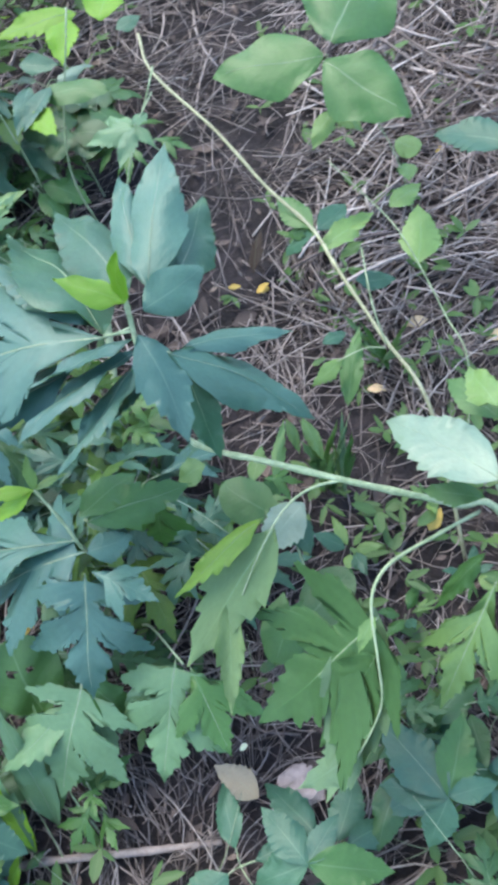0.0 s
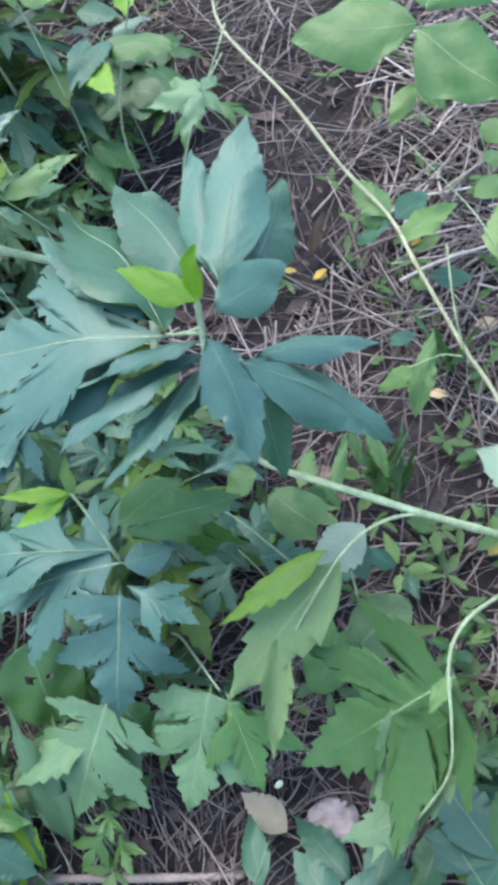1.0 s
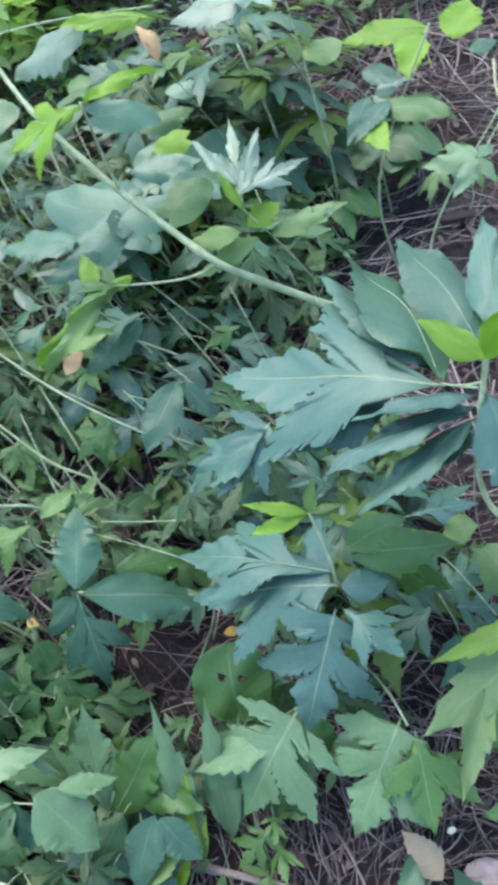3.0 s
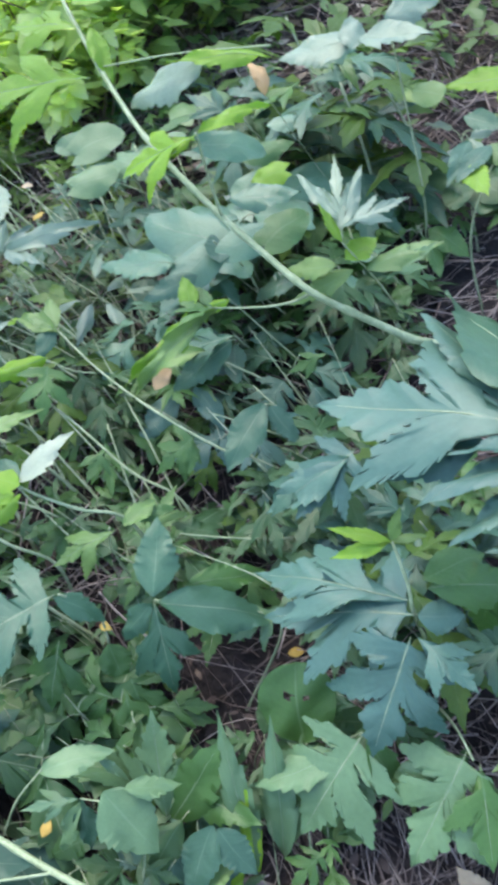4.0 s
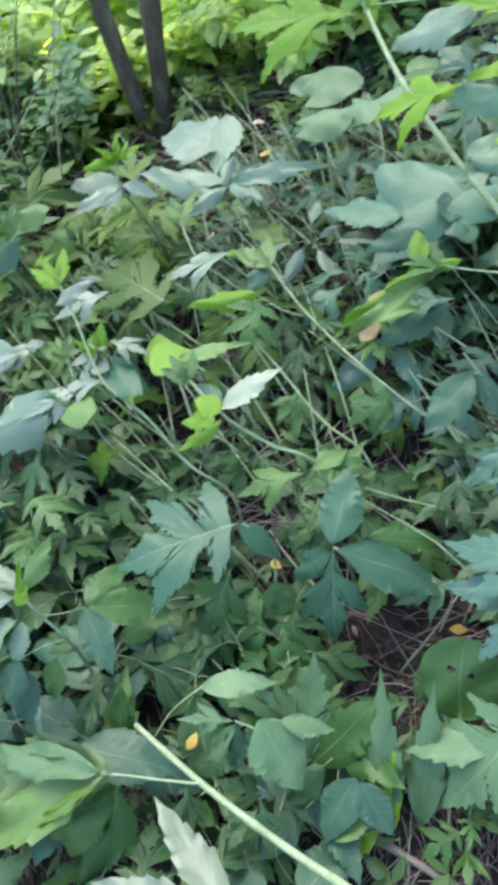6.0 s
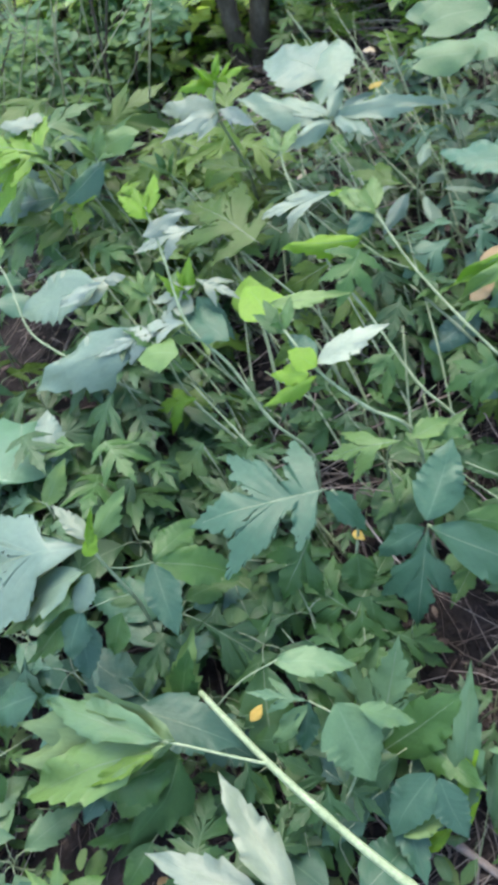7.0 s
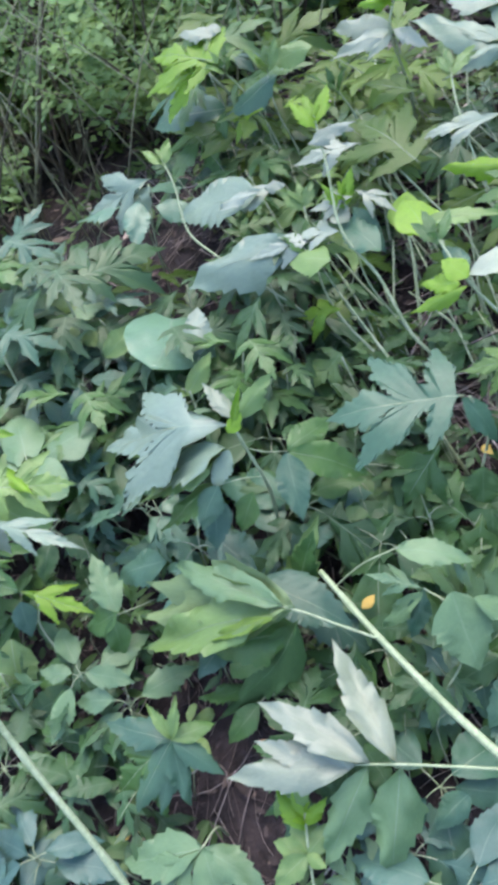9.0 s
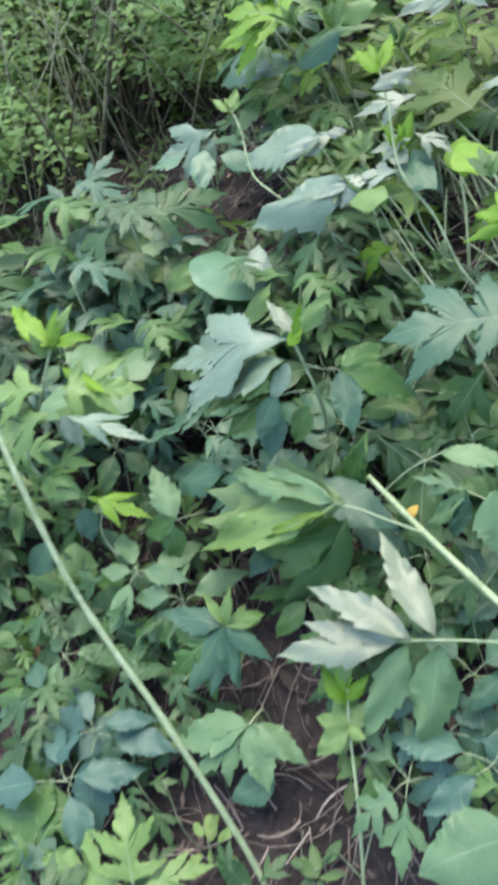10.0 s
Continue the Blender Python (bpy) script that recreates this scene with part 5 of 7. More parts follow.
leaf(pl, "lance", "blue", (-0.561, 0.311, 0.303), (-0.606, 0.265, 0.225), -17, 0.42, 0.06)
leaf(pl, "ovate", "mid", (-0.548, 0.369, 0.260), (-0.471, 0.466, 0.194), 13, 0.35, 0.06)
pl = plant("round_leaf_weed", -0.345, 0.270, "single round green leaf with two small holes", "plant")
stem(pl, 0.0020, 0.0015, (-0.345, 0.270, 0.060), (-0.306, 0.256, 0.162))
leaf(pl, "holed", "mid", (-0.309, 0.256, 0.162), (-0.352, 0.334, 0.237), 0, 0.95, 0.03)
pl = plant("broadleaf_weed", -0.460, 0.120, "clump of upright pale lance-shaped leaves", "plant")
leaf(pl, "web3", "mint", (-0.453, 0.087, 0.116), (-0.500, 0.189, 0.264), 10, 0.80, 0.05)
leaf(pl, "lance", "mid", (-0.446, 0.092, 0.117), (-0.398, 0.199, 0.231), 15, 0.52, 0.05)
leaf(pl, "lance", "mid", (-0.442, 0.134, 0.141), (-0.312, 0.133, 0.169), 4, 0.42, 0.06)
leaf(pl, "lance", "mint", (-0.316, 0.086, 0.074), (-0.414, 0.222, 0.262), 3, 0.20, 0.04)
leaf(pl, "lance", "lime", (-0.311, 0.087, 0.084), (-0.370, 0.180, 0.200), 3, 0.20, 0.04)
leaf(pl, "lance", "mint", (-0.288, 0.122, 0.079), (-0.346, 0.246, 0.259), 3, 0.24, 0.04)
leaf(pl, "lance", "mint", (-0.289, 0.139, 0.081), (-0.308, 0.254, 0.212), 6, 0.30, 0.04)
stem(pl, 0.0020, 0.0012, (-0.231, 0.116, 0.052), (-0.259, 0.151, 0.114), (-0.282, 0.200, 0.187))
leaf(pl, "web5", "mint", (-0.258, 0.254, 0.204), (-0.259, 0.196, 0.138), -4, 1.20, 0.05)
pl = plant("cutleaf_coneflower", -0.460, 0.000, "weed with broad pale toothed leaves on thin curved stalks", "plant")
stem(pl, 0.0030, 0.0015, (-0.440, -0.020, 0.030), (-0.434, -0.010, 0.127), (-0.441, 0.037, 0.191), (-0.478, 0.058, 0.261), (-0.526, 0.049, 0.258))
leaf(pl, "ovate", "mint", (-0.494, 0.066, 0.281), (-0.412, 0.041, 0.213), 0, 0.75, 0.06)
leaf(pl, "lance", "mint", (-0.471, 0.080, 0.284), (-0.417, 0.124, 0.242), 8, 0.40, 0.06)
leaf(pl, "cut3", "mint", (-0.526, 0.049, 0.258), (-0.593, -0.000, 0.259), -6, 0.60, 0.06)
leaf(pl, "lance", "blue", (-0.526, 0.049, 0.258), (-0.507, 0.006, 0.184), -10, 0.40, 0.06)
leaf(pl, "lance", "mint", (-0.524, 0.046, 0.257), (-0.544, -0.014, 0.180), -13, 0.30, 0.06)
stem(pl, 0.0020, 0.0015, (-0.641, -0.037, 0.162), (-0.614, 0.010, 0.238), (-0.583, 0.054, 0.285), name="petiole")
leaf(pl, "ovate", "mint", (-0.585, 0.050, 0.284), (-0.508, 0.119, 0.276), 8, 0.40, 0.08)
leaf(pl, "lance", "mint", (-0.528, 0.100, 0.273), (-0.486, 0.097, 0.235), 3, 0.25, 0.06)
leaf(pl, "ovate", "blue", (-0.430, 0.061, 0.134), (-0.376, 0.030, 0.094), -1, 0.60, 0.05)
leaf(pl, "ovate", "blue", (-0.377, 0.096, 0.141), (-0.326, 0.055, 0.100), -1, 0.60, 0.05)
leaf(pl, "ovate", "lime", (-0.332, 0.035, 0.097), (-0.321, 0.079, 0.123), 5, 0.40, 0.05)
pl = plant("cutleaf_coneflower", 0.039, 0.034, "thick pale stem with large lobed leaves showing whitish undersides", "plant")
stem(pl, 0.0105, 0.0060, (0.041, 0.035, 0.049), (-0.082, 0.018, 0.150), (-0.196, -0.002, 0.241), (-0.292, -0.016, 0.264), (-0.386, -0.029, 0.263), (-0.508, -0.038, 0.255), (-0.647, -0.038, 0.227))
leaf(pl, "lance", "mid", (-0.673, -0.072, 0.147), (-0.694, -0.010, 0.252), 20, 0.40, 0.04)
stem(pl, 0.0030, 0.0015, (-0.292, -0.016, 0.264), (-0.335, -0.068, 0.262), (-0.377, -0.116, 0.249), (-0.420, -0.170, 0.231), (-0.480, -0.255, 0.199), name="petiole")
leaf(pl, "lance", "pale", (-0.382, -0.118, 0.251), (-0.546, -0.088, 0.259), -2, 0.30, 0.04)
leaf(pl, "lance", "pale", (-0.401, -0.143, 0.243), (-0.551, -0.214, 0.233), -4, 0.32, 0.04)
leaf(pl, "lance", "pale", (-0.410, -0.158, 0.239), (-0.508, -0.303, 0.191), -6, 0.32, 0.04)
leaf(pl, "lance", "pale", (-0.431, -0.183, 0.228), (-0.518, -0.245, 0.211), -5, 0.34, 0.03)
leaf(pl, "lance", "mint", (-0.401, -0.149, 0.233), (-0.361, -0.262, 0.123), -7, 0.34, 0.05)
leaf(pl, "lance", "mint", (-0.376, -0.118, 0.240), (-0.303, -0.202, 0.114), -3, 0.42, 0.05)
leaf(pl, "lance", "lite", (-0.447, -0.209, 0.211), (-0.447, -0.279, 0.131), -10, 0.44, 0.05)
stem(pl, 0.0030, 0.0015, (-0.508, -0.038, 0.255), (-0.552, -0.069, 0.264), (-0.608, -0.105, 0.267), (-0.720, -0.172, 0.213), name="petiole")
leaf(pl, "lance", "lite", (-0.607, -0.101, 0.267), (-0.841, -0.251, 0.148), 174, 0.34, 0.06)
leaf(pl, "lance", "mint", (-0.621, -0.111, 0.260), (-0.826, -0.200, 0.174), -5, 0.24, 0.06)
leaf(pl, "lance", "lite", (-0.612, -0.113, 0.261), (-0.819, -0.291, 0.115), 173, 0.30, 0.06)
leaf(pl, "lance", "spring", (-0.639, -0.154, 0.230), (-0.668, -0.220, 0.171), 169, 0.30, 0.05)
leaf(pl, "lance", "lite", (-0.621, -0.122, 0.254), (-0.773, -0.310, 0.096), -8, 0.30, 0.05)
leaf(pl, "lance", "spring", (-0.618, -0.133, 0.258), (-0.679, -0.226, 0.190), -9, 0.20, 0.05)
leaf(pl, "lance", "mid", (-0.591, -0.107, 0.258), (-0.629, -0.278, 0.048), 168, 0.26, 0.06)
pl = plant("cutleaf_coneflower", -0.720, 0.000, "cutleaf weed with a lime growing tip and arching blue-green leaves", "plant")
stem(pl, 0.0050, 0.0030, (-0.680, -0.030, 0.020), (-0.800, -0.023, 0.084), (-0.819, -0.013, 0.204), (-0.842, -0.018, 0.302), (-0.856, -0.019, 0.341))
leaf(pl, "web3", "grey", (-0.863, -0.021, 0.346), (-1.048, -0.187, 0.223), -13, 0.80, 0.10)
leaf(pl, "lance", "grey", (-0.847, -0.047, 0.329), (-0.936, -0.165, 0.232), -14, 0.40, 0.06)
leaf(pl, "lance", "lite", (-0.847, -0.045, 0.319), (-0.925, -0.187, 0.220), -15, 0.30, 0.06)
leaf(pl, "ovate", "grey", (-0.843, -0.042, 0.320), (-0.831, -0.089, 0.276), -14, 0.60, 0.06)
leaf(pl, "lance", "pale", (-0.861, -0.013, 0.352), (-0.930, -0.019, 0.377), -4, 0.40, 0.05)
leaf(pl, "lance", "lite", (-0.857, -0.010, 0.352), (-0.866, 0.067, 0.390), 14, 0.40, 0.05)
leaf(pl, "lance", "lime", (-0.845, -0.024, 0.352), (-0.866, 0.014, 0.404), 14, 0.20, 0.04)
leaf(pl, "ovate", "lime", (-0.849, -0.033, 0.350), (-0.846, -0.004, 0.374), 17, 0.60, 0.04)
stem(pl, 0.0015, 0.0010, (-0.842, -0.018, 0.302), (-0.835, 0.006, 0.275), (-0.830, 0.038, 0.249), name="petiole")
leaf(pl, "ovate", "mid", (-0.831, 0.039, 0.249), (-0.856, 0.134, 0.217), 11, 0.50, 0.06)
leaf(pl, "ovate", "blue", (-0.829, 0.035, 0.249), (-0.735, -0.007, 0.210), -1, 0.50, 0.06)
leaf(pl, "ovate", "mid", (-0.826, 0.041, 0.249), (-0.748, 0.127, 0.183), 12, 0.45, 0.06)
stem(pl, 0.0015, 0.0010, (-0.815, -0.019, 0.254), (-0.815, -0.047, 0.281), (-0.828, -0.086, 0.286), name="petiole")
leaf(pl, "ovate", "blue", (-0.827, -0.083, 0.286), (-0.811, -0.137, 0.232), -14, 0.60, 0.06)
leaf(pl, "lance", "mid", (-0.833, -0.078, 0.277), (-0.882, -0.185, 0.183), -15, 0.35, 0.06)
leaf(pl, "ovate", "mid", (-0.802, -0.044, 0.252), (-0.790, -0.089, 0.198), -14, 0.60, 0.06)
pl = plant("broadleaf_weed", -1.120, 0.020, "weed with broad grey-green heart-shaped leaves", "plant")
stem(pl, 0.0030, 0.0020, (-1.120, 0.020, 0.000), (-1.140, 0.020, 0.150), (-1.121, 0.042, 0.212))
leaf(pl, "heart", "sage", (-1.247, 0.053, 0.199), (-1.129, -0.040, 0.240), -14, 1.08, 0.05)
leaf(pl, "ovate", "grey", (-1.126, 0.045, 0.212), (-1.207, 0.098, 0.233), 5, 0.60, 0.06)
leaf(pl, "ovate", "lite", (-1.082, -0.015, 0.189), (-1.097, 0.059, 0.235), 15, 0.50, 0.06)
leaf(pl, "lance", "lite", (-1.082, -0.015, 0.189), (-1.159, -0.058, 0.160), -11, 0.40, 0.05)
leaf(pl, "heart", "lite", (-1.341, -0.059, 0.169), (-1.425, -0.112, 0.159), -11, 0.70, 0.05)
leaf(pl, "ovate", "lite", (-1.291, -0.086, 0.169), (-1.286, -0.000, 0.198), 18, 0.60, 0.05)
leaf(pl, "ovate", "mid", (-1.345, 0.025, 0.178), (-1.420, -0.021, 0.188), -11, 0.60, 0.05)
leaf(pl, "ovate", "lite", (-1.437, -0.050, 0.164), (-1.554, -0.106, 0.151), -10, 0.40, 0.05)
pl = plant("cutleaf_coneflower", -0.980, 0.330, "leaning weed with long leaves coloured pale grey-green for sky sheen", "plant")
stem(pl, 0.0040, 0.0020, (-0.980, 0.330, 0.040), (-0.982, 0.317, 0.069), (-1.084, 0.266, 0.158), (-1.168, 0.207, 0.247), (-1.257, 0.176, 0.278), (-1.327, 0.169, 0.294), (-1.407, 0.200, 0.332), (-1.476, 0.216, 0.350), tip="lite")
leaf(pl, "lance", "grey", (-1.127, 0.283, 0.317), (-1.264, 0.107, 0.231), -18, 0.44, 0.06)
leaf(pl, "cut3", "white", (-1.089, 0.319, 0.330), (-1.174, 0.203, 0.295), -17, 0.55, 0.05)
leaf(pl, "taper", "white", (-1.252, 0.330, 0.333), (-1.341, 0.235, 0.287), -18, 0.40, 0.05)
leaf(pl, "cut3", "lite", (-1.110, 0.283, 0.318), (-1.043, 0.338, 0.308), 16, 0.80, 0.05)
leaf(pl, "ovate", "grey", (-1.265, 0.298, 0.331), (-1.414, 0.190, 0.251), -19, 0.55, 0.06)
leaf(pl, "lance", "white", (-1.294, 0.227, 0.322), (-1.245, 0.303, 0.352), 20, 0.30, 0.05)
leaf(pl, "lance", "pale", (-1.256, 0.308, 0.342), (-1.225, 0.337, 0.347), 18, 0.60, 0.05)
stem(pl, 0.0030, 0.0015, (-1.007, 0.349, 0.051), (-1.047, 0.319, 0.175), (-1.071, 0.286, 0.301), (-1.108, 0.281, 0.318), name="side_stem", tip="mid")
stem(pl, 0.0030, 0.0015, (-0.857, 0.411, 0.066), (-0.971, 0.383, 0.137), (-1.034, 0.356, 0.230), (-1.055, 0.351, 0.328), (-1.086, 0.362, 0.388), name="side_stem", tip="lime")
leaf(pl, "cut5", "lite", (-1.034, 0.276, 0.102), (-1.024, 0.171, 0.051), -13, 1.10, 0.05)
leaf(pl, "cut3", "lite", (-1.043, 0.277, 0.101), (-1.010, 0.335, 0.129), 16, 0.90, 0.05)
leaf(pl, "cut3", "pale", (-1.070, 0.373, 0.390), (-1.124, 0.315, 0.361), -19, 0.80, 0.05)
leaf(pl, "ovate", "blue", (-1.069, 0.369, 0.369), (-0.996, 0.373, 0.314), 11, 0.45, 0.05)
leaf(pl, "cut3", "pale", (-1.081, 0.382, 0.390), (-0.997, 0.405, 0.377), 14, 0.60, 0.08)
pl = plant("cutleaf_coneflower", -1.520, 0.140, "shaded weed with hanging lobed leaf coloured grey-blue for sky sheen", "plant")
stem(pl, 0.0030, 0.0020, (-1.520, 0.140, -0.030), (-1.530, 0.160, 0.150), (-1.558, 0.198, 0.253))
leaf(pl, "cut3", "grey", (-1.568, 0.211, 0.253), (-1.654, 0.063, 0.178), -22, 0.90, 0.07)
leaf(pl, "lance", "grey", (-1.558, 0.202, 0.243), (-1.590, 0.119, 0.171), -26, 0.50, 0.06)
pl = plant("cutleaf_coneflower", -1.400, 0.420, "weed with yellow-green lobed leaves lit from above", "plant")
stem(pl, 0.0040, 0.0020, (-1.250, 0.400, 0.030), (-1.460, 0.469, 0.197), (-1.496, 0.444, 0.332), (-1.506, 0.400, 0.427), tip="lite")
stem(pl, 0.0030, 0.0015, (-1.220, 0.420, 0.030), (-1.427, 0.490, 0.201), (-1.437, 0.460, 0.337), (-1.463, 0.472, 0.417), tip="lite")
leaf(pl, "cut5", "lime", (-1.506, 0.403, 0.438), (-1.705, 0.344, 0.401), -15, 1.00, 0.05)
leaf(pl, "cut3", "lime", (-1.518, 0.393, 0.426), (-1.685, 0.315, 0.340), -20, 0.80, 0.05)
leaf(pl, "cut3", "lite", (-1.577, 0.425, 0.444), (-1.677, 0.401, 0.431), -14, 0.70, 0.05)
leaf(pl, "lance", "pale", (-1.564, 0.433, 0.456), (-1.656, 0.393, 0.442), -18, 0.40, 0.06)
leaf(pl, "ovate", "pale", (-1.576, 0.428, 0.455), (-1.598, 0.455, 0.456), 11, 0.90, 0.05)
leaf(pl, "cut3", "lite", (-1.537, 0.420, 0.427), (-1.506, 0.454, 0.433), 22, 0.90, 0.05)
leaf(pl, "lance", "blue", (-1.441, 0.479, 0.399), (-1.507, 0.381, 0.325), -25, 0.45, 0.05)
leaf(pl, "ovate", "blue", (-1.567, 0.413, 0.304), (-1.730, 0.302, 0.242), -20, 0.50, 0.05)
leaf(pl, "lance", "mid", (-1.538, 0.401, 0.325), (-1.544, 0.341, 0.218), -32, 0.30, 0.05)
leaf(pl, "cut3", "lime", (-1.432, 0.434, 0.355), (-1.535, 0.392, 0.304), -19, 0.80, 0.05)
leaf(pl, "cut3", "lime", (-1.400, 0.453, 0.359), (-1.376, 0.503, 0.366), 21, 0.80, 0.05)
leaf(pl, "ovate", "lite", (-1.419, 0.550, 0.428), (-1.492, 0.487, 0.397), -23, 0.50, 0.05)
pl = plant("cutleaf_coneflower", -1.150, 0.500, "cutleaf weed with narrow leaves coloured white for glare against shade", "plant")
stem(pl, 0.0040, 0.0020, (-1.150, 0.500, 0.050), (-1.279, 0.568, 0.218), (-1.327, 0.565, 0.315), (-1.336, 0.532, 0.391), tip="mid")
leaf(pl, "cut3", "white", (-1.233, 0.506, 0.334), (-1.314, 0.402, 0.299), -20, 0.70, 0.05)
leaf(pl, "lance", "pale", (-1.267, 0.520, 0.334), (-1.305, 0.486, 0.348), -20, 0.30, 0.05)
leaf(pl, "cut5", "olive", (-1.175, 0.560, 0.293), (-1.331, 0.526, 0.311), -14, 1.00, 0.05)
leaf(pl, "plain", "lime", (-0.978, 0.408, 0.339), (-1.042, 0.459, 0.360), 1, 0.75, 0.05)
pl = plant("cutleaf_coneflower", -0.600, -0.330, "small weed with a rosette of blue-green pointed leaves on soil", "plant")
stem(pl, 0.0030, 0.0020, (-0.600, -0.330, -0.020), (-0.605, -0.335, 0.080), (-0.615, -0.341, 0.142))
leaf(pl, "lance", "blue", (-0.608, -0.341, 0.152), (-0.705, -0.414, 0.119), -2, 0.40, 0.05)
leaf(pl, "cut3", "mid", (-0.608, -0.341, 0.152), (-0.629, -0.468, 0.048), -9, 0.90, 0.05)
leaf(pl, "lance", "blue", (-0.608, -0.341, 0.152), (-0.581, -0.445, 0.073), -10, 0.40, 0.05)
leaf(pl, "lance", "blue", (-0.608, -0.341, 0.152), (-0.557, -0.415, 0.078), -10, 0.35, 0.05)
leaf(pl, "lance", "blue", (-0.608, -0.341, 0.152), (-0.538, -0.372, 0.083), -7, 0.35, 0.05)
leaf(pl, "lance", "blue", (-0.608, -0.341, 0.152), (-0.536, -0.307, 0.110), 0, 0.40, 0.05)
leaf(pl, "ovate", "mid", (-0.608, -0.341, 0.152), (-0.598, -0.279, 0.129), 7, 0.50, 0.05)
leaf(pl, "lance", "lite", (-0.608, -0.341, 0.152), (-0.647, -0.301, 0.184), 9, 0.30, 0.05)
leaf(pl, "lance", "lite", (-0.608, -0.341, 0.152), (-0.665, -0.344, 0.179), 3, 0.30, 0.05)
pl = plant("cutleaf_coneflower", -0.860, -0.260, "weed with pale hanging leaves on thin curved stalks", "plant")
stem(pl, 0.0020, 0.0015, (-0.840, -0.240, -0.020), (-0.864, -0.251, 0.037), (-0.846, -0.284, 0.094), (-0.849, -0.324, 0.110))
leaf(pl, "lance", "mint", (-0.849, -0.318, 0.111), (-0.963, -0.303, 0.126), 4, 0.50, 0.05)
leaf(pl, "ovate", "mid", (-0.849, -0.318, 0.111), (-0.882, -0.377, 0.063), -11, 0.70, 0.05)
leaf(pl, "ovate", "mid", (-0.848, -0.330, 0.109), (-0.811, -0.356, 0.049), -12, 0.60, 0.05)
leaf(pl, "lance", "blue", (-0.920, -0.190, 0.080), (-0.981, -0.285, 0.046), -10, 0.50, 0.05)
pl = plant("cutleaf_coneflower", -0.500, -0.360, "low weed with a fan of pale green toothed leaflets on soil", "plant")
stem(pl, 0.0030, 0.0020, (-0.500, -0.360, -0.010), (-0.500, -0.360, 0.060), (-0.484, -0.387, 0.085))
leaf(pl, "lance", "mint", (-0.484, -0.387, 0.085), (-0.552, -0.503, 0.029), -5, 0.50, 0.05)
leaf(pl, "cut3", "mint", (-0.484, -0.387, 0.085), (-0.482, -0.502, 0.033), -7, 0.80, 0.05)
leaf(pl, "lance", "mint", (-0.484, -0.387, 0.085), (-0.396, -0.413, 0.047), -5, 0.60, 0.05)
leaf(pl, "lance", "mint", (-0.484, -0.387, 0.085), (-0.395, -0.344, 0.054), 0, 0.50, 0.05)
leaf(pl, "ovate", "blue", (-0.406, -0.397, 0.048), (-0.424, -0.468, 0.030), -4, 0.70, 0.05)
pl = plant("sapling_weed", -0.225, -0.373, "weed with small rounded leaves on a thin upright stem", "plant")
stem(pl, 0.0045, 0.0022, (-0.225, -0.373, -0.016), (-0.301, -0.319, 0.066), (-0.379, -0.272, 0.123), (-0.420, -0.243, 0.163), tip="lime")
leaf(pl, "ovate", "lite", (-0.385, -0.271, 0.132), (-0.424, -0.299, 0.127), -4, 0.60, 0.05)
leaf(pl, "ovate", "lite", (-0.385, -0.271, 0.132), (-0.444, -0.246, 0.132), 1, 0.60, 0.05)
leaf(pl, "ovate", "lite", (-0.385, -0.271, 0.132), (-0.396, -0.220, 0.137), 6, 0.60, 0.05)
leaf(pl, "ovate", "lite", (-0.385, -0.271, 0.132), (-0.379, -0.328, 0.127), -6, 0.60, 0.05)
leaf(pl, "ovate", "lite", (-0.385, -0.271, 0.132), (-0.357, -0.258, 0.136), 4, 0.60, 0.05)
leaf(pl, "ovate", "mid", (-0.314, -0.308, 0.053), (-0.311, -0.259, 0.078), 5, 0.60, 0.05)
pl = plant("cutleaf_coneflower", -0.280, -0.620, "pale bare stem of a leaning weed close to the path", "plant")
stem(pl, 0.0075, 0.0055, (-0.260, -0.520, 0.000), (-0.303, -0.482, 0.025), (-0.504, -0.478, 0.194), (-0.630, -0.486, 0.296), (-0.713, -0.482, 0.381), (-0.833, -0.459, 0.507), (-0.999, -0.434, 0.590))
pl = plant("cutleaf_coneflower", -1.020, -0.380, "cutleaf weed with a lime shoot and pale grey-green lobed leaves", "plant")
stem(pl, 0.0050, 0.0030, (-0.980, -0.400, -0.040), (-1.094, -0.489, 0.139), (-1.049, -0.396, 0.331), (-1.059, -0.340, 0.406), tip="lite")
leaf(pl, "lance", "lime", (-1.048, -0.345, 0.406), (-1.180, -0.361, 0.417), -2, 0.30, 0.05)
leaf(pl, "lance", "lime", (-1.048, -0.345, 0.406), (-1.077, -0.302, 0.449), 17, 0.40, 0.05)
leaf(pl, "lance", "lime", (-1.055, -0.336, 0.407), (-1.000, -0.280, 0.426), 15, 0.35, 0.05)
leaf(pl, "lance", "lite", (-1.059, -0.340, 0.406), (-1.078, -0.275, 0.442), 19, 0.30, 0.05)
leaf(pl, "cut5", "lite", (-0.988, -0.362, 0.378), (-0.938, -0.249, 0.333), 16, 1.00, 0.06)
leaf(pl, "cut3", "lite", (-1.011, -0.385, 0.374), (-1.104, -0.472, 0.340), -12, 0.90, 0.06)
leaf(pl, "heart", "lite", (-0.991, -0.369, 0.337), (-0.936, -0.316, 0.286), 12, 0.70, 0.06)
leaf(pl, "lance", "lime", (-1.033, -0.344, 0.377), (-0.939, -0.307, 0.367), 6, 0.30, 0.05)
leaf(pl, "cut3", "grey", (-0.940, -0.381, 0.379), (-0.816, -0.286, 0.356), 10, 0.45, 0.06)
leaf(pl, "lance", "pale", (-0.940, -0.381, 0.379), (-0.909, -0.381, 0.321), -1, 0.50, 0.06)
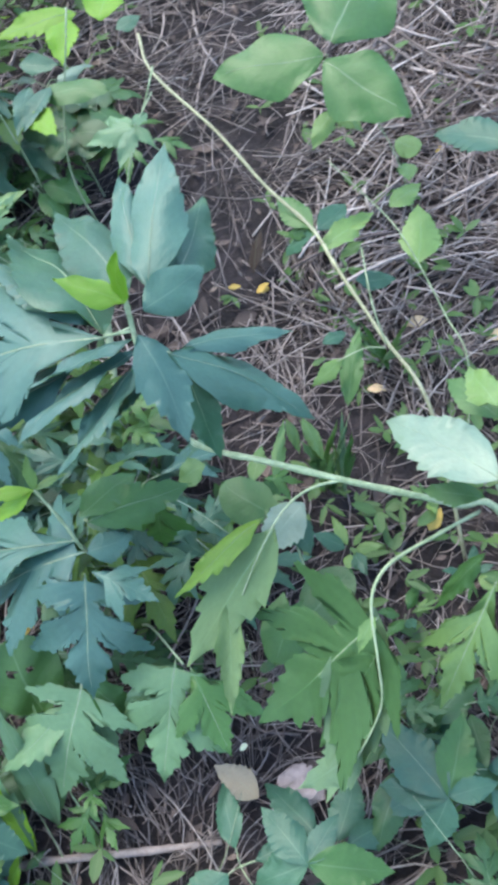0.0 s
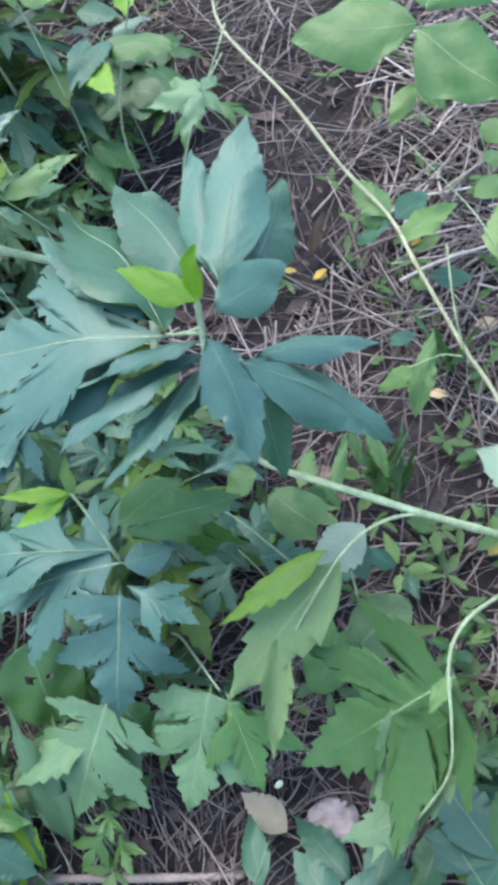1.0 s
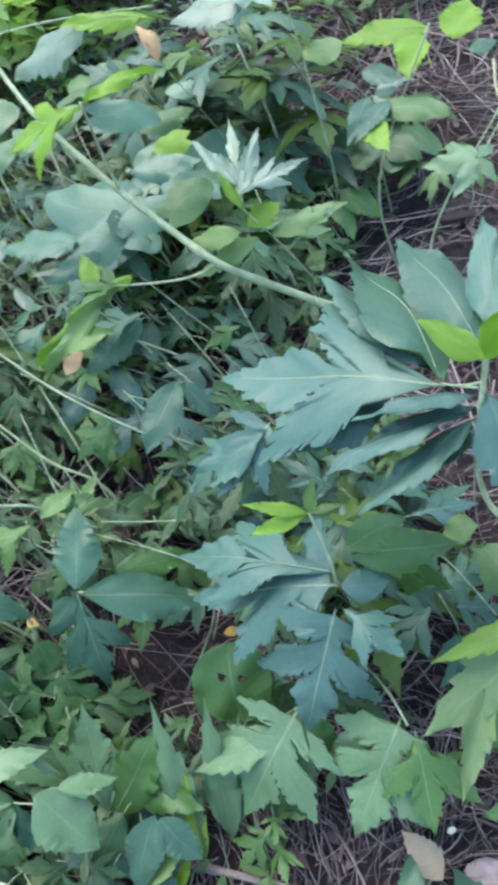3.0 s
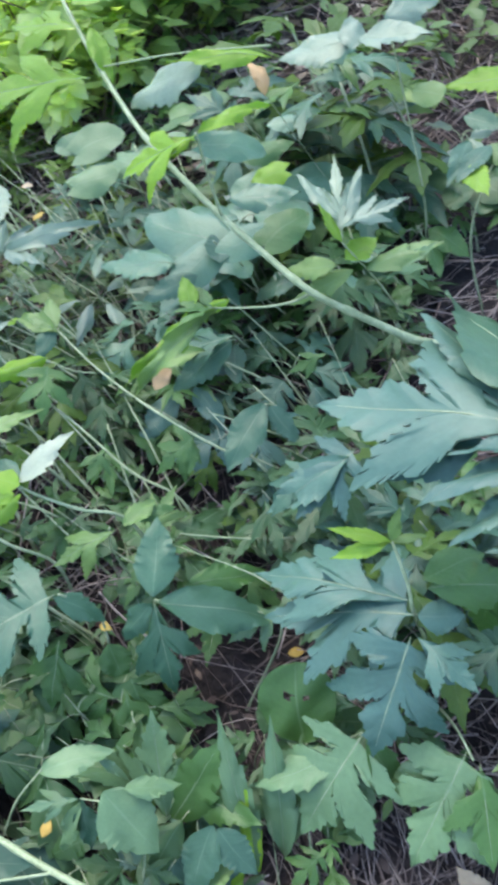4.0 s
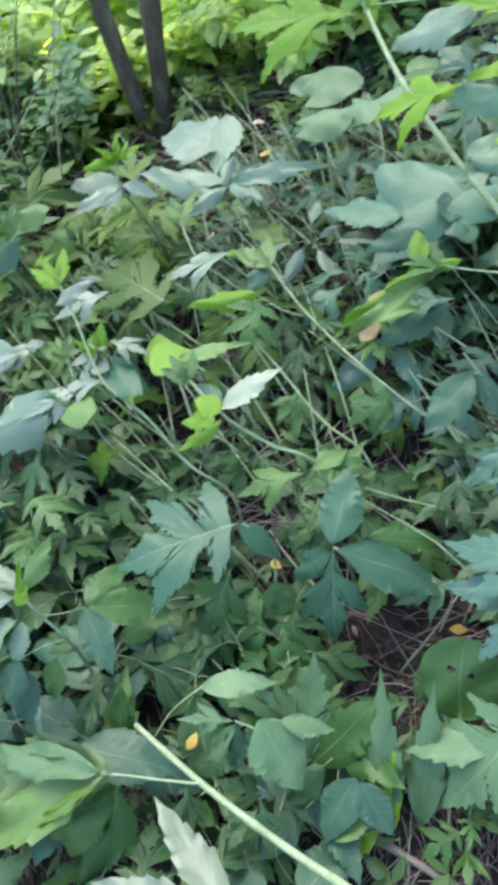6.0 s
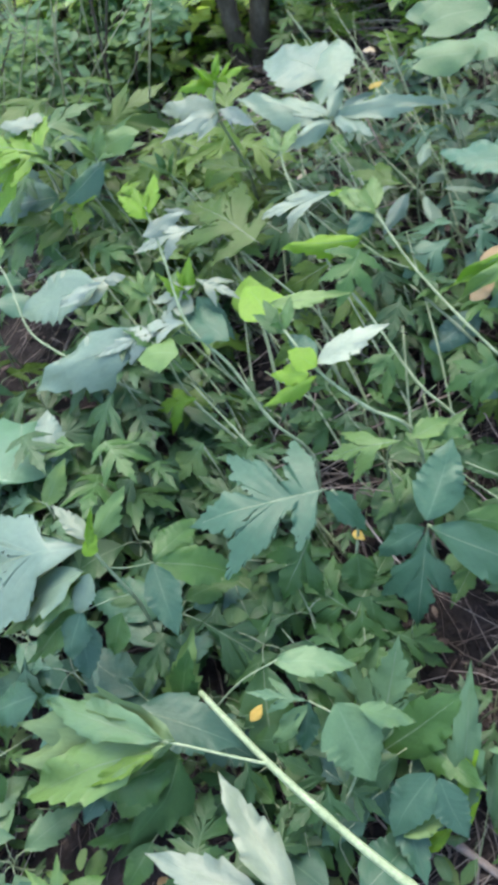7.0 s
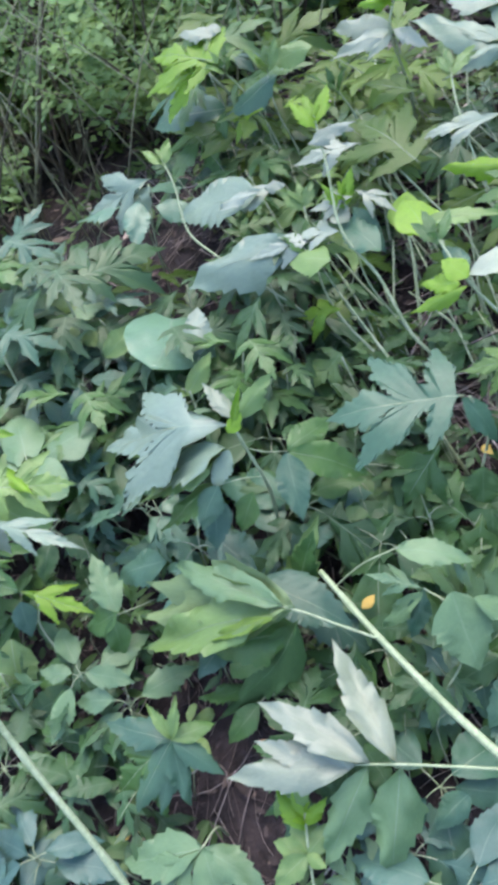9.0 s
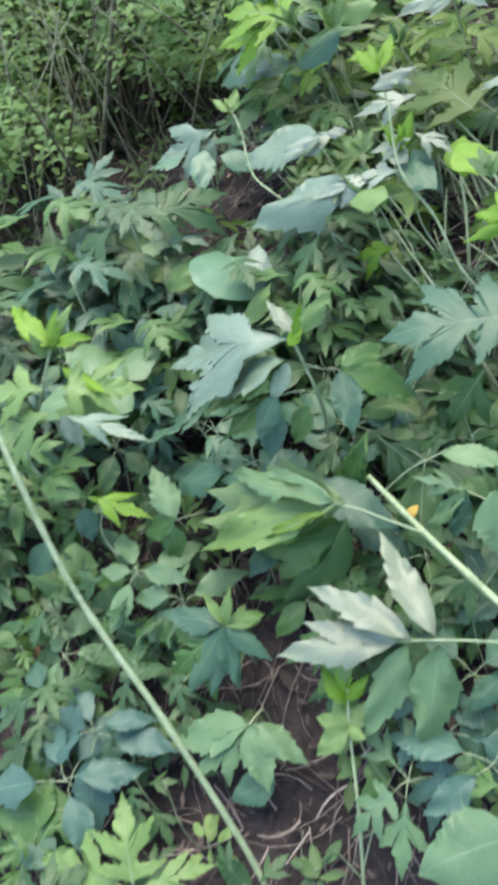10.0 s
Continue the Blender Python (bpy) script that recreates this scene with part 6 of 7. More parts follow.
leaf(pl, "cut3", "lite", (-0.974, -0.388, 0.356), (-1.065, -0.519, 0.277), -16, 0.70, 0.06)
pl = plant("broadleaf_weed", -0.780, -0.420, "low weed with dull green leaves and yellow-green tips", "plant")
stem(pl, 0.0030, 0.0020, (-0.780, -0.420, -0.050), (-0.925, -0.444, 0.053), (-0.935, -0.416, 0.135))
leaf(pl, "cut3", "lime", (-0.980, -0.433, 0.131), (-0.874, -0.348, 0.106), 8, 0.60, 0.06)
leaf(pl, "lance", "mid", (-0.980, -0.433, 0.131), (-1.089, -0.501, 0.118), -7, 0.40, 0.06)
leaf(pl, "ovate", "blue", (-0.983, -0.446, 0.100), (-0.944, -0.466, 0.050), -10, 0.70, 0.05)
leaf(pl, "ovate", "lite", (-0.956, -0.496, 0.066), (-0.864, -0.550, 0.006), -10, 0.60, 0.05)
leaf(pl, "ovate", "blue", (-0.987, -0.533, 0.060), (-0.968, -0.609, -0.006), -18, 0.60, 0.05)
leaf(pl, "ovate", "mid", (-0.867, -0.429, 0.038), (-0.884, -0.504, 0.009), -13, 0.60, 0.05)
leaf(pl, "ovate", "mid", (-0.829, -0.435, 0.040), (-0.784, -0.408, 0.015), 5, 0.50, 0.05)
pl = plant("cutleaf_coneflower", -0.420, -0.620, "weed with a bright lime cut leaf near the ground", "plant")
stem(pl, 0.0030, 0.0020, (-0.420, -0.620, -0.030), (-0.371, -0.661, 0.023), (-0.388, -0.626, 0.105))
leaf(pl, "cut5", "lite", (-0.382, -0.629, 0.105), (-0.495, -0.586, 0.123), 7, 1.00, 0.05)
leaf(pl, "cut3", "lite", (-0.389, -0.639, 0.104), (-0.509, -0.752, 0.045), -0, 0.80, 0.05)
leaf(pl, "cut3", "lite", (-0.375, -0.618, 0.107), (-0.348, -0.516, 0.079), 4, 0.70, 0.05)
pl = plant("broadleaf_weed", -0.620, -0.600, "low weed with broad dull green leaves in shade", "plant")
leaf(pl, "ovate", "mid", (-0.642, -0.667, 0.026), (-0.680, -0.779, 0.003), -7, 0.60, 0.05)
leaf(pl, "ovate", "mid", (-0.551, -0.683, 0.030), (-0.627, -0.808, 0.003), -4, 0.60, 0.05)
leaf(pl, "ovate", "blue", (-0.602, -0.640, 0.031), (-0.584, -0.566, 0.030), 8, 0.50, 0.05)
leaf(pl, "ovate", "mid", (-0.683, -0.617, 0.029), (-0.752, -0.627, 0.014), 3, 0.60, 0.05)
leaf(pl, "ovate", "mid", (-0.637, -0.615, 0.032), (-0.680, -0.578, 0.023), 10, 0.50, 0.05)
leaf(pl, "ovate", "mid", (-0.743, -0.684, 0.019), (-0.808, -0.735, -0.000), -2, 0.60, 0.05)
leaf(pl, "ovate", "blue", (-0.494, -0.737, 0.028), (-0.578, -0.793, 0.007), 2, 0.60, 0.05)
pl = plant("cutleaf_coneflower", -0.220, -0.400, "low weed with one pale broad leaf at the path edge", "plant")
leaf(pl, "ovate", "mint", (-0.151, -0.180, 0.226), (-0.185, -0.300, 0.171), -3, 0.70, 0.06)
leaf(pl, "cut3", "mid", (-0.205, -0.146, 0.146), (-0.264, -0.189, 0.118), -5, 0.80, 0.06)
leaf(pl, "ovate", "blue", (-0.319, -0.059, 0.148), (-0.314, -0.120, 0.122), -5, 0.60, 0.06)
pl = plant("broadleaf_weed", -0.620, 0.060, "low shaded weed with broad dark leaves under taller stems", "plant")
leaf(pl, "heart", "mid", (-0.675, 0.045, 0.119), (-0.748, 0.086, 0.139), 3, 0.80, 0.05)
leaf(pl, "ovate", "blue", (-0.788, -0.033, 0.124), (-0.905, -0.030, 0.117), -0, 0.60, 0.05)
leaf(pl, "ovate", "mid", (-0.800, 0.045, 0.151), (-0.755, 0.125, 0.162), 11, 0.50, 0.05)
leaf(pl, "lance", "lite", (-0.675, -0.091, 0.104), (-0.729, 0.016, 0.212), 18, 0.35, 0.04)
leaf(pl, "ovate", "blue", (-0.743, -0.064, 0.123), (-0.805, -0.147, 0.091), -9, 0.60, 0.05)
pl = plant("broadleaf_weed", -0.550, -0.170, "weed with large smooth green leaf at the path edge", "plant")
leaf(pl, "ovate", "mid", (-0.608, -0.109, 0.206), (-0.698, -0.233, 0.128), -8, 0.45, 0.06)
leaf(pl, "ovate", "lite", (-0.630, -0.145, 0.181), (-0.652, -0.227, 0.092), -13, 0.50, 0.06)
pl = plant("broadleaf_weed", -0.660, 0.020, "shaded weed with broad blue-green leaves", "plant")
leaf(pl, "ovate", "blue", (-0.704, -0.112, 0.201), (-0.573, -0.043, 0.175), 4, 0.55, 0.06)
leaf(pl, "ovate", "blue", (-0.847, -0.092, 0.244), (-0.790, -0.136, 0.193), -8, 0.60, 0.06)
leaf(pl, "ovate", "blue", (-0.860, -0.208, 0.141), (-0.915, -0.293, 0.089), -9, 0.60, 0.06)
leaf(pl, "cut3", "mid", (-0.605, 0.225, 0.141), (-0.552, 0.155, 0.077), -2, 0.80, 0.05)
leaf(pl, "ovate", "mid", (-0.711, 0.189, 0.131), (-0.630, 0.177, 0.095), 4, 0.70, 0.05)
leaf(pl, "cut3", "mid", (-0.690, 0.125, 0.146), (-0.691, 0.038, 0.097), -9, 0.90, 0.05)
leaf(pl, "ovate", "blue", (-0.373, 0.102, 0.182), (-0.366, 0.016, 0.133), -2, 0.60, 0.05)
leaf(pl, "ovate", "blue", (-0.364, 0.102, 0.183), (-0.299, 0.080, 0.144), 3, 0.60, 0.05)
leaf(pl, "lance", "lite", (-0.357, 0.026, 0.135), (-0.328, 0.094, 0.144), 3, 0.40, 0.05)
pl = plant("broadleaf_weed", -0.800, 0.100, "shaded weed with broad mid-green leaves", "plant")
leaf(pl, "ovate", "mid", (-0.813, 0.123, 0.119), (-0.686, 0.122, 0.086), 5, 0.70, 0.05)
leaf(pl, "cut3", "mid", (-0.695, 0.168, 0.130), (-0.664, 0.088, 0.064), -7, 0.90, 0.05)
leaf(pl, "ovate", "mid", (-0.666, 0.237, 0.159), (-0.577, 0.234, 0.104), 7, 0.60, 0.05)
leaf(pl, "cut3", "mid", (-0.601, 0.221, 0.161), (-0.541, 0.153, 0.098), -1, 0.90, 0.05)
leaf(pl, "heart", "mid", (-0.970, 0.192, 0.097), (-1.071, 0.202, 0.092), -5, 0.70, 0.05)
leaf(pl, "ovate", "mid", (-0.985, 0.096, 0.126), (-0.992, 0.187, 0.115), 13, 0.60, 0.05)


# ---- smaller weeds that stand between the tall ones ----
WEED_KINDS = {  # leaf forms, width, droop of the leaves, name, words
    "leaflets": (("ovate", "lance", "ovate"), 0.52, 0.35, "broadleaf_weed", "low weed with toothed oval {} leaves"),
    "fan": (("cut3", "cut5", "cut3"), 0.85, 0.45, "cutleaf_coneflower", "low cutleaf weed with a fan of lobed {} leaves"),
    "hearts": (("heart", "plain", "heart"), 0.80, 0.12, "broadleaf_weed", "weed with smooth rounded {} leaves on thin stalks"),
    "lances": (("taper", "lance", "taper"), 0.28, 0.25, "cutleaf_coneflower", "weed with a star of narrow {} leaves"),
    "upright": (("taper", "lance", "cut3"), 0.34, -1.3, "broadleaf_weed", "clump of upright {} lance-shaped leaves"),
}
# the grey and deep tints carry sky sheen and shade in their colour
TINT_WORDS = {"sage": "blue-green", "mint": "pale green", "blue": "dark blue-green", "deep": "dark green", "teal": "teal green", "mid": "mid-green", "olive": "olive green", "grey": "grey-green"}
WEEDS = random.Random(61)


def weed(x, y, h, ln, n, kind, tint):
    """A low weed: a bent stem with thin leaf stalks that spread from its upper part."""
    forms, wide, droop, name, words = WEED_KINDS[kind]
    r = WEEDS
    ob = plant(name, x, y, words.format(TINT_WORDS[tint]), "plant")
    foot = Vector((x + r.uniform(0.0, 0.05), y + r.uniform(-0.03, 0.03), gz(x, y) - 0.01))
    top = Vector((x, y, gz(x, y) + h))
    stem(ob, 0.0035, 0.0018, foot, foot.lerp(top, 0.5) + Vector((r.uniform(-0.02, 0.03), r.uniform(-0.02, 0.02), 0)), top)
    turn = r.uniform(0, 6.28)
    for i in range(n):
        a = turn + i * 6.28 / n + r.uniform(-0.45, 0.45)
        out = Vector((math.cos(a), math.sin(a), 0))
        size = ln * r.uniform(0.75, 1.2)
        q = top - Vector((0, 0, h * r.uniform(0.0, 0.22)))
        if kind == "upright":
            base = q - Vector((0, 0, 0.5 * h)) + out * 0.012
            tip = base + out * size * 0.45 + Vector((0, 0, size * 1.1))
        else:
            base = q + out * size * r.uniform(0.18, 0.4) + Vector((0, 0, r.uniform(0.0, 0.02)))
            tip = base + out * size + Vector((0, 0, -droop * size * r.uniform(0.5, 1.5)))
        stem(ob, 0.0015, 0.0010, q, q.lerp(base, 0.5) + Vector((0, 0, 0.006)), base, name="petiole")
        leaf(ob, forms[i % 3], tint, base, tip, r.uniform(-22, 22), wide * r.uniform(0.85, 1.15), r.uniform(0.04, 0.10))
    return ob


weed(-1.51, -0.2, 0.26, 0.085, 6, "leaflets", "sage")
weed(-1.47, -0.3, 0.24, 0.08, 5, "leaflets", "sage")
weed(-1.56, 0.17, 0.26, 0.11, 4, "leaflets", "sage")
weed(-0.99, -0.19, 0.14, 0.11, 5, "leaflets", "sage")
weed(-0.61, 1.03, 0.2, 0.1, 4, "leaflets", "sage")
weed(-0.86, 0.97, 0.24, 0.1, 5, "leaflets", "sage")
weed(-1.39, -0.15, 0.24, 0.085, 6, "leaflets", "mint")
weed(-1.31, -0.33, 0.24, 0.07, 5, "leaflets", "mint")
weed(-0.81, -0.42, 0.13, 0.085, 5, "leaflets", "mint")
weed(-0.78, -0.6, 0.1, 0.075, 5, "leaflets", "mint")
weed(-0.73, -0.38, 0.1, 0.09, 5, "leaflets", "mint")
weed(-1.15, -0.31, 0.24, 0.1, 4, "hearts", "mint")
weed(-1.1, 1.42, 0.2, 0.09, 4, "hearts", "mint")
weed(-0.85, 1.43, 0.2, 0.08, 4, "hearts", "sage")
weed(-1.27, -0.15, 0.2, 0.08, 5, "leaflets", "blue")
weed(-0.72, -0.65, 0.1, 0.09, 5, "leaflets", "blue")
weed(-0.35, -0.08, 0.1, 0.11, 5, "leaflets", "blue")
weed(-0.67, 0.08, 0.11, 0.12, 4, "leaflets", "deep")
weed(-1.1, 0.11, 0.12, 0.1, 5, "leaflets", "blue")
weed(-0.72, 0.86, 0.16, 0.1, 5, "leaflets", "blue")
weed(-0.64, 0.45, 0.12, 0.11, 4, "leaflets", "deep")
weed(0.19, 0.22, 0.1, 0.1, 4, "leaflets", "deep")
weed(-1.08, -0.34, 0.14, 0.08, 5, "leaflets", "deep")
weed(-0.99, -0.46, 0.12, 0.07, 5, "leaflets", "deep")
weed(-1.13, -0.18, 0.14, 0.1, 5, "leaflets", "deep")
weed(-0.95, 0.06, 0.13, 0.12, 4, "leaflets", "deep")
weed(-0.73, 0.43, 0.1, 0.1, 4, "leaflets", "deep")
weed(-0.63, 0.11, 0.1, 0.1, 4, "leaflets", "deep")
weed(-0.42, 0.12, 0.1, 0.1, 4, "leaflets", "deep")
weed(-0.9, -0.53, 0.14, 0.09, 4, "upright", "mint")
weed(-0.73, -0.07, 0.12, 0.11, 4, "upright", "mint")
weed(-0.51, 0.12, 0.12, 0.12, 5, "upright", "mint")
weed(-0.62, -0.6, 0.12, 0.1, 6, "leaflets", "teal")
weed(-0.58, -0.67, 0.12, 0.1, 5, "leaflets", "teal")
weed(-0.24, -0.14, 0.12, 0.11, 5, "leaflets", "teal")
weed(-0.71, -0.09, 0.13, 0.12, 4, "leaflets", "blue")
weed(-0.79, 0.02, 0.14, 0.12, 4, "leaflets", "blue")
weed(-0.41, 0.06, 0.09, 0.1, 5, "leaflets", "blue")
weed(-0.77, 0.76, 0.14, 0.11, 4, "leaflets", "teal")
weed(0.27, 0.2, 0.1, 0.1, 4, "leaflets", "blue")
weed(0.1, 0.1, 0.08, 0.1, 5, "leaflets", "blue")
weed(-0.02, 0.08, 0.08, 0.09, 4, "leaflets", "blue")
weed(-0.96, -0.17, 0.14, 0.1, 5, "fan", "blue")
weed(-0.59, 0.84, 0.14, 0.1, 5, "fan", "blue")
weed(-0.31, -0.16, 0.1, 0.1, 5, "fan", "teal")
weed(-0.62, 0.71, 0.14, 0.11, 4, "fan", "teal")
weed(-0.32, 0.56, 0.14, 0.1, 4, "fan", "teal")
weed(-0.2, 0.56, 0.16, 0.1, 4, "fan", "teal")
weed(-0.29, -0.24, 0.1, 0.08, 5, "fan", "mint")
weed(-1.07, -0.01, 0.22, 0.08, 6, "fan", "mint")
weed(-0.29, 1.32, 0.14, 0.09, 4, "fan", "mid")
weed(-0.39, 0.45, 0.14, 0.1, 4, "fan", "mint")
weed(-0.79, 0.14, 0.13, 0.13, 4, "fan", "deep")
weed(-0.65, 0.16, 0.12, 0.13, 4, "fan", "deep")
weed(-0.8, 0.02, 0.14, 0.13, 4, "fan", "deep")
weed(-1.66, 0.33, 0.18, 0.11, 5, "fan", "deep")
weed(-1.18, 0.71, 0.2, 0.12, 5, "fan", "deep")
weed(-0.59, 0.19, 0.1, 0.11, 4, "fan", "deep")
weed(-0.8, 0.13, 0.12, 0.12, 4, "fan", "deep")
weed(-0.54, -0.02, 0.1, 0.1, 4, "fan", "deep")
weed(-0.33, 0.55, 0.14, 0.1, 4, "fan", "deep")
weed(-0.58, 0.2, 0.1, 0.12, 4, "fan", "mid")
weed(-1.55, 0.45, 0.2, 0.12, 5, "fan", "mid")
weed(-0.88, 0.62, 0.14, 0.11, 4, "fan", "mid")
weed(-0.54, 0.46, 0.1, 0.1, 4, "fan", "mid")
weed(-0.83, 0.48, 0.1, 0.09, 5, "fan", "mid")
weed(-0.46, 1.29, 0.1, 0.07, 5, "fan", "mid")
weed(-0.86, -0.15, 0.13, 0.11, 5, "fan", "sage")
weed(-0.89, 0.82, 0.2, 0.1, 5, "fan", "sage")
weed(-0.48, 0.62, 0.12, 0.1, 4, "fan", "sage")
weed(-0.6, -0.19, 0.09, 0.08, 5, "leaflets", "mid")
weed(-0.48, -0.06, 0.08, 0.08, 5, "leaflets", "mid")
weed(-1.27, 0.85, 0.2, 0.1, 5, "leaflets", "mid")
weed(-0.5, 1.24, 0.12, 0.08, 5, "leaflets", "mid")
weed(-1.21, 0.4, 0.12, 0.1, 4, "fan", "olive")
weed(-1.44, 0.62, 0.2, 0.12, 5, "fan", "olive")
weed(-1.01, 0.65, 0.2, 0.13, 4, "fan", "olive")
weed(-1.47, 0.09, 0.12, 0.1, 5, "fan", "olive")
weed(-0.97, 0.54, 0.12, 0.09, 4, "fan", "olive")
weed(-1.1, 0.36, 0.14, 0.1, 4, "fan", "olive")
weed(-1.29, 0.56, 0.2, 0.11, 4, "fan", "olive")
weed(-0.66, 0.67, 0.12, 0.09, 4, "fan", "olive")
weed(-1.04, 0.87, 0.2, 0.1, 6, "lances", "grey")
weed(-0.47, 1.41, 0.2, 0.08, 5, "lances", "grey")
weed(-0.82, 0.97, 0.24, 0.1, 5, "hearts", "sage")
weed(-0.75, 1.16, 0.26, 0.1, 4, "hearts", "sage")
weed(-0.78, 1.05, 0.26, 0.1, 4, "hearts", "sage")
weed(-0.44, 1.34, 0.16, 0.08, 4, "hearts", "deep")
weed(-0.38, 1.47, 0.12, 0.07, 4, "hearts", "deep")
weed(-0.39, 1.41, 0.14, 0.09, 4, "hearts", "deep")


# ---- undergrowth between them: a few kinds, repeated ----
def filler(name, label, rng, kind, tint):
    ob = new(name)
    tagged(ob, label, "plant", "undergrowth weeds")
    h = {"cone": 0.26, "broad": 0.17, "small": 0.09}[kind]
    lean = Vector((-0.35 * h, 0.05 * h, h))
    v, f = tube(curve_points([(0, 0, -0.02), lean * 0.45 + Vector((0.01, 0, 0)), lean * 0.9]), 0.003 if kind != "small" else 0.0015, 0.0015, 6, False)
    child("stem", link("stem", v, f, [STEM]), ob)
    n = {"cone": 9, "broad": 7, "small": 7}[kind]
    for i in range(n):
        s = 0.35 + 0.65 * i / (n - 1)
        a = i * 2.4 + rng.random()
        ln = {"cone": 0.125, "broad": 0.095, "small": 0.045}[kind] * (1.15 - 0.5 * s) * rng.uniform(0.8, 1.2) * 1.3
        foot = lean * s
        d = Vector((math.cos(a), math.sin(a), rng.uniform(-0.45, 0.25)))
        shape = {"cone": ("cut5", "cut3", "cut5"), "broad": ("cut3", "ovate", "cut5"), "small": ("ovate", "round", "lance")}[kind][i % 3]
        wd = 0.9 if shape.startswith("cut") else 0.4 if shape == "lance" else 0.5
        leaf(ob, shape, tint, foot + d * 0.02, foot + d * (0.02 + ln), rng.uniform(-25, 25), wd, 0.07, False)
    return ob


rng = random.Random(21)
KINDS = [filler("cutleaf_coneflower", "cutleaf weed with lobed blue-green leaves among others", rng, "cone", "blue"),
         filler("cutleaf_coneflower", "cutleaf weed with lobed mid-green leaves among others", rng, "cone", "mid"),
         filler("cutleaf_coneflower", "cutleaf weed with olive green lobed leaves among others", rng, "cone", "olive"),
         filler("broadleaf_weed", "low weed with broad toothed dark green leaves", rng, "broad", "mid"),
         filler("broadleaf_weed", "low weed with broad toothed light green leaves", rng, "broad", "lite"),
         # copy for the far zone, sunlight put into its tint
         filler("cutleaf_coneflower", "cutleaf weed with lobed leaves coloured yellow-green as if sunlit", rng, "cone", "spring"),
         filler("seedling", "small green seedling with rounded leaves", rng, "small", "deep"),
         filler("seedling", "small light green seedling with rounded leaves", rng, "small", "lite"),
         # darker copies of the two kinds above, shade put into their colour
         filler("cutleaf_coneflower", "cutleaf weed with lobed leaves darkened in colour as if shaded", rng, "cone", "deep"),
         filler("broadleaf_weed", "low weed with broad leaves darkened in colour as if shaded", rng, "broad", "deep")]
BARE = [(0.25, 1.15, 0.62), (0.06, 0.15, 0.16), (0.15, 1.75, 0.5), (-0.44, 0.36, 0.15), (-0.05, 0.17, 0.13), (-0.55, -0.27, 0.1), (0.22, 0.5, 0.2), (-0.28, 1.1, 0.16), (-0.42, -0.42, 0.12), (-0.12, 0.75, 0.12), (-0.45, 1.75, 0.34), (-0.8, 1.95, 0.3), (-0.3, 1.35, 0.2), (-1.70, 1.08, 0.16), (-1.52, 0.12, 0.25)]
spots = []
first = {id(k): True for k in KINDS}
tries = 0
while len(spots) < FILLERS and tries < 12000:
    tries += 1
    x, y = rng.uniform(-2.6, 0.75), rng.uniform(-1.0, 2.6)
    if any((x - a) ** 2 + (y - b) ** 2 < r * r for a, b, r in BARE):
        continue
    if (x + 0.1) ** 2 + (y + 0.15) ** 2 < 0.3 ** 2 or any((x - a) ** 2 + (y - b) ** 2 < 0.085 ** 2 for a, b in spots):
        continue
    if (x < -1.58 - 0.2 * y and y < 1.0) or (y > 1.75 and x < -0.75):
        continue
    reach = math.hypot(x + 0.1, y)
    if reach > 1.72 and x < -0.5 and rng.random() < 0.55:
        continue
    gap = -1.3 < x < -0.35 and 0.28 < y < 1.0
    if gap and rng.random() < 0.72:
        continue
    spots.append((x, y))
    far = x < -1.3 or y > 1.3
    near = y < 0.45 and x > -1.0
    # gap and near spots mostly get the copies with shade painted into them
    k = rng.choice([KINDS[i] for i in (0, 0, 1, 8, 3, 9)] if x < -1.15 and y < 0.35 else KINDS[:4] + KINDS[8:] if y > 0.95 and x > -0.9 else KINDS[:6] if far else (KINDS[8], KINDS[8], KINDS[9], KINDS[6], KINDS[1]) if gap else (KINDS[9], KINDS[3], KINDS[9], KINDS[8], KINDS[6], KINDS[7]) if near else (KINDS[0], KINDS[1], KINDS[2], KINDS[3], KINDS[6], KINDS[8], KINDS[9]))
    m = pose(x, y, gz(x, y), rng.uniform(-8, 8), rng.uniform(-8, 8), rng.uniform(-40, 40) if k in KINDS[:3] + KINDS[8:9] else rng.uniform(0, 360))
    m = m @ Matrix.Scale(rng.uniform(0.75, 1.25) * (0.66 if gap else 0.66 if near else 0.55 if (reach > 1.72 and x < -0.5) or (reach > 1.4 and x < -0.9 and y > -0.45 * x) else 1.15 if far else 0.85), 4)
    if first[id(k)]:
        first[id(k)] = False
        k.matrix_basis = m
    else:
        o = copy_thing(k, m)
        o.matrix_basis = m

# low ground cover, too small to count
def sprigs(count, box, size, rng, keep, height):
    verts, faces, uvs = [], [], []
    for _ in range(count):
        x, y = rng.uniform(box[0], box[1]), rng.uniform(box[2], box[3])
        if not keep(x, y):
            continue
        z0 = gz(x, y) + rng.uniform(0.005, height)
        for _ in range(4):
            a, ln, up = rng.uniform(0, 6.28), rng.uniform(*size), rng.uniform(-0.3, 0.5)
            c, s = math.cos(a), math.sin(a)
            wd = ln * rng.uniform(0.16, 0.3)
            o = len(verts)
            for px, py, pz in ((0, 0, 0), (0.35, -0.8, 0.02), (0.35, 0.8, 0.02), (0.4, 0, -0.03), (0.75, -0.6, 0), (0.75, 0.6, 0), (1, 0, -0.06)):
                verts.append((x + c * px * ln - s * py * wd, y + s * px * ln + c * py * wd, z0 + up * px * ln + pz * ln))
                uvs.append((px, py))
            faces += [(o, o + 1, o + 3), (o, o + 3, o + 2), (o + 1, o + 4, o + 3), (o + 3, o + 5, o + 2), (o + 4, o + 6, o + 3), (o + 3, o + 6, o + 5)]
    return verts, faces, uvs


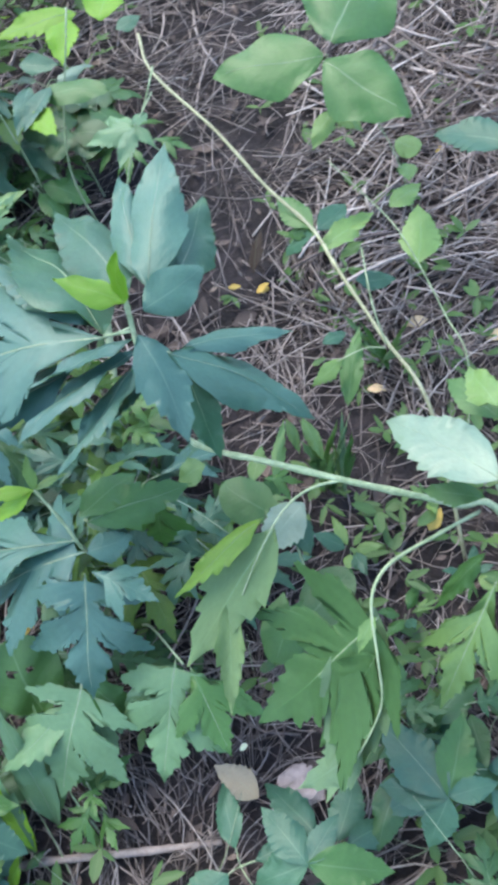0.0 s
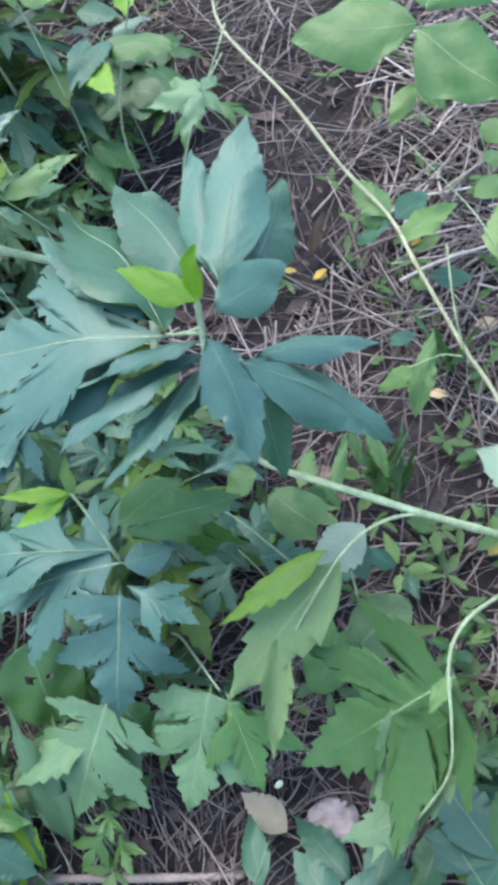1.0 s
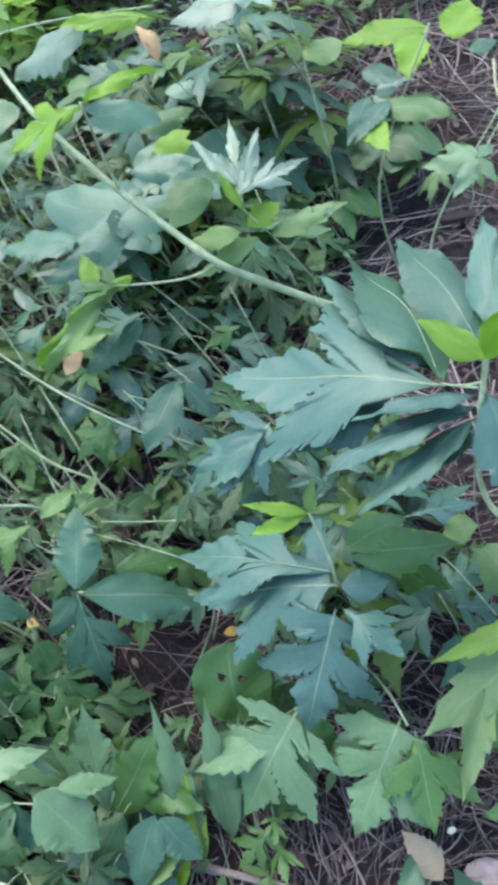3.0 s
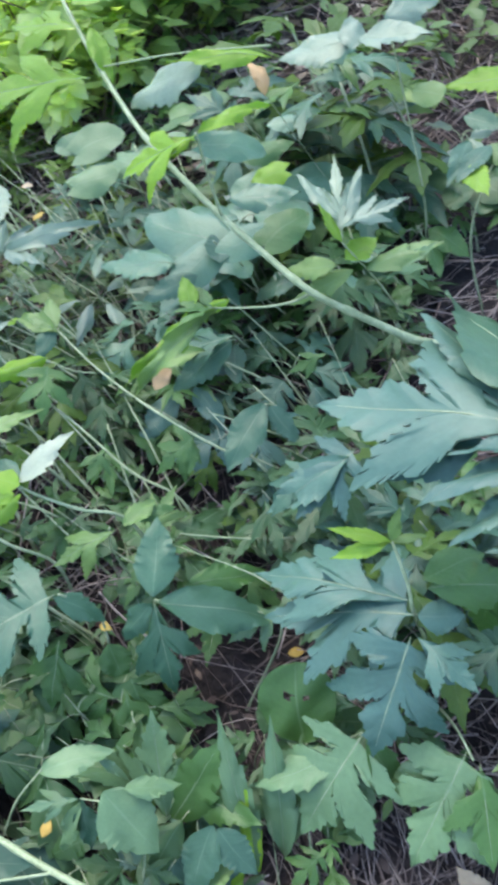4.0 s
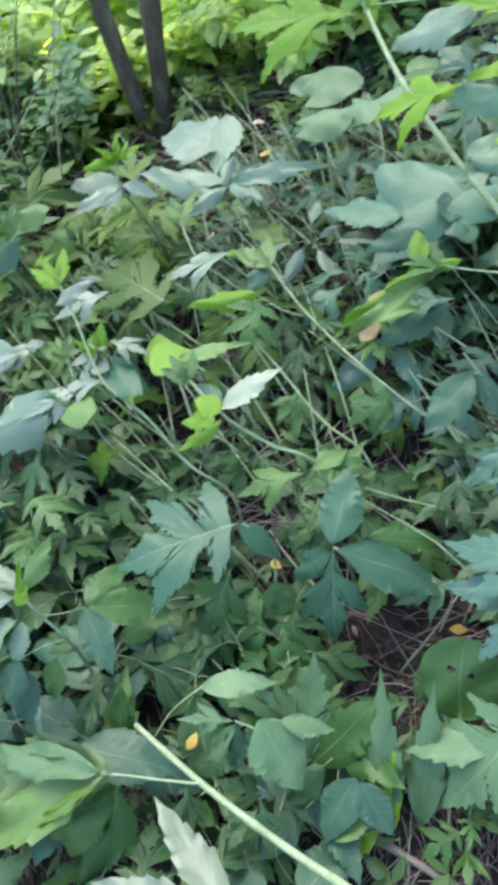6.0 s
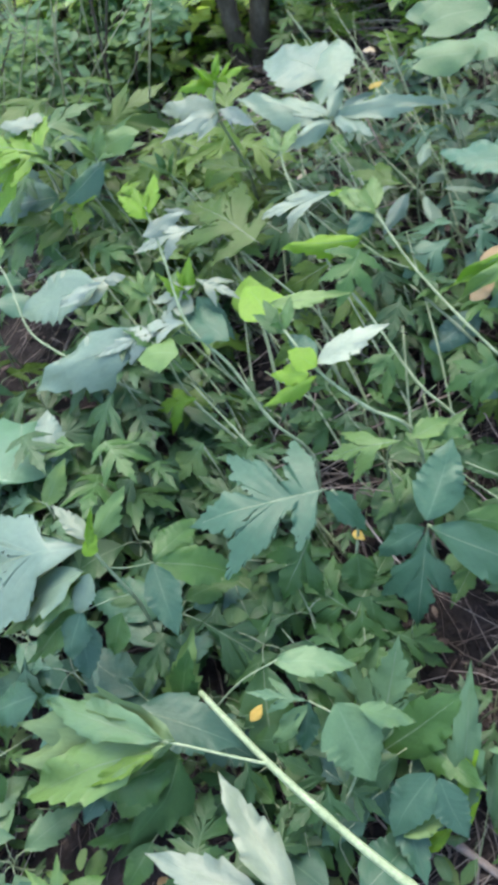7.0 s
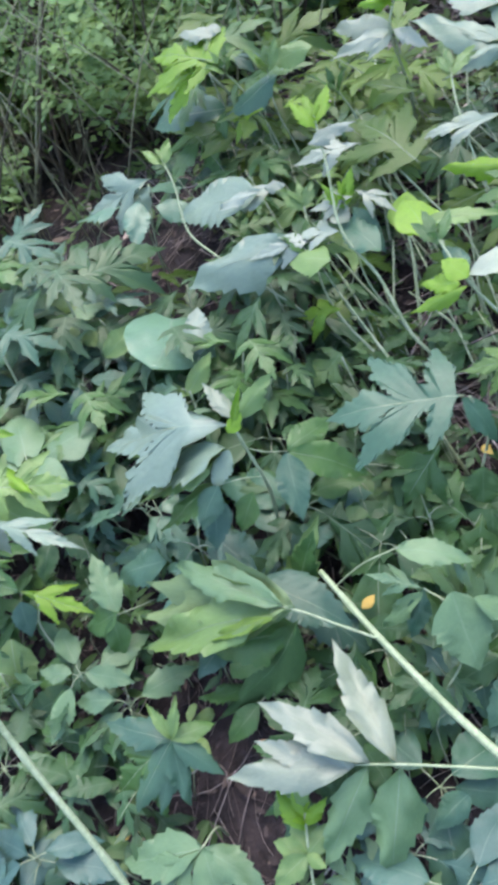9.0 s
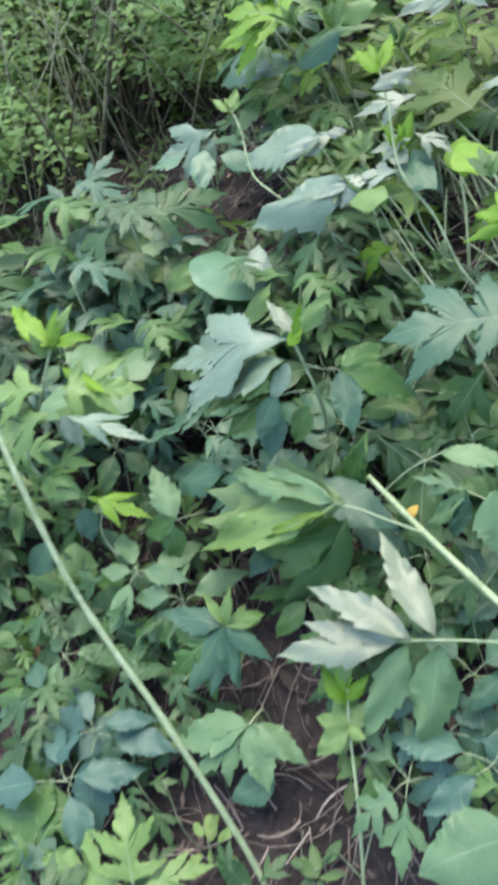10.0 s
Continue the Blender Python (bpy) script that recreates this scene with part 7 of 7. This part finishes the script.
open_soil = lambda x, y: not any((x - a) ** 2 + (y - b) ** 2 < r * r for a, b, r in BARE)
v, f, u = sprigs(1500, (-2.6, 0.8, -1.1, 2.6), (0.018, 0.05), rng, lambda x, y: open_soil(x, y) and not (-1.3 < x < -0.35 and 0.28 < y < 1.0 and (x * 7.3 + y * 3.1) % 1.0 < 0.7), 0.05)
for box, count in (((0.05, 0.75, 0.3, 1.0), 130), ((-0.1, 0.7, 1.0, 2.2), 130), ((-1.4, -0.4, 1.5, 2.4), 100), ((-1.9, -1.1, 0.75, 1.25), 260)):
    w3 = sprigs(count, box, (0.012, 0.045), rng, lambda x, y: True, 0.05)
    f += [tuple(len(v) + i for i in q) for q in w3[1]]
    v += w3[0]
    u += w3[2]
tagged(new("ground_cover", link("ground_cover", v, f, [WILD], u)), "low creeping green ground cover between the weeds", "ground cover", "", "stuff")
v, f = strands(900, (-2.0, -0.1, 0.3, 1.6), (0.06, 0.3), 0.0012, 0.10, rng)
tagged(new("dry_stalks", link("dry_stalks", v, f, [STRAW])), "tangled thin dry stalks under the weeds", "stalks", "", "stuff")

# thin green stalks and grass blades
def stalks(count, box, tall, thick, rng, keep):
    verts, faces = [], []
    for _ in range(count):
        x, y = rng.uniform(box[0], box[1]), rng.uniform(box[2], box[3])
        if not keep(x, y):
            continue
        h, a, lean = rng.uniform(*tall), rng.gauss(2.9, 1.0), rng.uniform(0.2, 1.25)
        p = Vector((x, y, gz(x, y) - 0.01))
        e = p + Vector((math.cos(a) * lean * h, math.sin(a) * lean * h, h))
        v, f = tube(curve_points([p, p.lerp(e, 0.5) + Vector((rng.gauss(0, 0.08), rng.gauss(0, 0.08), rng.uniform(-0.1, 0.3))) * h, e], 3), thick * rng.uniform(0.6, 1.3), thick * 0.15, 4, False)
        o = len(verts)
        verts += v
        faces += [tuple(o + i for i in q) for q in f]
    return verts, faces


for _ in range(120):
    x, y = rng.uniform(-1.3, -0.25), rng.uniform(0.25, 1.1)
    if not open_soil(x, y):
        continue
    h, a, lean = rng.uniform(0.12, 0.26), rng.gauss(2.9, 0.35), rng.uniform(1.1, 2.2)
    p = Vector((x, y, gz(x, y) - 0.01))
    e = p + Vector((math.cos(a) * lean * h, math.sin(a) * lean * h, h))
    r = 0.0034 * rng.uniform(0.6, 1.3)
    v, f = tube(curve_points([p, p.lerp(e, 0.5) + Vector((rng.gauss(0, 0.08), rng.gauss(0, 0.08), rng.uniform(-0.1, 0.3))) * h, e], 4), r, 0.3 * r, 6, True)
    tagged(new("weed_stem", link("weed_stem", v, f, [STEM])), "thin bare pale green stem leaning among the weeds", "stem", "leaning weed stems")
v, f = stalks(1500, (-2.0, 0.5, -0.9, 2.0), (0.04, 0.16), 0.0014, rng, open_soil)
tagged(new("green_stalks", link("green_stalks", v, f, [STEM])), "thin pale green stalks and grass stems among the weeds", "stalks", "", "stuff")

# ---- fallen leaves that stand out ----
def fallen_leaf(tint, x, y, z, ln, turn, shape, label, wide=0.6):
    me = leaf_mesh(shape, tint, 0.12, PICK.randrange(3))
    ob = new("fallen_leaf", me)
    ob.matrix_basis = pose(x, y, z, PICK.uniform(-25, 25), PICK.uniform(-25, 25), turn) @ Matrix.Diagonal((ln, ln * wide, ln, 1))
    return tagged(ob, label, "leaf", "fallen leaves")


fallen_leaf("straw", -0.007, 0.170, 0.088, 0.075, 150, "ovate", "pale tan dead leaf lying on soil")
fallen_leaf("yellow", -0.052, 1.029, 0.169, 0.030, 30, "ovate", "small yellow fallen leaf on dark soil")
fallen_leaf("yellow", -0.041, 1.028, 0.169, 0.030, 80, "ovate", "small yellow fallen leaf on dark soil")
fallen_leaf("yellow", -0.107, 1.046, 0.168, 0.025, 10, "ovate", "small yellow fallen leaf on dark soil")
fallen_leaf("yellow", 0.111, 1.098, 0.186, 0.030, 60, "ovate", "small yellow fallen leaf on dark soil")
fallen_leaf("yellow", 0.287, 1.337, 0.221, 0.035, 20, "ovate", "small yellow fallen leaf on dark soil")
fallen_leaf("straw", 0.219, 0.938, 0.175, 0.040, 15, "ovate", "curled tan dead leaf on soil")
fallen_leaf("straw", 0.350, 0.899, 0.179, 0.040, 5, "ovate", "curled tan dead leaf on soil")
fallen_leaf("yellow", 0.239, 0.548, 0.154, 0.040, 60, "ovate", "small yellow fallen leaf on dark soil")
fallen_leaf("straw", 0.149, 0.811, 0.158, 0.035, 0, "ovate", "curled tan dead leaf on soil")
fallen_leaf("yellow", -0.161, 0.529, 0.149, 0.022, 60, "ovate", "small yellow fallen leaf on dark soil")
fallen_leaf("yellow", -0.610, 0.656, 0.136, 0.020, 40, "ovate", "small yellow fallen leaf on dark soil")
fallen_leaf("yellow", -0.411, 0.393, 0.082, 0.030, 30, "ovate", "curled tan dead leaf on soil")
fallen_leaf("dry", -0.579, -0.220, 0.027, 0.030, 70, "ovate", "small orange-brown dead leaf")
fallen_leaf("dry", -0.577, -0.246, 0.014, 0.030, 10, "ovate", "small orange-brown dead leaf")
fallen_leaf("yellow", -0.597, -0.514, -0.015, 0.028, 80, "ovate", "small yellow fallen leaf on dark soil")
fallen_leaf("straw", -0.589, -0.475, -0.011, 0.030, 20, "ovate", "curled tan dead leaf on soil")
fallen_leaf("dry", -0.895, -0.670, -0.049, 0.040, 10, "ovate", "small orange-brown dead leaf")
fallen_leaf("yellow", -0.600, -0.011, 0.137, 0.028, 100, "ovate", "small yellow dead leaf caught on a stem")
fallen_leaf("yellow", -0.667, 0.279, 0.203, 0.025, 0, "ovate", "small yellow dead leaf caught on a stem")
fallen_leaf("yellow", -0.030, 0.340, 0.462, 0.024, 70, "ovate", "small yellow dead leaf stuck on a green leaf")
fallen_leaf("yellow", -1.195, 0.920, 0.379, 0.035, 90, "ovate", "yellow dead leaf hanging on a stalk")
fallen_leaf("dry", -0.758, 0.687, 0.351, 0.050, 100, "ovate", "shrivelled orange dead leaf hanging from a stem")
fallen_leaf("dry", -0.746, 0.641, 0.336, 0.050, 80, "ovate", "shrivelled orange dead leaf hanging from a stem")
fallen_leaf("straw", -1.288, 1.005, 0.383, 0.030, 10, "ovate", "curled tan dead leaf on soil")
fallen_leaf("brown", -0.053, 1.043, 0.205, 0.100, 84, "lance", "dark brown rolled dead leaf standing on soil", 0.38)

for x, y, z in ((-0.198, 0.345, 0.404), (-0.777, 1.000, 0.456), (-0.016, 0.201, 0.237)):
    ob = fallen_leaf("white", x, y, z, 0.012, 40, "round", "tiny white petal fallen on a green leaf")
    ob.name = "petal"
bm = bmesh.new()
bmesh.ops.create_icosphere(bm, subdivisions=3, radius=1.0)
for q in bm.verts:
    k = 1 + 0.25 * noise.noise(q.co * 1.7)
    q.co = Vector((q.co.x * 0.038 * k, q.co.y * 0.028 * k, q.co.z * 0.012 * k))
me = bpy.data.meshes.new("stone")
bm.to_mesh(me)
me.materials.append(STONE)
ob = new("stone", me)
ob.matrix_basis = pose(0.051, 0.188, 0.082, 0, 0, 20)
tagged(ob, "flat pinkish-grey stone half sunk in soil", "stone")

v, f = tube(curve_points([(-0.432, 0.057, 0.039), (-0.282, 0.081, 0.057), (-0.156, 0.098, 0.065), (-0.057, 0.114, 0.068)]), 0.0065, 0.0045, 8, True, 0.2)
tagged(new("dead_stalk", link("dead_stalk", v, f, [STRAW])), "thick pale dead plant stalk lying on soil", "stalk")


# ---- woodland behind ----
def tree(name, x, y, r, height, lean, label, rng, crown=True):
    ob = plant(name, x, y, label, "tree")
    p0 = Vector((x, y, gz(x, y) - 0.05))
    pts = [p0 + Vector((lean[0] * s + 0.04 * math.sin(5 * s + x), lean[1] * s + 0.04 * math.cos(4 * s), height * s)) for s in (0, 0.12, 0.25, 0.4, 0.6, 0.8, 1.0)]
    v, f = tube(curve_points(pts), r, r * 0.35, 12, False, 0.25)
    child("trunk", link("trunk", v, f, [BARK]), ob)
    verts, faces, uvs = [], [], []
    for i in range(9):
        s = 0.35 + 0.6 * i / 8
        a = i * 2.4 + rng.random()
        q = p0 + Vector((lean[0] * s, lean[1] * s, height * s))
        e = q + Vector((math.cos(a), math.sin(a), 0.5)) * height * 0.22 * (1.2 - 0.5 * s)
        v, f = tube(curve_points([q, (q + e) / 2 + Vector((0, 0, 0.05)), e]), r * 0.3, r * 0.08, 6, False)
        child("limb", link("limb", v, f, [BARK]), ob)
        for _ in range(12):
            c = q.lerp(e, rng.uniform(0.4, 1.1)) + Vector((rng.gauss(0, 0.2), rng.gauss(0, 0.2), rng.gauss(0, 0.15)))
            leaf_quad(verts, faces, uvs, c, rng.uniform(0.07, 0.12), rng)
    if crown:
        child("crown", link("crown", verts, faces, [WILD], uvs), ob)
    return ob


def leaf_quad(verts, faces, uvs, c, ln, rng):
    a, up = rng.uniform(0, 6.28), rng.uniform(-0.6, 0.35)
    d = Vector((math.cos(a), math.sin(a), up)).normalized()
    s = Vector((-math.sin(a), math.cos(a), rng.uniform(-0.4, 0.4))).normalized() * ln * rng.uniform(0.22, 0.34)
    o = len(verts)
    for px, py, pz in ((0, 0, 0), (0.3, -1, 0.03), (0.3, 1, 0.03), (0.35, 0, -0.03), (0.72, -0.7, 0), (0.72, 0.7, 0), (1, 0, -0.08)):
        verts.append(c + d * px * ln + s * py + Vector((0, 0, pz * ln)))
        uvs.append((px, py))
    faces += [(o, o + 1, o + 3), (o, o + 3, o + 2), (o + 1, o + 4, o + 3), (o + 3, o + 5, o + 2), (o + 4, o + 6, o + 3), (o + 3, o + 6, o + 5)]


def shrub(x, y, size, count, ln, mat, label, rng):
    ob = plant("shrub", x, y, label, "shrub", "woodland shrubs")
    p0 = Vector((x, y, gz(x, y) - 0.03))
    verts, faces, uvs = [], [], []
    tips = []
    for i in range(8):
        a = i * 2.4 + rng.random()
        e = p0 + Vector((math.cos(a) * size * 0.6, math.sin(a) * size * 0.6, size * rng.uniform(0.6, 1.25)))
        mid = p0.lerp(e, 0.5) + Vector((rng.uniform(-1, 1), rng.uniform(-1, 1), 0.8)) * size * 0.1
        v, f = tube(curve_points([p0, mid, e]), 0.008 * size + 0.003, 0.002, 5, False)
        child("branch", link("branch", v, f, [BARK]), ob)
        tips.append((mid, e))
        for _ in range(3):
            g = mid.lerp(e, rng.uniform(0.1, 0.9))
            q = g + Vector((rng.uniform(-1, 1), rng.uniform(-1, 1), rng.uniform(-0.2, 0.8))) * size * 0.28
            tips.append((g, q))
    for _ in range(count):
        g, e = rng.choice(tips)
        c = g.lerp(e, rng.uniform(0.1, 1.1)) + Vector((rng.gauss(0, 1), rng.gauss(0, 1), rng.gauss(0, 1))) * size * 0.06
        leaf_quad(verts, faces, uvs, c, ln * rng.uniform(0.7, 1.3), rng)
    child("foliage", link("foliage", verts, faces, [mat], uvs), ob)
    return ob


rng = random.Random(33)
tree("tree", -1.845, 1.176, 0.028, 4.2, (0.35, 0.47), "slim dark-barked twin-trunk tree leaning over the weeds", rng)
tree("tree", -1.868, 1.150, 0.025, 4.2, (-0.16, -0.23), "slim dark-barked leaning tree beside its twin", rng)
tree("sapling", -2.15, 1.85, 0.016, 3.0, (0.0, 0.1), "thin dark sapling in the undergrowth", rng, False)
tree("sapling", -1.35, 2.35, 0.025, 3.2, (0.2, 0.1), "thin dark sapling in the undergrowth", rng, False)
tree("sapling", -3.3, 0.75, 0.02, 3.0, (-0.7, 0.8), "thin bent sapling in the dim thicket", rng)
tree("sapling", -3.2, 0.95, 0.014, 2.6, (0.5, 0.3), "thin bent sapling in the dim thicket", rng)
for i in range(34):
    turn = 100 + 95 * i / 33 + rng.uniform(-2, 2)
    a, d = radians(turn), rng.uniform(2.7, 4.2)
    x, y = d * math.cos(a) - 0.1, d * math.sin(a)
    # bushes in the sunny arc take the foliage colours with sunlight painted in
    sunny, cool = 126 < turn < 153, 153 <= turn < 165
    mat = (WILD_SUN_TINT if i % 2 else WILD_SOFT_SUN_TINT) if sunny else WILD_COOL if cool else WILD
    words = "woodland shrub behind coloured yellow-green as if sunlit" if sunny else "leafy cool green shrub in the woodland behind" if cool else "leafy green shrub in the woodland behind"
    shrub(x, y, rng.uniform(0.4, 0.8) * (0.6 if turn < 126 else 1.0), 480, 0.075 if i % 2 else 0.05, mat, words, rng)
for i in range(8):
    turn, d = 156 + 1.2 * i, rng.uniform(2.35, 2.8)
    shrub(d * math.cos(radians(turn)), d * math.sin(radians(turn)), rng.uniform(0.25, 0.45), 420, 0.06 if i % 2 else 0.045, WILD_COOL, "leafy cool green shrub in the woodland behind", rng)
for i in range(22):
    a = radians(95 + 100 * i / 21 + rng.uniform(-2, 2))
    d = rng.uniform(5.0, 9.0)
    shrub(d * math.cos(a), d * math.sin(a), rng.uniform(1.0, 1.8), 520, 0.14, WILD_SUN_TINT if i % 2 == 0 else WILD_SOFT_SUN_TINT, "tall shrub far back in the woods coloured pale as if sunlit", rng)

# dim brushwood on the far left
def brush(count, rng, thick):
    verts, faces = [], []
    for _ in range(count):
        a, d = radians(rng.uniform(156, 190)), rng.uniform(1.95, 3.6)
        x, y = d * math.cos(a), d * math.sin(a)
        ln, la, lean = rng.uniform(0.35, 1.3), rng.uniform(0, 6.28), rng.uniform(0.1, 0.9)
        p = Vector((x, y, gz(x, y) - 0.02))
        e = p + Vector((math.cos(la) * lean * ln, math.sin(la) * lean * ln, ln))
        v, f = tube(curve_points([p, p.lerp(e, 0.5) + Vector((0, 0, 0.08 * ln)), e], 3), thick * rng.uniform(0.5, 1.5), 0.001, 4, False)
        o = len(verts)
        verts += v
        faces += [tuple(o + i for i in q) for q in f]
    return verts, faces


v, f = brush(170, rng, 0.0020)
tagged(new("dry_stems", link("dry_stems", v, f, [STEM_DRY])), "crowd of thin tan dry stems in the thicket", "stems", "", "stuff")
v, f = brush(90, rng, 0.004)
tagged(new("brushwood", link("brushwood", v, f, [BARK])), "tangle of thin bare brown branches in shade", "brushwood", "", "stuff")
for i in range(12):
    a, d = radians(160 + 2.8 * i), rng.uniform(2.2, 3.2)
    shrub(d * math.cos(a), d * math.sin(a), rng.uniform(0.35, 0.65), 1700, 0.026, DIM, "dim small-leaved shrub in the thicket", rng)
for i in range(12):
    a, d = radians(152 + 3.6 * i), rng.uniform(3.3, 5.2)
    shrub(d * math.cos(a), d * math.sin(a), rng.uniform(0.8, 1.3), 2300, 0.034, DIM, "tall dim green shrub behind the thicket", rng)
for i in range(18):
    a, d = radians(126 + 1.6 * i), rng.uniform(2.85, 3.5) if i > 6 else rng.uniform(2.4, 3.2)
    shrub(d * math.cos(a), d * math.sin(a), rng.uniform(0.35, 0.6), 420, 0.075, (WILD_SUN_TINT, WILD_SOFT_SUN_TINT, WILD_SUN_TINT)[i % 3], "leafy bush behind the slim trees coloured yellow-green as if sunlit", rng)

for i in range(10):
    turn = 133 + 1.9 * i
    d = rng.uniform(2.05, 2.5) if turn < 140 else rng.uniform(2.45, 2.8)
    shrub(d * math.cos(radians(turn)), d * math.sin(radians(turn)), rng.uniform(0.24, 0.38), 240, 0.06, WILD_SUN_TINT if i % 3 else WILD_SOFT_SUN_TINT, "low bush behind the weeds coloured lime-green as if sunlit", rng)
for i in range(11):
    a, d = radians(106 + 3.0 * i), rng.uniform(1.95, 2.5)
    shrub(d * math.cos(a) - 0.1, d * math.sin(a), rng.uniform(0.14, 0.28), 50 if i < 7 else 80, 0.05, WILD if i < 7 else WILD_SOFT_SUN_TINT, "low green bush at the edge of the weeds", rng)

ob = plant("fallen_branch", -2.50, 0.53, "dark bare branch leaning in the dim thicket", "branch")
v, f = tube(curve_points([(-2.40, 0.50, -0.3), (-2.54, 0.55, -0.14), (-2.72, 0.50, -0.03), (-2.90, 0.45, 0.09), (-3.2, 0.35, 0.3), (-3.6, 0.2, 0.5)]), 0.017, 0.008, 8, True, 0.3)
child("limb", link("limb", v, f, [BARK]), ob)
v, f = tube(curve_points([(-2.72, 0.50, -0.03), (-2.85, 0.35, 0.0), (-2.95, 0.1, 0.08), (-3.1, -0.2, 0.1)]), 0.008, 0.003, 6, True, 0.3)
child("twig", link("twig", v, f, [BARK]), ob)

# the same low growth thinning out over the ground around
rng = random.Random(77)


def thin(x, y):
    d = max(-2.4 - x, x - 0.6, -0.9 - y, y - 2.4)
    return d > 0 and rng.random() < math.exp(-0.55 * d) and noise.noise((0.9 * x, 0.9 * y, 3.0)) > -0.25


v, f, u = sprigs(9000, (-6, 5, -5, 6), (0.03, 0.085), rng, thin, 0.09)
tagged(new("low_weeds", link("low_weeds", v, f, [WILD], u)), "scattered low green weeds on the woodland ground around", "weeds", "", "stuff")
v, f = litter(5000, (-6, 5, -5, 6), (0.02, 0.07), rng)
tagged(new("leaf_mould", link("leaf_mould", v, f, [LITTER], [(0.5, 0.5)] * len(v))), "dark brown leaf mould scattered over the soil", "leaf litter", "", "stuff")
